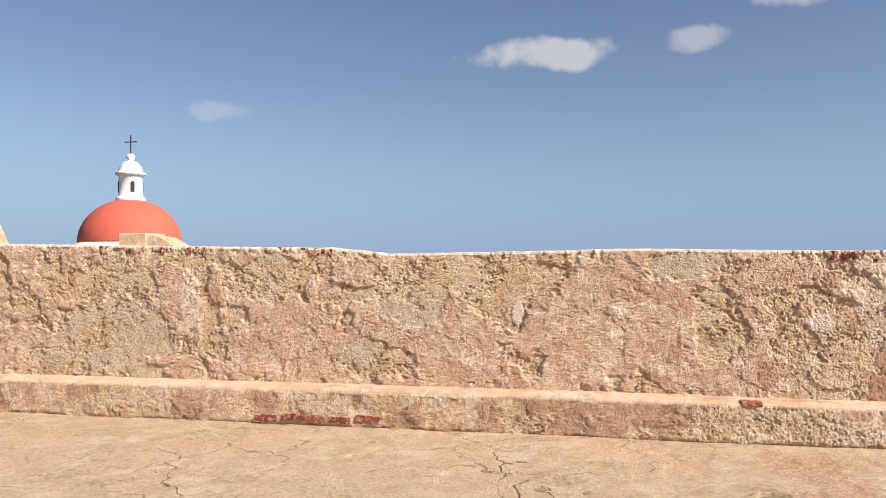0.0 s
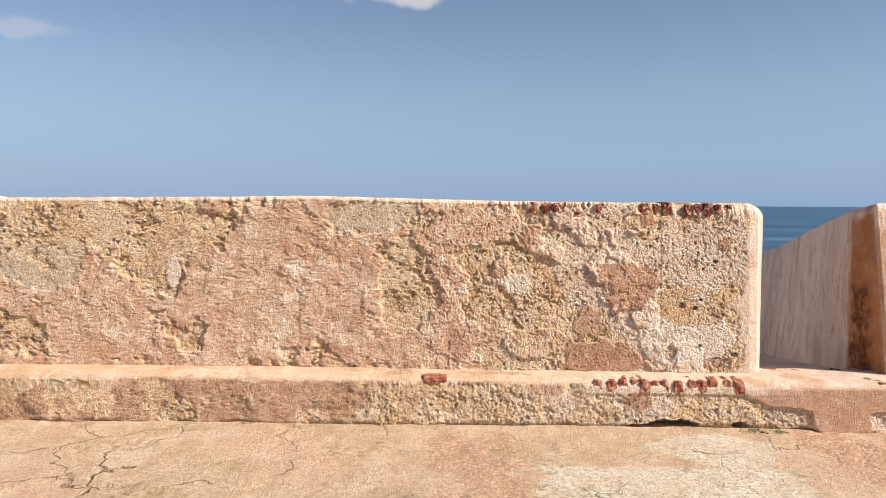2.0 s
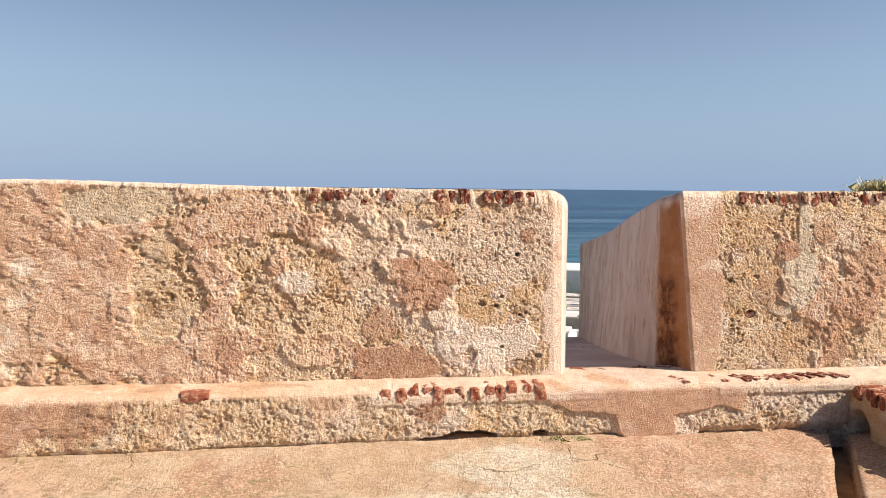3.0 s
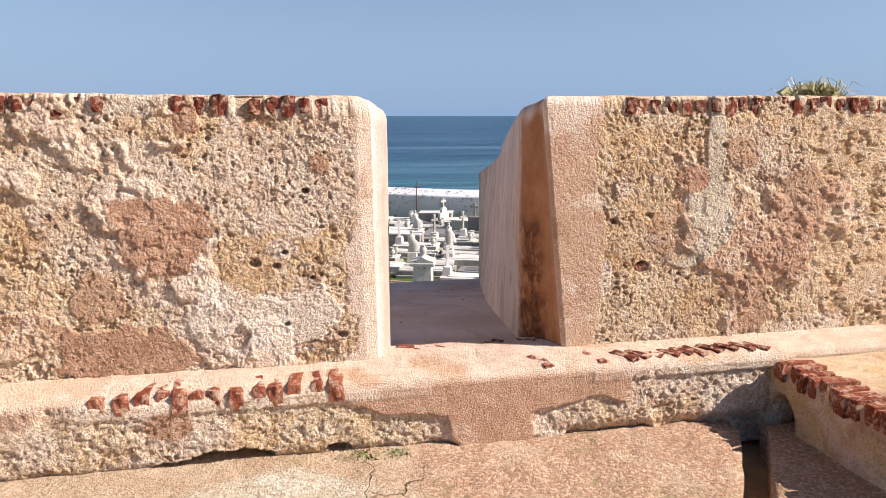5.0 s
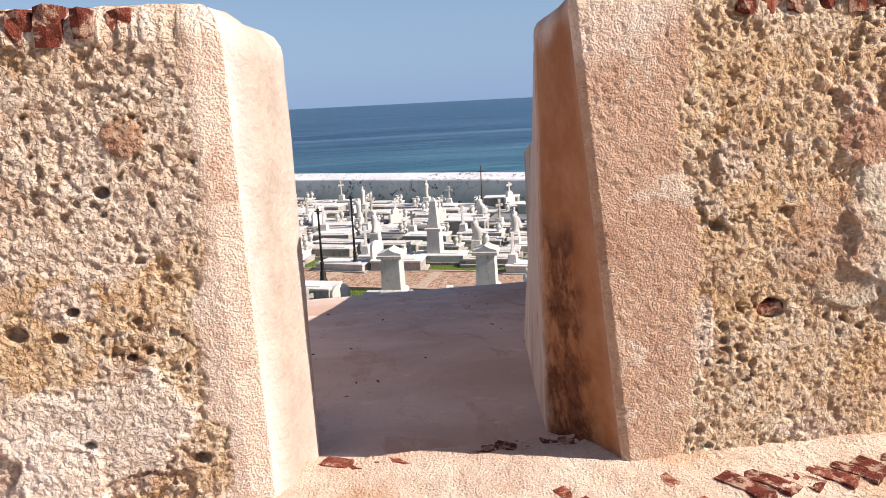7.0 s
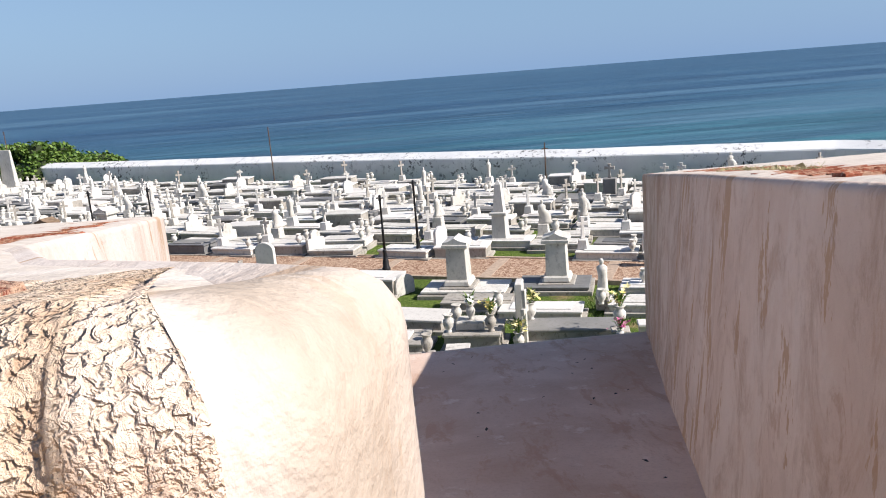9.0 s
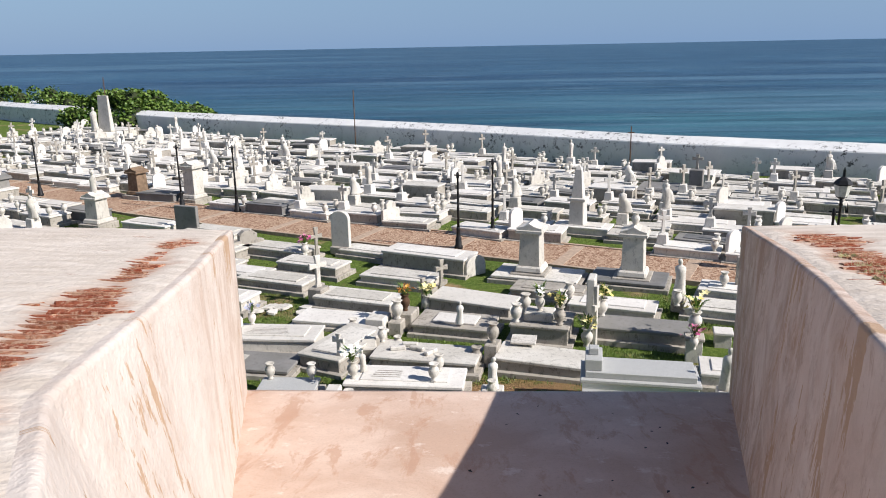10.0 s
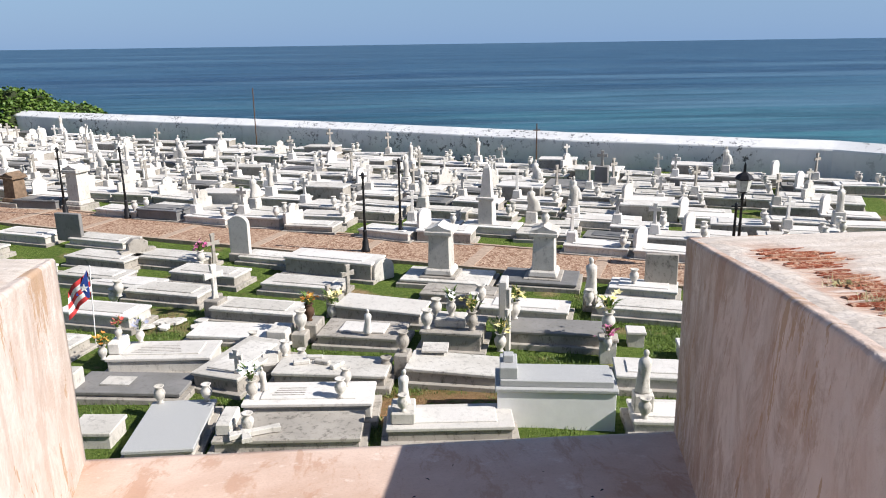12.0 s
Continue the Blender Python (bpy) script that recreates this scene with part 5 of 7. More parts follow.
def stems_mesh(r, n, seed):
    bm = bmesh.new()
    g = random.Random(seed)
    for i in range(n):
        a, b = g.uniform(0, 6.3), g.uniform(0.3, 1.0)
        tip = Vector((math.cos(a) * r * b, math.sin(a) * r * b, r * g.uniform(0.4, 1.1)))
        side = Vector((-math.sin(a), math.cos(a), 0)) * r * 0.09
        p0, mid = Vector((0, 0, -0.3 * r)), tip * 0.55 + Vector((0, 0, r * 0.2))
        v = [bm.verts.new(p0), bm.verts.new(mid + side), bm.verts.new(tip), bm.verts.new(mid - side)]
        bm.faces.new(v)
    return bm


M_F = {
    "yellow": mat_leaf("yellow_petals", (0.75, 0.62, 0.18), (0.80, 0.74, 0.45)),
    "orange": mat_leaf("orange_petals", (0.72, 0.25, 0.05), (0.75, 0.45, 0.10)),
    "pink": mat_leaf("magenta_petals", (0.45, 0.06, 0.2), (0.55, 0.25, 0.33)),
    "white": mat_leaf("white_petals", (0.75, 0.74, 0.66), (0.8, 0.8, 0.76)),
    "blue": mat_leaf("faded_blue_petals", (0.25, 0.27, 0.4), (0.5, 0.5, 0.55)),
    "red": mat_leaf("red_petals", (0.6, 0.06, 0.05), (0.65, 0.25, 0.2)),
}


def tomb(name, label, L=2.2, W=0.95, H=0.42, mat=None, top=None, plinth=True, panel=True, tilt=0.0, group="graves"):
    """A raised grave: plinth, body, ledger slab and inset panel. Origin at the near corner, long side along x."""
    mat, top = mat or M_WHITE, top or M_WHITE
    root = thing(name, None, None, label, "grave", group)
    z = 0.0
    if plinth:
        part("plinth", box(-0.15, L + 0.15, -0.14, W + 0.14, -0.25, 0.09 + 0.013 * int((L * 7 + W * 13 + H * 29) % 4), 0.012), M_GREY, root)
    # M_GREY bodies under pale tops: mould, and the sides' shade put into colour.
    part("body", box(0, L, 0, W, -0.2, H - 0.09, 0.01), mat, root)
    part("ledger_slab", shift(box(-0.045, L + 0.045, -0.045, W + 0.045, H - 0.088, H, 0.018), ry=tilt), top, root)
    if panel:
        part("inset_panel", shift(box(L * 0.12, L * 0.88, W * 0.16, W * 0.84, H - 0.01, H + 0.035, 0.012), ry=tilt), top, root)
    return root


def put(root, x, y, rot=0.0, z=CEM, s=1.0):
    root.matrix_world = pose(x, y, z, 0, 0, rot) @ Matrix.Scale(s, 4)
    return root


def vase(x, y, z, s=1.0, bloom=None, mat=None, label="pale stone urn on a grave"):
    root = thing("vase", None, None, label if not bloom else "pale stone vase with %s artificial flowers" % bloom, "vase", "grave vases")
    part("urn_body", urn_mesh(s), mat or M_WHITE, root, smooth=True)
    if bloom:
        tagged(part("foliage", shift(stems_mesh(0.3 * s, 16, int(abs(x) * 97)), z=0.42 * s), M_LEAF, root), kind="stuff")
        tagged(part("bouquet", shift(flowers_mesh(0.22 * s, 16, int(abs(y) * 71)), z=0.46 * s), M_F[bloom], root), kind="stuff")
    root.matrix_world = pose(x, y, z, 0, 0, (x * 57) % 360)
    return root


def loc(root, lx, ly, lz):
    """World place of a point of a grave."""
    return root.matrix_world @ Vector((lx, ly, lz))


# near graves, first row under the wall
g = put(tomb("grave", "small white box grave on the grass", 0.85, 0.75, 0.38, M_WHITE, M_WHITE, False, False), -6.45, 15.3, -5)
g = put(tomb("grave", "grey-blue marble slab grave with pale sides", 2.05, 1.3, 0.32, M_WHITE, M_GRANITE, True, False), -3.82, 14.58, 90)
vase(*loc(g, 2.0, 0.15, 0.32), 1.0)
vase(*loc(g, 2.0, 1.15, 0.32), 1.0)
g = put(tomb("grave", "dark mouldy grave with a fallen white cross", 2.85, 1.1, 0.36, M_GREY, M_GREY, True, False), -3.44, 14.74, -3)
part("fallen_cross", shift(cross_mesh(1.0, 0.62, 0.14), 1.25, 0.35, 0.43, -70, 90), M_WHITE, g, "white marble cross lying flat")
part("head_block", box(0.0, 0.32, 0.15, 0.95, 0.36, 0.62, 0.03), M_WHITE, g)
vase(*loc(g, 0.62, 0.3, 0.36), 1.05)
g = put(tomb("grave", "white grave with an inscribed ledger", 2.7, 1.0, 0.50, M_WHITE, M_CLEAN, True, True), -3.08, 16.0, -4)
for i in range(4):
    part("inscription_line", box(0.55 + 0.03 * i, 1.25, 0.30 + 0.11 * i, 0.34 + 0.11 * i, 0.534, 0.538), M_GREY, g, "illegible engraved line")
vase(*loc(g, 2.1, 0.75, 0.535), 1.05)
vase(*loc(g, 2.05, 0.2, 0.535), 1.05)
vase(*loc(g, 0.15, 0.25, 0.5), 1.1, "white")
part("statue", shift(statue_mesh(0.55, 1), 0.3, 0.62, 0.5), M_WHITE, g, "small white figure", True)
g = put(tomb("grave", "low flaking white grave with a broken figure", 2.5, 0.95, 0.42, M_GREY, M_CLEAN, True, True), -0.02, 14.8, -3)
part("head_block", box(0.05, 0.55, 0.1, 0.8, 0.42, 0.68, 0.03), M_WHITE, g)
part("statue", shift(statue_mesh(0.75, 3), 0.32, 0.55, 0.68), M_CLEAN, g, "small white robed figure", True)
vase(*loc(g, 0.3, 0.2, 0.68), 0.9)
g = put(tomb("grave", "tall white box tomb with a grey granite lid", 2.45, 1.0, 0.90, M_CHAPEL, M_GRANITE, False, False), 2.26, 15.4, -8)
part("granite_step", box(0.06, 2.40, 0.06, 0.94, 0.90, 1.04, 0.012), M_GRANITE, g)
part("granite_block", box(0.05, 0.42, 0.12, 0.88, 1.04, 1.30, 0.015), M_GRANITE, g)
part("flower_holder", box(0.12, 0.34, 0.38, 0.62, 1.30, 1.46, 0.015), M_GRANITE, g)
g = put(tomb("grave", "white grave with a standing robed figure", 1.9, 0.95, 0.36, M_WHITE, M_CLEAN), 5.0, 14.75, -9)
part("pedestal", box(0.02, 0.42, 0.3, 0.7, 0.36, 0.75, 0.02), M_WHITE, g)
part("statue", shift(statue_mesh(0.95, 4), 0.22, 0.5, 0.75), M_WHITE, g, "weathered pale robed figure", True)
vase(*loc(g, 0.2, 0.12, 0.36), 1.1)
g = put(tomb("grave", "low dark slate slab with a broken pale tablet", 2.6, 1.05, 0.24, M_GREY, M_DARK, True, False), -7.33, 17.57, -8)
part("broken_tablet", shift(prism(bmesh.new(), [(0.55, 0.25), (1.25, 0.24), (1.3, 0.275), (0.6, 0.285)], 0.3, 0.75), ry=0), M_WHITE, g, "broken white marble tablet")
part("grave_lantern", box(-0.35, 0.12, 0.1, 0.55, 0.0, 0.62, 0.03), M_WHITE, g, "small stone lantern box")
# Dark block set proud of the box, in place of a shaded recess.
part("lantern_opening", box(-0.27, 0.05, 0.06, 0.2, 0.14, 0.5, 0.01), M_SHADE, g, "dark block for a shaded recess")
g = put(tomb("grave", "white grave with a long inscription", 2.5, 1.05, 0.47, M_WHITE, M_CLEAN, True, True), -6.89, 18.85, -3)
for i in range(5):
    part("inscription_line", box(0.5 + 0.05 * i, 1.75 - 0.04 * i, 0.24 + 0.10 * i, 0.27 + 0.10 * i, 0.504, 0.508), M_GREY, g, "illegible engraved line")
part("head_block", box(-0.05, 0.28, 0.2, 0.85, 0.47, 0.78, 0.04), M_CLEAN, g)
vase(*loc(g, -0.05, -0.05, 0.47), 0.9, "orange")
vase(*loc(g, 0.5, 0.95, 0.5), 0.9, "blue")
vase(*loc(g, 0.15, 0.5, 0.78), 0.8, "red")
g = put(tomb("grave", "grey slab grave set askew on a stepped base", 2.35, 1.2, 0.45, M_GREY, M_WHITE, True, True), -3.48, 17.4, 66)
part("cross", shift(cross_mesh(0.6, 0.34, 0.09), 0.25, 0.15, 0.45, -90), M_WHITE, g)
g = put(tomb("grave", "grave with a broken marble cross on its slab", 2.65, 1.05, 0.40, M_GREY, M_WHITE, True, False), -2.72, 17.8, -10)
for k, (a, b, r) in enumerate(((0.55, 0.5, 20), (1.05, 0.55, -15), (1.45, 0.4, 60), (0.8, 0.8, 5))):
    part("cross_fragment", shift(box(-0.2, 0.2, -0.07, 0.07, 0, 0.10, 0.02), a, b, 0.402, r), M_WHITE, g, "broken piece of a marble cross")
part("leaning_block", shift(box(-0.2, 0.2, -0.2, 0.2, 0, 0.42, 0.03), -0.35, 0.85, 0.05, 20, 25), M_WHITE, g, "toppled stone block")
vase(*loc(g, 0.0, 0.95, 0.40), 1.0)
vase(*loc(g, 0.3, 1.35, 0.0), 1.05)
g = put(tomb("grave", "stained white grave with a lifted ledger", 2.2, 1.05, 0.44, M_GREY, M_WHITE, True, False, 1.5), 0.40, 17.65, -14)
part("loose_slab", shift(box(0.3, 0.95, 0.75, 1.25, 0, 0.06, 0.01), 0, 0, 0.44, 6, 4), M_WHITE, g, "loose broken slab")
part("urn_pedestal", box(-0.35, 0.0, 0.25, 0.75, 0, 0.62, 0.025), M_GREY, g)
vase(*loc(g, -0.17, 0.5, 0.62), 1.3, None, M_GREY)
vase(*loc(g, -0.55, 0.3, 0.02), 1.3, None, M_GREY)
# second and third rows
g = put(tomb("grave", "flat white grave with a stone block", 2.3, 1.0, 0.24, M_WHITE, M_CLEAN, True, False), -5.46, 20.87, -12)
part("head_block", box(2.35, 2.9, -0.3, 0.4, 0, 0.55, 0.03), M_WHITE, g)
part("side_block", box(2.95, 3.35, -0.1, 0.6, 0, 0.42, 0.03), M_GREY, g)
vase(*loc(g, 3.15, 0.2, 0.42), 1.4)
vase(*loc(g, 1.95, -0.2, 0.0), 1.2)
g = put(tomb("grave", "mouldy dark grave with a white inset panel", 2.2, 1.2, 0.36, M_GREY, M_GREY, True, False), -1.88, 20.2, -14)
part("inset_panel", box(0.5, 1.75, 0.25, 0.95, 0.36, 0.42, 0.015), M_CLEAN, g, "clean white panel")
part("statue", shift(statue_mesh(0.68, 5), 1.35, 0.12, 0.42), M_CLEAN, g, "small white robed figure", True)
part("head_block", box(-0.7, -0.1, 0.2, 0.9, 0, 0.55, 0.03), M_GREY, g)
vase(*loc(g, -0.4, 0.5, 0.55), 1.2, "orange", M_RUST)
g = put(tomb("grave", "brown stained block with vases and dry stems", 1.55, 1.3, 0.58, M_GREY, M_GREY, True, False), 0.85, 19.6, -14)
part("upper_block", box(0.3, 1.1, 0.3, 0.95, 0.58, 0.82, 0.03), M_WHITE, g)
vase(*loc(g, 0.12, 0.2, 0.58), 1.3)
vase(*loc(g, 0.7, 0.6, 0.82), 1.1, "white")
vase(*loc(g, 1.3, 0.25, 0.58), 1.3, "yellow", M_GREY)
vase(*loc(g, 0.2, 1.1, 0.58), 1.3)
g = put(tomb("grave", "dark grey granite grave with a tall white stele", 2.5, 1.0, 0.46, M_GREY, M_DARK, True, False), 3.2, 19.7, -14)
part("stele", box(-0.32, -0.1, 0.15, 0.75, 0, 1.75, 0.03), M_CLEAN, g, "narrow white marble stele")
part("cross", shift(cross_mesh(1.7, 0.5, 0.13), -0.02, -0.25, 0, 80), M_WHITE, g)
vase(*loc(g, -0.22, -0.35, 0.0), 1.3, "yellow")
vase(*loc(g, 0.05, 0.9, 0.46), 1.3, "yellow")
vase(5.46, 18.4, CEM + 0.35, 0.9, "pink", None)
vase(5.6, 18.9, CEM + 0.62, 1.4, "yellow", None)
g = put(tomb("flower_stand", "small stone flower stand beside a grave", 0.4, 0.4, 0.62, M_WHITE, M_GREY, False, False), 5.3, 18.5, -12)
g = put(tomb("grave", "white flat grave with a raised panel", 1.9, 1.0, 0.42, M_WHITE, M_CLEAN), 5.24, 16.8, -12)
g = put(tomb("small_table_stone", "small white stone table on the grass", 0.42, 0.42, 0.42, M_WHITE, M_CLEAN, False, False), 6.3, 19.4, -12)
g = put(tomb("small_table_stone", "small white stone table on the grass", 0.42, 0.42, 0.42, M_WHITE, M_CLEAN, False, False), 7.3, 18.4, -12)
g = put(tomb("grave", "white ledger grave over a dark base", 2.6, 1.05, 0.40, M_GREY, M_WHITE), -8.32, 24.6, -20)
vase(*loc(g, -0.2, -0.3, 0.0), 1.3)
vase(*loc(g, 0.05, -0.35, 0.3), 1.3)
g = put(tomb("grave", "grave with a stone cross at its head", 2.6, 1.05, 0.42, M_GREY, M_WHITE), -5.2, 22.5, -18)
part("cross_base", box(-0.35, 0.15, 0.2, 0.75, 0, 0.55, 0.03), M_GREY, g)
part("cross", shift(cross_mesh(1.05, 0.62, 0.14), -0.1, 0.48, 0.55, 60), M_WHITE, g, "upright weathered stone cross")
g = put(tomb("grave", "dark grave under a lifted white slab", 2.5, 1.1, 0.52, M_GREY, M_CLEAN, True, False, 2.0), -1.52, 22.1, -18)
part("cross", shift(cross_mesh(1.0, 0.5, 0.12), -0.35, 0.3, 0, 70), M_GREY, g)
vase(*loc(g, -0.15, 0.1, 0.0), 1.3, "yellow")
g = put(tomb("grave", "pale grave with a mottled slab", 2.6, 1.0, 0.36, M_GREY, M_GREY), 1.0, 23.4, -18)
g = put(tomb("grave", "white two-step grave beside stone urns", 2.5, 1.0, 0.34, M_WHITE, M_CLEAN), 2.7, 22.0, -18)
vase(*loc(g, -0.25, 0.2, 0.1), 1.4)
vase(*loc(g, -0.15, 0.75, 0.2), 1.4)
g = put(tomb("grave", "white grave with a figure at its corner", 2.7, 1.05, 0.36, M_WHITE, M_WHITE), 6.05, 21.6, -20)
part("pedestal", box(-0.45, -0.05, 0.4, 0.8, 0, 0.5, 0.03), M_GREY, g)
part("statue", shift(statue_mesh(1.15, 6), -0.25, 0.6, 0.5), M_WHITE, g, "weathered robed figure", True)
vase(*loc(g, -0.25, 0.2, 0.3), 1.2)
g = put(tomb("grave", "dark stone grave beside the cross", 2.5, 1.0, 0.45, M_GREY, M_WHITE), -7.4, 26.4, -22)
g = put(tomb("grave", "stepped grey grave with a block head", 2.9, 1.1, 0.42, M_GREY, M_WHITE), -9.4, 28.7, -22)
part("stepped_head", shift(stepped_stone_mesh(1.3, 0.95, 0.3), -0.1, 0.45, 0, 60), M_GREY, g)
part("cross", shift(cross_mesh(1.1, 0.5, 0.12), 3.1, 0.6, 0.2, 60), M_GREY, g)
vase(*loc(g, 2.9, 0.1, 0.3), 1.2, "pink")
g = put(tomb("grave", "white grave with low curb blocks", 2.6, 1.05, 0.36, M_WHITE, M_WHITE), -4.11, 25.0, -20)
part("cross", shift(cross_mesh(0.95, 0.5, 0.12), 2.85, 0.4, 0.1, 60), M_GREY, g, "dark wooden-looking cross")
g = put(tomb("grave", "long white box tomb by the walk", 3.3, 1.15, 0.68, M_GREY, M_CLEAN), -3.6, 27.0, -24)
part("scalloped_head", shift(headstone_mesh(0.9, 0.75, 0.2), 3.5, 0.5, 0.0, 66), M_WHITE, g)
g = put(tomb("grave", "white slab with a tall rounded headstone", 2.4, 1.0, 0.30, M_WHITE, M_WHITE), -5.5, 28.6, -24)
part("headstone_base", box(-0.55, 0.25, 0.1, 0.6, 0, 0.32, 0.03), M_GREY, g)
part("headstone", shift(headstone_mesh(0.78, 1.45, 0.2), -0.15, 0.35, 0.3, 6), M_CLEAN, g, "tall rounded white headstone")


def pedestal_monument(label, h=1.55, urn=False, mat=None):
    """Square pedestal on steps with a pedimented cap and a finial."""
    root = thing("pedestal_monument", None, None, label, "monument", "pedestal monuments")
    m = mat or M_WHITE
    part("step", box(-0.62, 0.62, -0.62, 0.62, -0.2, 0.30, 0.02), M_GREY, root)
    part("step", box(-0.50, 0.50, -0.50, 0.50, 0.30, 0.52, 0.05, 0.05), m, root)
    part("shaft", box(-0.37, 0.37, -0.37, 0.37, 0.52, 0.52 + h * 0.72, 0.015, 0.03), m, root)
    part("cornice", box(-0.47, 0.47, -0.47, 0.47, 0.52 + h * 0.72, 0.52 + h * 0.80, 0.02), m, root)
    part("pediment", prism(bmesh.new(), [(-0.44, 0), (0.44, 0), (0.44, 0.07), (0.2, 0.13), (0, 0.24), (-0.2, 0.13), (-0.44, 0.07)], -0.42, 0.42, 0.01), m, root).location.z = 0.52 + h * 0.80
    if urn:
        part("urn", shift(urn_mesh(1.15), z=0.70 + h * 0.80), m, root, smooth=True)
    return root


put(pedestal_monument("white marble pedestal with a pedimented cap", 1.6), 1.8, 25.7, -18)
put(pedestal_monument("white marble pedestal with an urn finial", 1.6, True), 5.2, 25.1, -18)
put(tomb("grave", "low pale platform round a pedestal", 2.9, 1.5, 0.24, M_GREY, M_WHITE, True, False), 0.42, 25.3, -18)
put(tomb("grave", "dark slate platform round a pedestal", 2.4, 1.5, 0.26, M_DARK, M_DARK, True, False), 3.7, 24.7, -18)
g = put(tomb("grave", "white grave with a grey headstone", 2.0, 1.05, 0.34, M_WHITE, M_CLEAN), 6.95, 23.4, -22)
part("headstone", shift(box(-0.5, 0.5, -0.09, 0.09, 0, 1.0, 0.02), 1.5, 0.8, 0.3, 4), M_GREY, g, "square grey headstone")
vase(*loc(g, 0.7, 0.4, 0.37), 1.2)
g = put(tomb("grave", "grey ledger grave in a long row", 2.7, 1.05, 0.42, M_GREY, M_WHITE), -11.9, 29.0, -24)
g = put(tomb("grave", "white ledger grave in a long row", 2.7, 1.05, 0.38, M_WHITE, M_WHITE), -12.9, 31.9, -24)
part("headstone", shift(box(-0.6, 0.6, -0.09, 0.09, 0, 1.15, 0.02), -0.1, 0.2, 0.2, 4), M_DARK, g, "blue-grey square headstone")
g = put(tomb("grave", "white grave near the walk", 2.7, 1.05, 0.42, M_WHITE, M_CLEAN), -16.4, 33.2, -24)
for k, (x, y) in enumerate(((-9.9, 25.6), (-11.2, 26.6), (-9.6, 22.6), (-10.6, 20.5), (8.8, 20.6), (8.2, 17.2), (-14.4, 28.0), (-17.4, 31.0))):
    put(tomb("grave", "weathered white ledger grave", 2.4, 1.0, 0.38 + 0.05 * (k % 3), (M_WHITE, M_GREY)[k % 2], (M_CLEAN, M_WHITE)[k % 2]), x, y, -14 - (y - 15) * 0.6)


def flag():
    root = thing("flag", None, None, "small striped flag with a star on a stick", "flag")
    part("stick", lathe([(0.012, 0), (0.012, 1.75), (0.02, 1.76), (0.012, 1.80)], 8), M_CHAPEL, root, "thin white stick")
    cols = (mat_plain("flag_red", (0.55, 0.05, 0.05), 0.8), mat_plain("flag_white", (0.8, 0.78, 0.76), 0.8), mat_plain("flag_blue", (0.03, 0.07, 0.30), 0.8))
    n = 14

    def hang(u, v):
        """A limp cloth: u along the fly, v down the hoist."""
        return Vector((-0.06 - 0.46 * u + 0.03 * math.sin(u * 7 + v * 2), 0.05 * math.sin(u * 9 + v * 3), 1.70 - 0.62 * v - 0.52 * u))
    for s in range(5):
        pts = np.array([[hang(i / n, (s + k / 2) / 5) for i in range(n + 1)] for k in range(3)])
        part("stripe", grid_mesh("stripe", pts), cols[s % 2], root, ("red stripe", "white stripe")[s % 2])
    bm = bmesh.new()
    tri = [hang(0, 0), hang(0.5, 0.5), hang(0, 1)]
    va = [bm.verts.new(p + Vector((0, -0.03, 0))) for p in tri]
    vb = [bm.verts.new(p + Vector((0, -0.022, 0))) for p in tri]
    bm.faces.new(va)
    bm.faces.new(vb[::-1])
    for i in range(3):
        bm.faces.new((va[i], vb[i], vb[(i + 1) % 3], va[(i + 1) % 3]))
    part("triangle", bm, cols[2], root, "blue triangle")
    c = (tri[0] + tri[1] + tri[2]) / 3
    bm = bmesh.new()
    star = [(c.x + (0.10 if k % 2 == 0 else 0.042) * math.sin(k * math.pi / 5), c.z + (0.10 if k % 2 == 0 else 0.042) * math.cos(k * math.pi / 5)) for k in range(10)]
    part("star", prism(bm, star, c.y - 0.042, c.y - 0.034), cols[1], root, "white five-pointed star")
    root.matrix_world = pose(-7.97, 21.0, CEM, 0, 3, 0) @ Matrix.Scale(1.25, 4)


flag()


def debris():
    root = thing("broken_slabs", None, None, "broken pale stone slabs scattered on the grass", "rubble")
    for k in range(9):
        a = [(0.28 * math.cos(t) * rng.uniform(0.6, 1.2), 0.22 * math.sin(t) * rng.uniform(0.6, 1.2)) for t in np.linspace(0, 2 * math.pi, 6, endpoint=False)]
        bm = prism(bmesh.new(), a, -0.04, 0.04, 0.008)
        part("slab_piece", shift(bm, rng.uniform(-0.9, 0.9), rng.uniform(-0.4, 0.5), 0.06, rng.uniform(0, 90), 90 + rng.uniform(-8, 8)), M_WHITE, root)
    root.matrix_world = pose(-6.1, 22.2, CEM, 0, 0, -15)


debris()


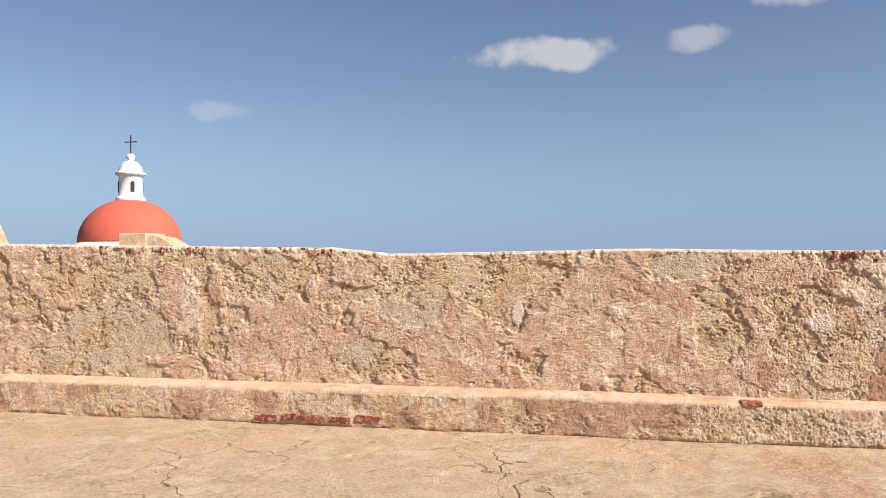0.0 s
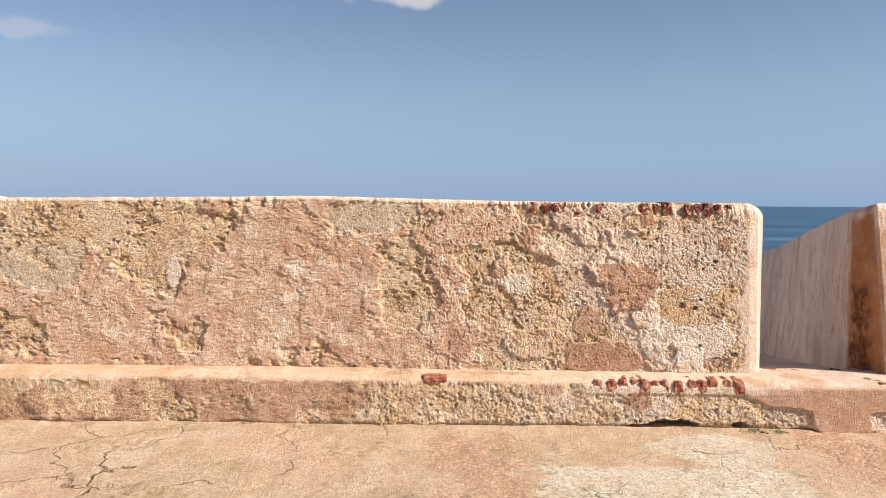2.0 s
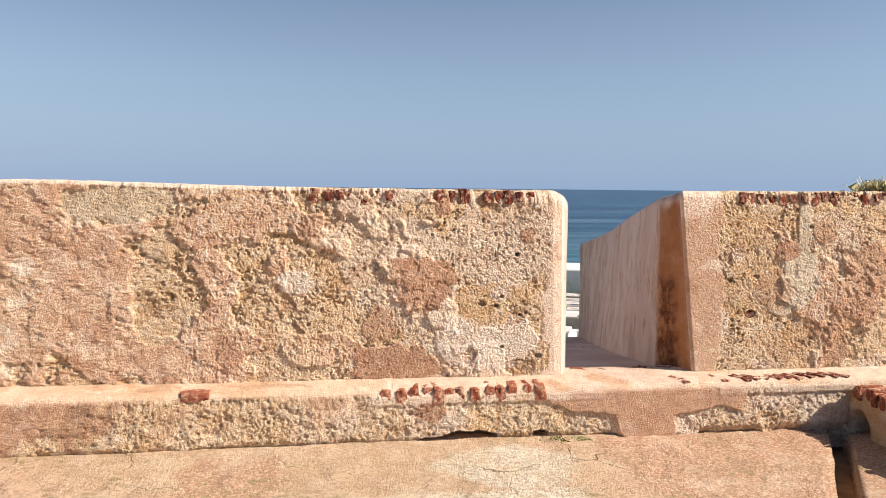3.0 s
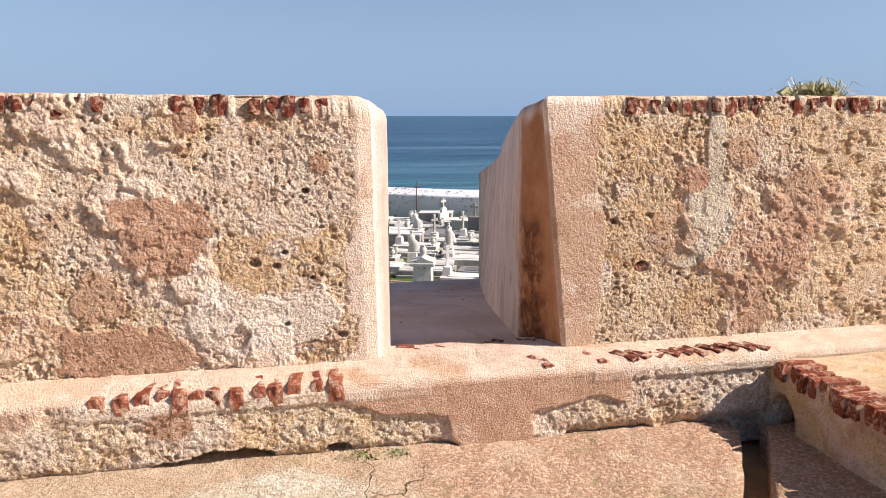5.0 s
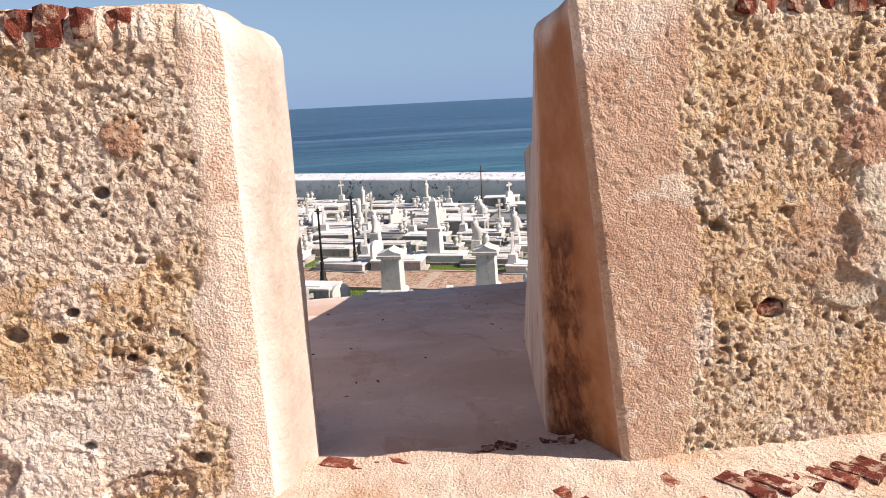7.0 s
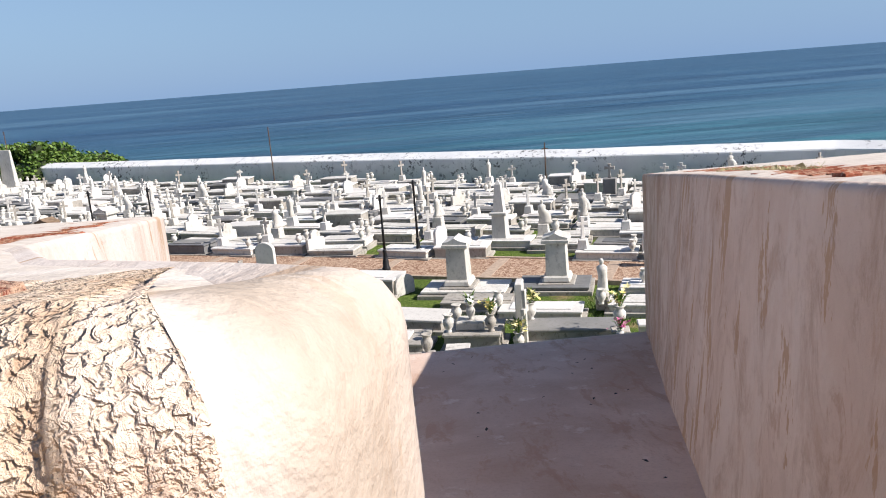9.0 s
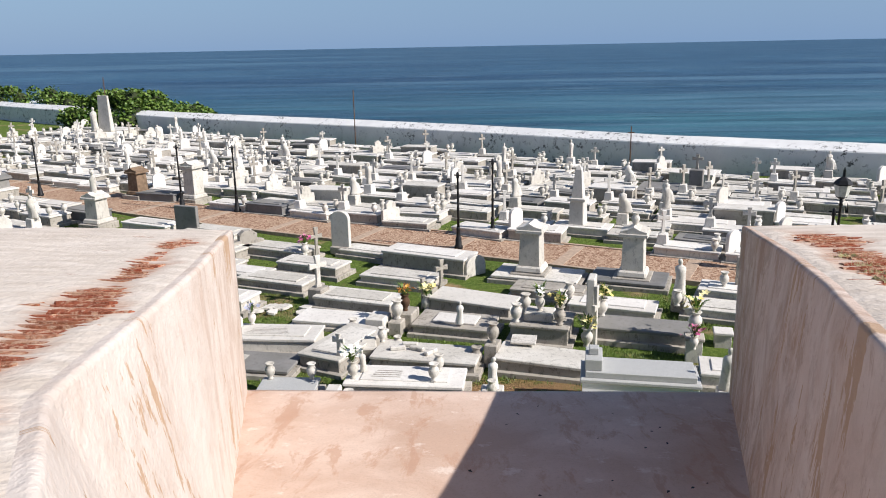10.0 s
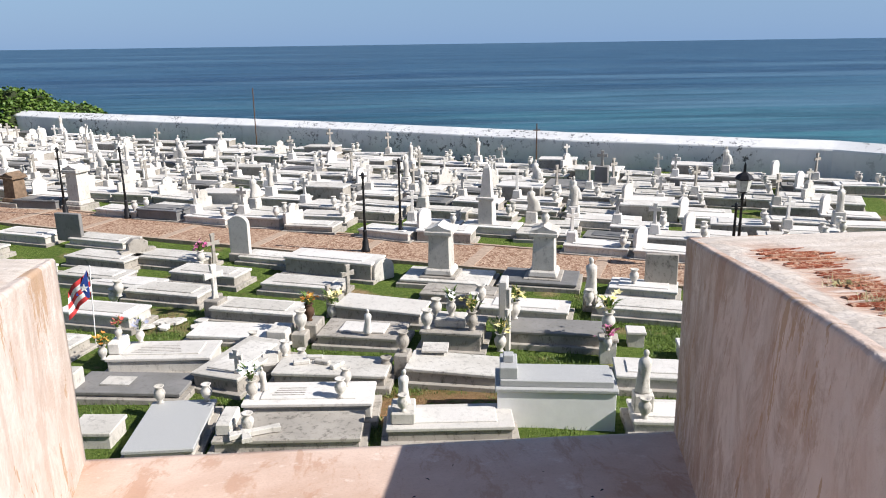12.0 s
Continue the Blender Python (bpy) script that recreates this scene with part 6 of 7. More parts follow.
# ---- graves past the walk ----
def far_proto(kind, k):
    names = {"ledger": "low weathered white ledger grave", "cross": "white grave with a stone cross", "stone": "white grave with a carved headstone", "figure": "white grave with a robed figure",
             "urns": "white grave with two stone urns", "box": "tall white box tomb", "dark": "dark slate ledger grave", "obelisk": "white obelisk on a stepped base", "double": "double white grave with a stepped head"}
    # Mostly grey bodies, coloured darker for the shaded, mouldy sides.
    m = (M_GREY, M_WHITE, M_GREY, M_GREY)[k % 4]
    t = (M_WHITE, M_CLEAN)[k % 2]
    L, W, H = 2.2 + 0.12 * (k % 3), 1.0 + 0.1 * (k % 2), 0.36 + 0.07 * (k % 4)
    if kind == "box":
        H = 0.85
    if kind == "dark":
        m, t = M_DARK, M_DARK
    if kind == "double":
        W = 1.9
    r = tomb("grave", names[kind], L, W, H, m, t, True, kind != "box", group="graves past the walk")
    if kind == "cross":
        part("cross_base", box(0.0, 0.42, W / 2 - 0.24, W / 2 + 0.24, H, H + 0.4, 0.03, 0.04), t, r)
        part("cross", shift(cross_mesh(0.8 + 0.1 * (k % 3), 0.48, 0.12), 0.2, W / 2, H + 0.4, 25 * (k % 3)), (M_WHITE, M_CLEAN, M_GREY)[k % 3], r, smooth=False)
    if kind in ("stone", "double"):
        part("headstone", shift((headstone_mesh(0.7, 0.8, 0.16) if k % 2 else stepped_stone_mesh(0.9, 0.85, 0.2)), 0.15, W / 2, H - 0.02, 60), t, r)
        if kind == "double":
            part("cross", shift(cross_mesh(0.6, 0.4, 0.1), 0.15, W / 2, H + 0.78, 40), M_WHITE, r)
    if kind == "figure":
        part("pedestal", box(0.0, 0.5, W / 2 - 0.25, W / 2 + 0.25, H, H + 0.5, 0.03, 0.03), t, r)
        part("statue", shift(statue_mesh(1.1, k) if k % 2 else seated_statue_mesh(1.15), 0.25, W / 2, H + 0.5, 30 * k), M_WHITE, r, "weathered white robed figure", True)
    if kind in ("urns", "cross"):
        for yy in (0.15, W - 0.15):
            part("urn", shift(urn_mesh(1.15), L - 0.18, yy, H + 0.005), M_WHITE, r, smooth=True)
    if kind == "obelisk":
        part("die", box(0.6, 1.25, W / 2 - 0.33, W / 2 + 0.33, H, H + 1.05, 0.03, 0.03), t, r)
        part("cornice", box(0.54, 1.31, W / 2 - 0.39, W / 2 + 0.39, H + 1.05, H + 1.17, 0.02), t, r)
        part("obelisk", shift(obelisk_mesh(0.48, 1.35), 0.92, W / 2, H + 1.17), t, r)
    return r


PROTO = {}
U = Vector((-0.913, 0.408, 0))
V = Vector((0.408, 0.913, 0))
KINDS = ["ledger"] * 9 + ["cross"] * 11 + ["stone"] * 4 + ["figure"] * 3 + ["urns"] * 8 + ["box"] * 2 + ["dark"] * 4 + ["double"] * 3
RESERVED = [(4.4, 31.9, 1.6), (1.9, 35.0, 1.3), (-5.5, 38.3, 1.3), (8.2, 32.6, 1.3), (-18.9, 40.4, 1.3), (-15.3, 38.6, 1.2), (10.6, 41.5, 1.5), (16.2, 34.4, 1.0)]


def far_graves():
    base = Vector((8.4, 24.5, 0))
    wx, wy = [p[0] for p in SEAWALL], [p[1] for p in SEAWALL]
    for row in range(28):
        v = 3.25 + row * 1.5 + rng.uniform(-0.1, 0.1)
        lane = rng.uniform(0, 2)
        u = -16.0 + lane
        while u < 62:
            u += rng.uniform(2.45, 2.85) + (0.8 if rng.random() < 0.08 else 0)
            p = base + U * u + V * v
            p.y += float(path_near_y(p.x)) - (24.5 + (8.4 - p.x) * 0.447)
            if p.y > np.interp(p.x, wx, wy) - 1.6 or p.y < 20:
                continue
            if abs(p.x) > 4 + 0.72 * p.y or p.x > 2 + 0.62 * p.y:
                continue
            if any((p.x - 1.0 - a) ** 2 + (p.y - b) ** 2 < c * c for a, b, c in RESERVED):
                continue
            if rng.random() < 0.06:
                continue
            kind = rng.choice(KINDS)
            k = rng.randrange(4)
            m = pose(p.x - 2.2, p.y + 0.4, CEM, rng.uniform(-1.2, 1.2), rng.uniform(-1.2, 1.2), -22 + rng.gauss(0, 3))
            if (kind, k) not in PROTO:
                PROTO[kind, k] = far_proto(kind, k)
                PROTO[kind, k].matrix_world = m
            elif p.y > 47.5 - 0.33 * p.x:
                DISTANT.append((PROTO[kind, k], m))
            else:
                copy_thing(PROTO[kind, k], m)


def join_distant():
    """The graves furthest off, too many and too small to pick apart, as one object."""
    verts, faces, index, mats = [], [], [], []
    for root, m in DISTANT:
        for ob in root.children:
            t = m @ ob.matrix_basis
            base = len(verts)
            mat = ob.data.materials[0]
            if mat not in mats:
                mats.append(mat)
            verts += [t @ v.co for v in ob.data.vertices]
            for f in ob.data.polygons:
                faces.append([base + i for i in f.vertices])
                index.append(mats.index(mat))
    me = bpy.data.meshes.new("distant_graves")
    me.from_pydata(verts, [], faces)
    for mat in mats:
        me.materials.append(mat)
    me.polygons.foreach_set("material_index", index)
    tagged(new("distant_graves", me), "crowded far rows of weathered white graves", "graves", kind="stuff")


DISTANT = []
far_graves()
join_distant()


def near_rows():
    """Rows on the fort's side of the walk, further west."""
    for row in range(4):
        u = 23.0 + rng.uniform(0, 1.5)
        while u < 50:
            u += rng.uniform(2.5, 3.1)
            p = Vector((8.4, 24.5, 0)) + U * u - V * (1.75 + 1.6 * row)
            p.y += float(path_near_y(p.x)) - (24.5 + (8.4 - p.x) * 0.447)
            if p.x > -15.5 - row * 0.4 or abs(p.x + 17.7) + abs(p.y - 33.6) < 1.6 or abs(p.x + 16.4) + abs(p.y - 33.2) < 2.4:
                continue
            kind, k = rng.choice(KINDS), rng.randrange(4)
            m = pose(p.x - 2.2, p.y + 0.4, CEM, 0, 0, -24 + rng.gauss(0, 3))
            if (kind, k) in PROTO:
                copy_thing(PROTO[kind, k], m)


near_rows()
g = put(far_proto("obelisk", 1), 3.1, 31.9, -22)
g = put(far_proto("figure", 1), 7.6, 32.4, -22)
g = put(far_proto("figure", 2), 1.2, 35.0, -22)
g = put(far_proto("figure", 3), -6.2, 38.3, -22)
put(pedestal_monument("brown-stained stone pedestal among graves", 1.3, False, M_BROWNSTONE), -18.9, 40.6, -24)
put(pedestal_monument("white stone pedestal with a cap", 1.9, False), -15.3, 39.4, -24)
for x, y, h in ((-17.7, 33.6, 1.25), (-26.3, 39.9, 1.1)):
    r = put(pedestal_monument("pedestal with a small robed figure beside the walk", h, False, (M_WHITE, M_DARK)[h < 1.2]), x, y, -20)
    part("statue", shift(statue_mesh(1.1, 3), 0, 0, 0.52 + h * 0.8 + 0.05), M_WHITE, r, "small white robed figure", True)
g = put(tomb("grave", "wide dark slate grave with a black cross stone", 3.2, 2.6, 0.5, M_DARK, M_DARK), 8.0, 39.5, -22)
part("head_block", box(2.4, 3.1, 2.0, 2.6, 0.5, 1.35, 0.03), M_DARK, g)
part("cross", shift(cross_mesh(0.8, 0.55, 0.13), 2.75, 2.3, 1.35), M_GREY, g)


def tall_monument():
    root = thing("tall_monument", None, None, "tall tapered white monument with a figure", "monument")
    part("base", box(-1.3, 1.3, -1.1, 1.1, -0.2, 0.9, 0.05, 0.15), M_WHITE, root)
    part("slab", box(-0.5, 1.0, -0.25, 0.25, 0.9, 4.1, 0.04, 0.16), M_WHITE, root)
    part("statue", shift(statue_mesh(2.2, 2), -0.7, -0.4, 0.9), M_WHITE, root, "white robed figure", True)
    put(root, -34.2, 68.0, -20)


tall_monument()


# ---- lamps and poles ----
def lamp_post(x, y, h, lantern):
    root = thing("lamp_post", None, None, "black iron lamp post" + (" with a glazed lantern" if lantern else " beside the gravel walk"), "lamp post", "lamp posts")
    part("base", lathe([(0.17, -0.05), (0.17, 0.12), (0.13, 0.18), (0.12, 0.42), (0.085, 0.5), (0.075, 0.78), (0.09, 0.82), (0.055, 0.9)], 14), M_IRON, root, smooth=True)
    part("pole", lathe([(0.055, 0.9), (0.048, 1.6), (0.06, 1.64), (0.045, 1.7), (0.04, h - 0.25), (0.07, h - 0.22), (0.05, h - 0.15), (0.06, h - 0.05), (0.02, h)], 12), M_IRON, root, smooth=True)
    if lantern:
        head = part("lantern", lathe([(0.10, h), (0.17, h + 0.05), (0.26, h + 0.48), (0.30, h + 0.50), (0.22, h + 0.62), (0.10, h + 0.70), (0.05, h + 0.74), (0.04, h + 0.95), (0.01, h + 1.05)], 6), M_IRON, root)
        part("glass", lathe([(0.185, h + 0.07), (0.265, h + 0.45)], 6), M_GLASS, head, "pale lantern glass")
    else:
        part("arm", box(-0.16, 0.16, -0.02, 0.02, h - 0.16, h - 0.11, 0.01), M_IRON, root)
    root.matrix_world = pose(x, y, CEM + 0.06, 0, 0, -22)


for x, y, h, l in ((-0.87, 29.45, 3.1, False), (0.51, 31.2, 3.35, False), (-12.15, 36.7, 3.35, False), (-15.3, 37.6, 3.3, False), (-25.0, 41.4, 3.3, False), (12.0, 25.5, 2.72, True), (11.72, 25.3, 2.45, False)):
    lamp_post(x, y, h, l)


def thin_pole(x, y, h, top_cross):
    root = thing("thin_pole", None, None, "thin rusty pole near the sea wall", "pole", "thin poles")
    part("shaft", lathe([(0.05, -0.1), (0.045, 0.3), (0.035, h)], 10), M_RUST, root, smooth=True)
    if top_cross:
        part("crossbar", box(-0.22, 0.22, -0.02, 0.02, h - 0.45, h - 0.38, 0.008), M_RUST, root)
    put(root, x, y, 0)


thin_pole(-10.2, 61.4, 4.6, False)
thin_pole(-35.0, 70.5, 5.6, False)
thin_pole(9.6, 49.6, 2.7, True)


# ---- sea-grape thicket beyond the wall ----
def thicket(x, y, z, rx, ry, rz, n, seed, label):
    g2 = random.Random(seed)
    clumps = []
    for i in range(64):
        a, r = g2.uniform(0, 6.283), math.sqrt(g2.random())
        clumps.append((math.cos(a) * r * rx, math.sin(a) * r * ry, max(0.1, (1 - r * r) * rz * g2.uniform(0.75, 0.95)), g2.uniform(0.7, 1.2)))
    verts, faces = [], []
    for i in range(n):
        cx, cy, cz, cr = clumps[g2.randrange(len(clumps))]
        d = Vector((g2.gauss(0, 1), g2.gauss(0, 1), g2.gauss(0.25, 0.8))).normalized()
        c = Vector((cx, cy, cz)) + d * cr * g2.uniform(0.75, 1.08)
        m = Matrix.Translation(c) @ Euler((g2.uniform(-1, 1), g2.uniform(-1, 1), g2.uniform(0, 6.28))).to_matrix().to_4x4()
        s = g2.uniform(0.10, 0.19)
        b = len(verts)
        for k in range(6):
            t = k * math.pi / 3
            verts.append(m @ Vector((s * math.cos(t), s * math.sin(t), 0.25 * s * abs(math.sin(t)))))
        faces.append(tuple(range(b, b + 6)))
    me = bpy.data.meshes.new("crown")
    me.from_pydata(verts, [], faces)
    root = thing("sea_grape_bush", None, None, label, "bush", "thickets past the wall")
    tagged(part("crown", me, M_LEAF, root), kind="stuff")
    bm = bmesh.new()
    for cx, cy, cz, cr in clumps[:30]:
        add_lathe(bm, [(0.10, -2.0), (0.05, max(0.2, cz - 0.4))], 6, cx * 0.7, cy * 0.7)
        # Dark ball in each clump: the crown's inner shade as colour.
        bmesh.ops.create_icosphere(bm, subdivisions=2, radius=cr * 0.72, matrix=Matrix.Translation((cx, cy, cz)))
    tagged(part("inner_growth", bm, mat_shade_core, root), kind="stuff")
    root.matrix_world = pose(x, y, z)


# Near-black green for the stems and the shade inside the crowns.
mat_shade_core = mat_plain("shade_core_and_stems", (0.03, 0.04, 0.015), 0.9)
thicket(-37.3, 79.0, CEM + 0.6, 7.0, 3.2, 3.2, 9000, 5, "dense glossy sea-grape bush spilling over the wall")
thicket(-32.2, 78.0, CEM + 0.6, 5.0, 2.2, 1.6, 4000, 8, "low sea-grape bush along the sea wall")
thicket(-60.0, 97.0, CEM + 0.5, 10.0, 4.0, 3.0, 5000, 6, "green sea-grape bank past the wall")


def surf():
    xs = np.linspace(-142, -118, 60)
    u = np.linspace(0, 1, 8)
    x, t = np.meshgrid(xs, u)
    y = 229 + t * 14 + 1.5 * np.sin(x * 0.6)
    thing("surf_foam", grid_mesh("surf_foam", np.stack((x, y, np.full_like(x, SEA + 0.12)), -1)), M_FOAM, "white band of surf on the shore", "surf", kind="structure")


surf()


# ---- bricks set in the ledge and the wall's crest ----
def brick_mesh(name, w, d, h, seed, mat=None):
    """A worn brick: rounded, chipped and uneven."""
    g3 = random.Random(seed)
    bm = bmesh.new()
    bmesh.ops.create_cube(bm, size=1.0)
    bmesh.ops.subdivide_edges(bm, edges=bm.edges[:], cuts=1, use_grid_fill=True)
    for v in bm.verts:
        out = sum(abs(c) > 0.4 for c in v.co)
        k = (1.0, 1.0, 0.97, 0.92)[out] * g3.uniform(0.94, 1.03)
        v.co = Vector((v.co.x * w * k, v.co.y * d * k, v.co.z * h * k)) + Vector((g3.uniform(-1, 1) * w, g3.uniform(-1, 1) * d * 0.4, g3.uniform(-1, 1) * h)) * 0.05
    me = mesh_of(bm, name)
    me.materials.append(mat or M_BRICK)
    return me


LEDGE_BRICKS = [brick_mesh("brick", 0.050 + 0.006 * (k % 3), 0.15 + 0.012 * (k % 3), 0.085, k) for k in range(5)]
SLANT_BRICKS = [brick_mesh("brick", 0.046 + 0.005 * (k % 3), 0.115 + 0.012 * (k % 3), 0.085, 20 + k, M_BRICK_DARK) for k in range(5)]
CREST_BRICKS = [brick_mesh("brick", 0.045 + 0.005 * (k % 3), 0.20, 0.062 + 0.012 * (k % 3), 40 + k, M_BRICK_DARK) for k in range(5)]
DARK_BITS = [brick_mesh("brick", 0.040 + 0.006 * k, 0.06 + 0.012 * k, 0.035, 130 + k, M_BRICK_DARK) for k in range(4)]
LONG_BRICK = brick_mesh("brick", 0.21, 0.11, 0.06, 77)
SHORT_BRICK = brick_mesh("brick", 0.155, 0.10, 0.046, 78)


def brick(me, parent, x, y, z, rz=0.0, ry=0.0, rx=0.0):
    ob = new("brick", me)
    ob.parent = parent
    ob.matrix_world = pose(x, y, z, rx, ry, rz)
    return ob


gb = random.Random(21)
# ends along the ledge, west of the sill
x = -1.06
while x < -0.16:
    brick(LEDGE_BRICKS[gb.randrange(5)], ledge_ob, x, -0.180 + gb.uniform(-0.008, 0.005), SILL - 0.024 + gb.uniform(-0.007, 0.003), gb.uniform(-9, 9), gb.uniform(-6, 6))
    x += gb.choice((0.062, 0.066, 0.072, 0.078, 0.085))
# slanting bricks east of the sill
x = 1.08
while x < 1.80:
    brick(SLANT_BRICKS[gb.randrange(5)], ledge_ob, x, -0.176 + gb.uniform(-0.008, 0.006), SILL - 0.023 + gb.uniform(-0.005, 0.003), 34 + gb.uniform(-5, 5), gb.uniform(-2, 2))
    x += gb.choice((0.064, 0.07, 0.078, 0.085))
for bx, by in ((0.70, -0.165), (0.95, -0.16)):
    brick(LEDGE_BRICKS[1], ledge_ob, bx, by, SILL - 0.029, 14)
# broken bricks where the sill meets the sloping floor, and bits left in the wall
for k in range(12):
    bx = 0.15 + 0.056 * k + gb.uniform(-0.012, 0.012)
    if gb.random() < 0.85:
        brick(DARK_BITS[gb.randrange(4)], ledge_ob, bx, 0.150 + gb.uniform(-0.020, 0.014), SILL - 0.003 + gb.uniform(-0.005, 0.004), gb.choice((84, 95, 62)) + gb.uniform(-10, 10), gb.uniform(-3, 3))
for bx, bz in ((1.24, 0.70), (1.08, 1.20), (1.46, 0.43), (1.12, 0.41)):
    brick(DARK_BITS[gb.randrange(4)], wall_right, bx, 0.036, bz, 90, gb.uniform(-8, 8))
brick(SHORT_BRICK, ledge_ob, -2.08, -0.203, SILL + 0.008)
for k in range(5):
    brick(LONG_BRICK, ledge_ob, -5.9 + 0.22 * k + gb.uniform(-0.03, 0.03), -0.212, 0.10 + gb.uniform(-0.02, 0.05), 0, gb.uniform(-6, 6))
# the return ledge's edge
y = -0.33
while y > -1.6:
    brick(LEDGE_BRICKS[gb.randrange(5)], return_ob, 1.832 + gb.uniform(-0.01, 0.015), y, 0.266 + gb.uniform(-0.008, 0.008), 90 + gb.uniform(-8, 8))
    y -= gb.choice((0.058, 0.064, 0.07))
# crest of both merlons
for x0, x1, chance in ((-1.45, -0.12, 0.95), (-5.9, -5.35, 0.9), (-8.4, -6.2, 0.35)):
    x = x0
    while x < x1:
        if gb.random() < chance:
            brick(CREST_BRICKS[gb.randrange(5)], wall_left, x, 0.094 + gb.uniform(-0.010, 0.012), float(crest(x)) - 0.044 + gb.uniform(-0.008, 0.004), gb.uniform(-5, 5), gb.uniform(-6, 6))
        x += gb.choice((0.062, 0.07, 0.078))
for x0, x1, chance in ((1.08, 1.42, 1.0), (1.50, 2.8, 0.95)):
    x = x0
    while x < x1:
        if gb.random() < chance:
            brick(CREST_BRICKS[gb.randrange(5)], wall_right, x, 0.093 + gb.uniform(-0.010, 0.012), float(crest(x)) - 0.044 + gb.uniform(-0.008, 0.004), gb.uniform(-5, 5), gb.uniform(-6, 6))
        x += gb.choice((0.062, 0.07, 0.078))


# worn brick courses on the merlon tops
TOP_BRICKS = [brick_mesh("brick", 0.18 + 0.045 * k, 0.034, 0.05, 90 + k, (M_BRICK_WORN, M_BRICK)[k % 2]) for k in range(4)]
for root, line, side in ((wall_left, LEFT_HIGH, -1), (wall_right, RIGHT_HIGH, 1)):
    y = 1.15
    while y < 4.62:
        e = float(along(line, y)) + side * (0.31 + gb.uniform(-0.05, 0.05) + 0.06 * math.sin(y * 2.1))
        for off in (0.0, side * 0.24):
            if off == 0.0 or gb.random() < 0.6:
                brick(TOP_BRICKS[gb.randrange(4)], root, e + off, y, float(top_z(e + off, y)) - 0.030 + gb.uniform(-0.005, 0.003), gb.uniform(-3, 3) + side * 2, 0.0, -math.degrees(math.atan(FALL)))
        y += gb.choice((0.052, 0.058, 0.064))


# ---- weeds ----
def weed(x, y, z, r, n, seed, mat, label, lie=0.5, blade=0.15):
    g4 = random.Random(seed)
    bm = bmesh.new()
    for i in range(n):
        a = g4.uniform(0, 6.283)
        l = blade * g4.uniform(0.5, 1.1)
        up = l * g4.uniform(0.15, 1.0) * (1 - lie) + 0.01
        out = Vector((math.cos(a), math.sin(a), 0)) * l
        side = Vector((-math.sin(a), math.cos(a), g4.uniform(-0.6, 0.6))) * min(0.004, blade * 0.018)
        o = Vector((g4.gauss(0, r * 0.35), g4.gauss(0, r * 0.25), 0))
        p1, p2 = o + out * 0.5 + Vector((0, 0, up)), o + out + Vector((0, 0, up * 0.7))
        v = [bm.verts.new(o - side), bm.verts.new(o + side), bm.verts.new(p1 + side), bm.verts.new(p2), bm.verts.new(p1 - side)]
        bm.faces.new(v)
    ob = thing("weed_tuft", mesh_of(bm, "weed_tuft"), mat, label, "weed", "weed tufts", kind="stuff")
    ob.matrix_world = pose(x, y, z)


weed(2.35, 0.35, float(crest(2.3)) - 0.05, 0.20, 420, 1, M_DRY, "dry grass tuft on the wall's crest", 0.1)
weed(1.6, 0.3, float(crest(1.6)) - 0.04, 0.06, 40, 2, M_DRY, "dry sprigs on the wall's crest", 0.1, 0.05)
for k, (x, y, r) in enumerate(((-5.0, -1.30, 0.16), (-2.05, -0.72, 0.18), (-1.95, -0.9, 0.14), (-4.1, -0.75, 0.12), (-3.0, -0.9, 0.14), (-0.35, -0.31, 0.08), (-0.1, -0.30, 0.10), (0.05, -0.31, 0.07), (-3.3, -1.6, 0.14), (-5.6, -0.9, 0.12), (-1.3, -1.3, 0.10))):
    weed(x, y, 0.045, r, (160, 140)[k == 6], 10 + k, (M_DRY, M_LEAF)[k == 6], "low weeds in a paving crack", 0.75, 0.035)
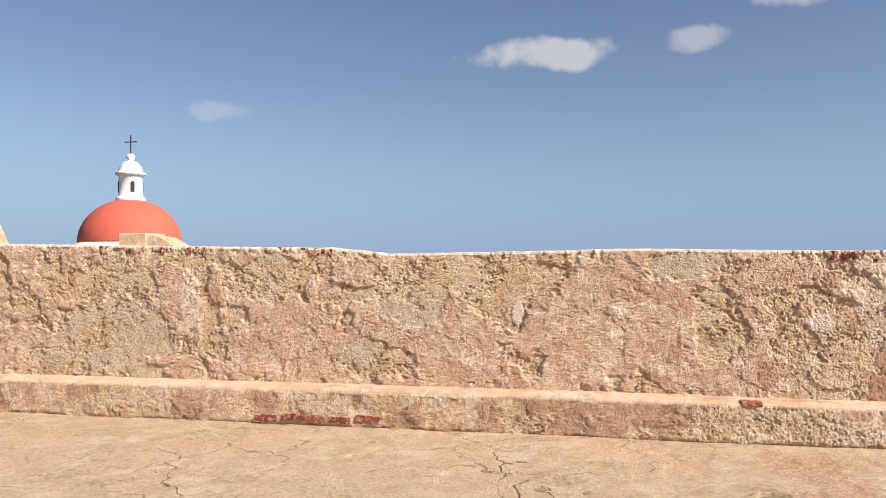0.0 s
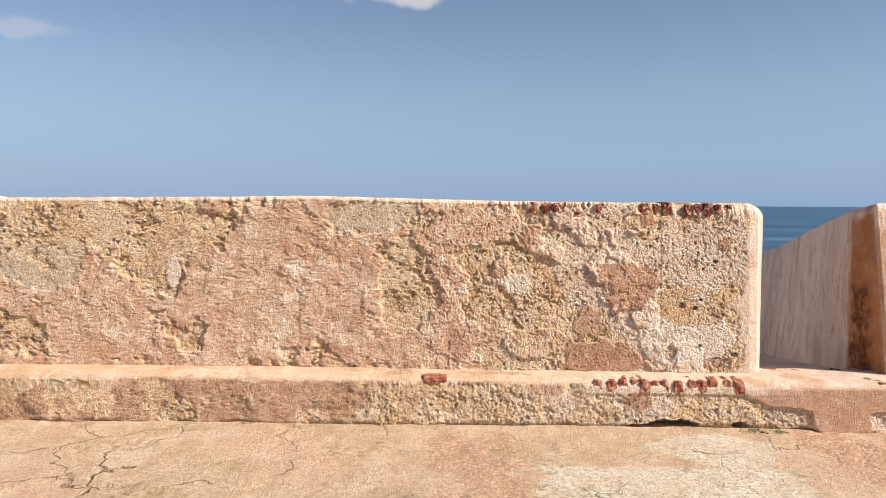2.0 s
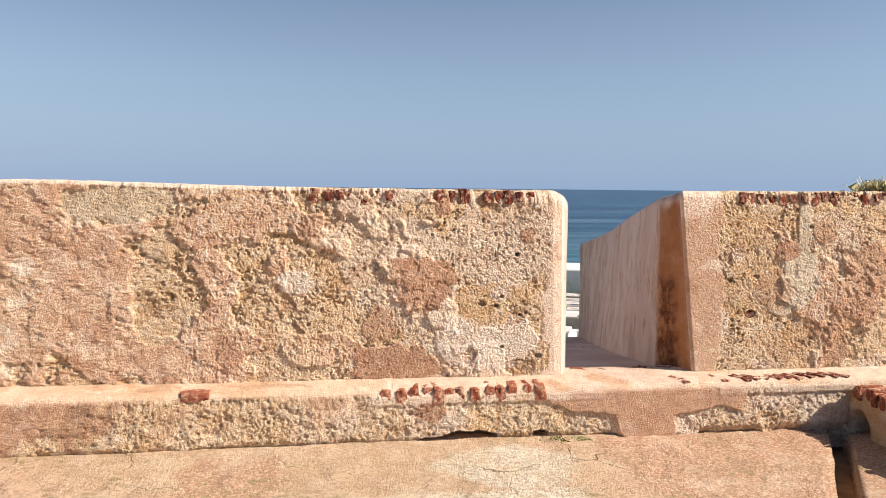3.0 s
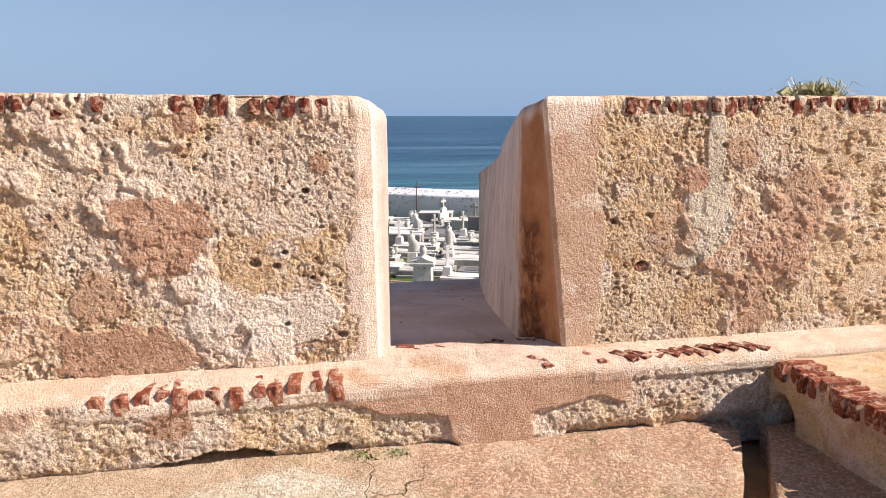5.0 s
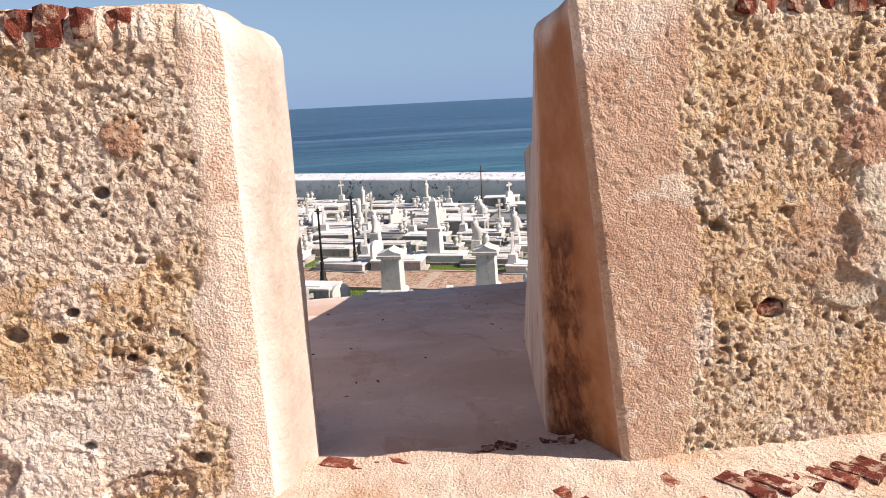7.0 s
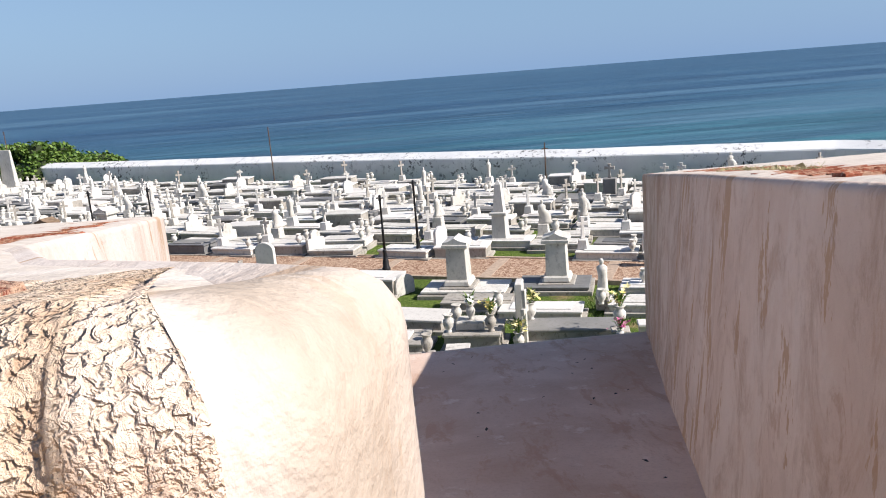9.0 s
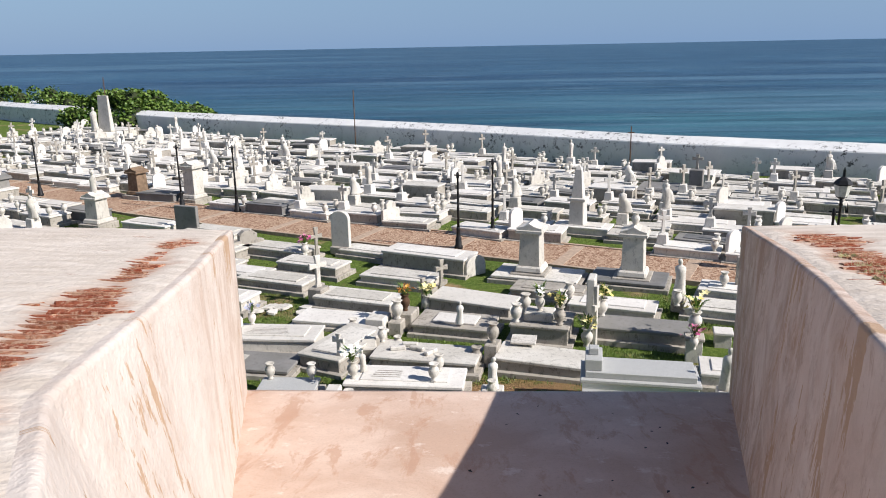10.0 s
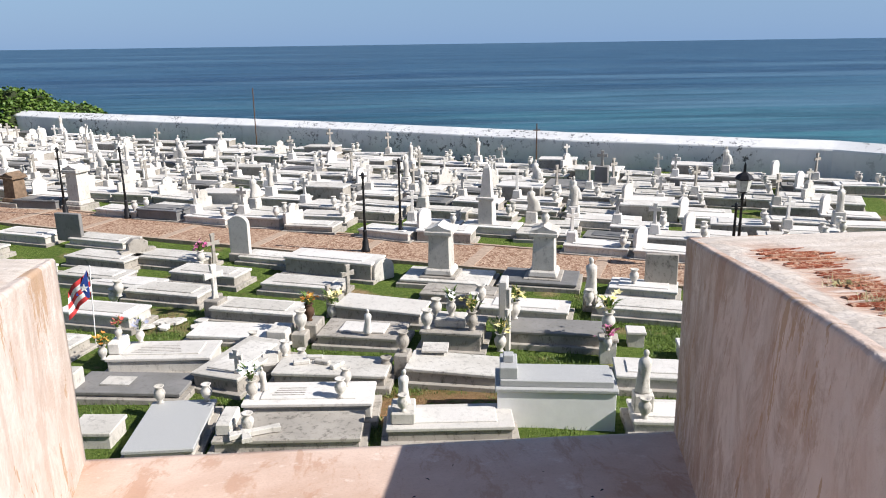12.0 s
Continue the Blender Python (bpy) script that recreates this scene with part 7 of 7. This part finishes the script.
for k, y in enumerate((2.9, 3.1, 3.3, 2.6, 2.2, 2.4, 3.6)):
    weed(float(along(RIGHT_HIGH, y)) + 0.28, y, float(top_z(1.6, y)) - 0.02, 0.10, 90, 60 + k, M_DRY, "short weeds on the worn brick top", 0.5, 0.05)


def leaf_litter():
    bm = bmesh.new()
    g5 = random.Random(4)
    for i in range(34):
        x0, y0 = g5.uniform(0.0, 1.3), g5.uniform(0.7, 4.9)
        if not along(LEFT_LOW, y0) + 0.1 < x0 < along(RIGHT_LOW, y0) - 0.1:
            continue
        s = g5.uniform(0.006, 0.015)
        z0 = 0.335 - 0.163 * (y0 - 0.15) + 0.010
        m = Matrix.Translation((x0, y0, z0)) @ Euler((g5.uniform(-0.3, 0.3), g5.uniform(-0.3, 0.3), g5.uniform(0, 6))).to_matrix().to_4x4()
        bm.faces.new([bm.verts.new(m @ Vector((s * a, s * b, 0.004 * abs(b)))) for a, b in ((-1, 0), (0, -0.6), (1.2, 0), (0, 0.6))])
    thing("leaf_litter", mesh_of(bm, "leaf_litter"), M_SHADE, "dark leaf crumbs scattered on the sill", "litter", kind="stuff")


leaf_litter()


# ---- grass between the nearest graves ----
def lawn_blades():
    ga = np.random.default_rng(3)
    n = 60000
    x, y = ga.uniform(-9, 9, n), ga.uniform(13.6, 24, n)
    keep = fbm(np.stack((x, y, 0 * x), -1), 0.9, 3, 77) > 0.42
    keep &= blob(x, y, 0.9, 16.5, 1.5, 0.6, 0 * x, 0.4) < 0.5
    x, y = x[keep], y[keep]
    n = len(x)
    a, l = ga.uniform(0, 6.283, n), ga.uniform(0.05, 0.13, n)
    z = np.full(n, CEM - 0.03)
    dx, dy = np.cos(a), np.sin(a)
    lean = ga.uniform(0.1, 0.8, n) * l
    low_a = np.stack((x - dy * 0.010, y + dx * 0.010, z), -1)
    low_b = np.stack((x + dy * 0.010, y - dx * 0.010, z), -1)
    tip = np.stack((x + dx * lean, y + dy * lean, z + l), -1)
    me = bpy.data.meshes.new("grass")
    me.from_pydata(np.stack((low_a, low_b, tip), 1).reshape(-1, 3).tolist(), [], np.arange(3 * n).reshape(-1, 3).tolist())
    thing("grass", me, M_GRASS, "short green grass between the graves", "grass", kind="stuff")


lawn_blades()
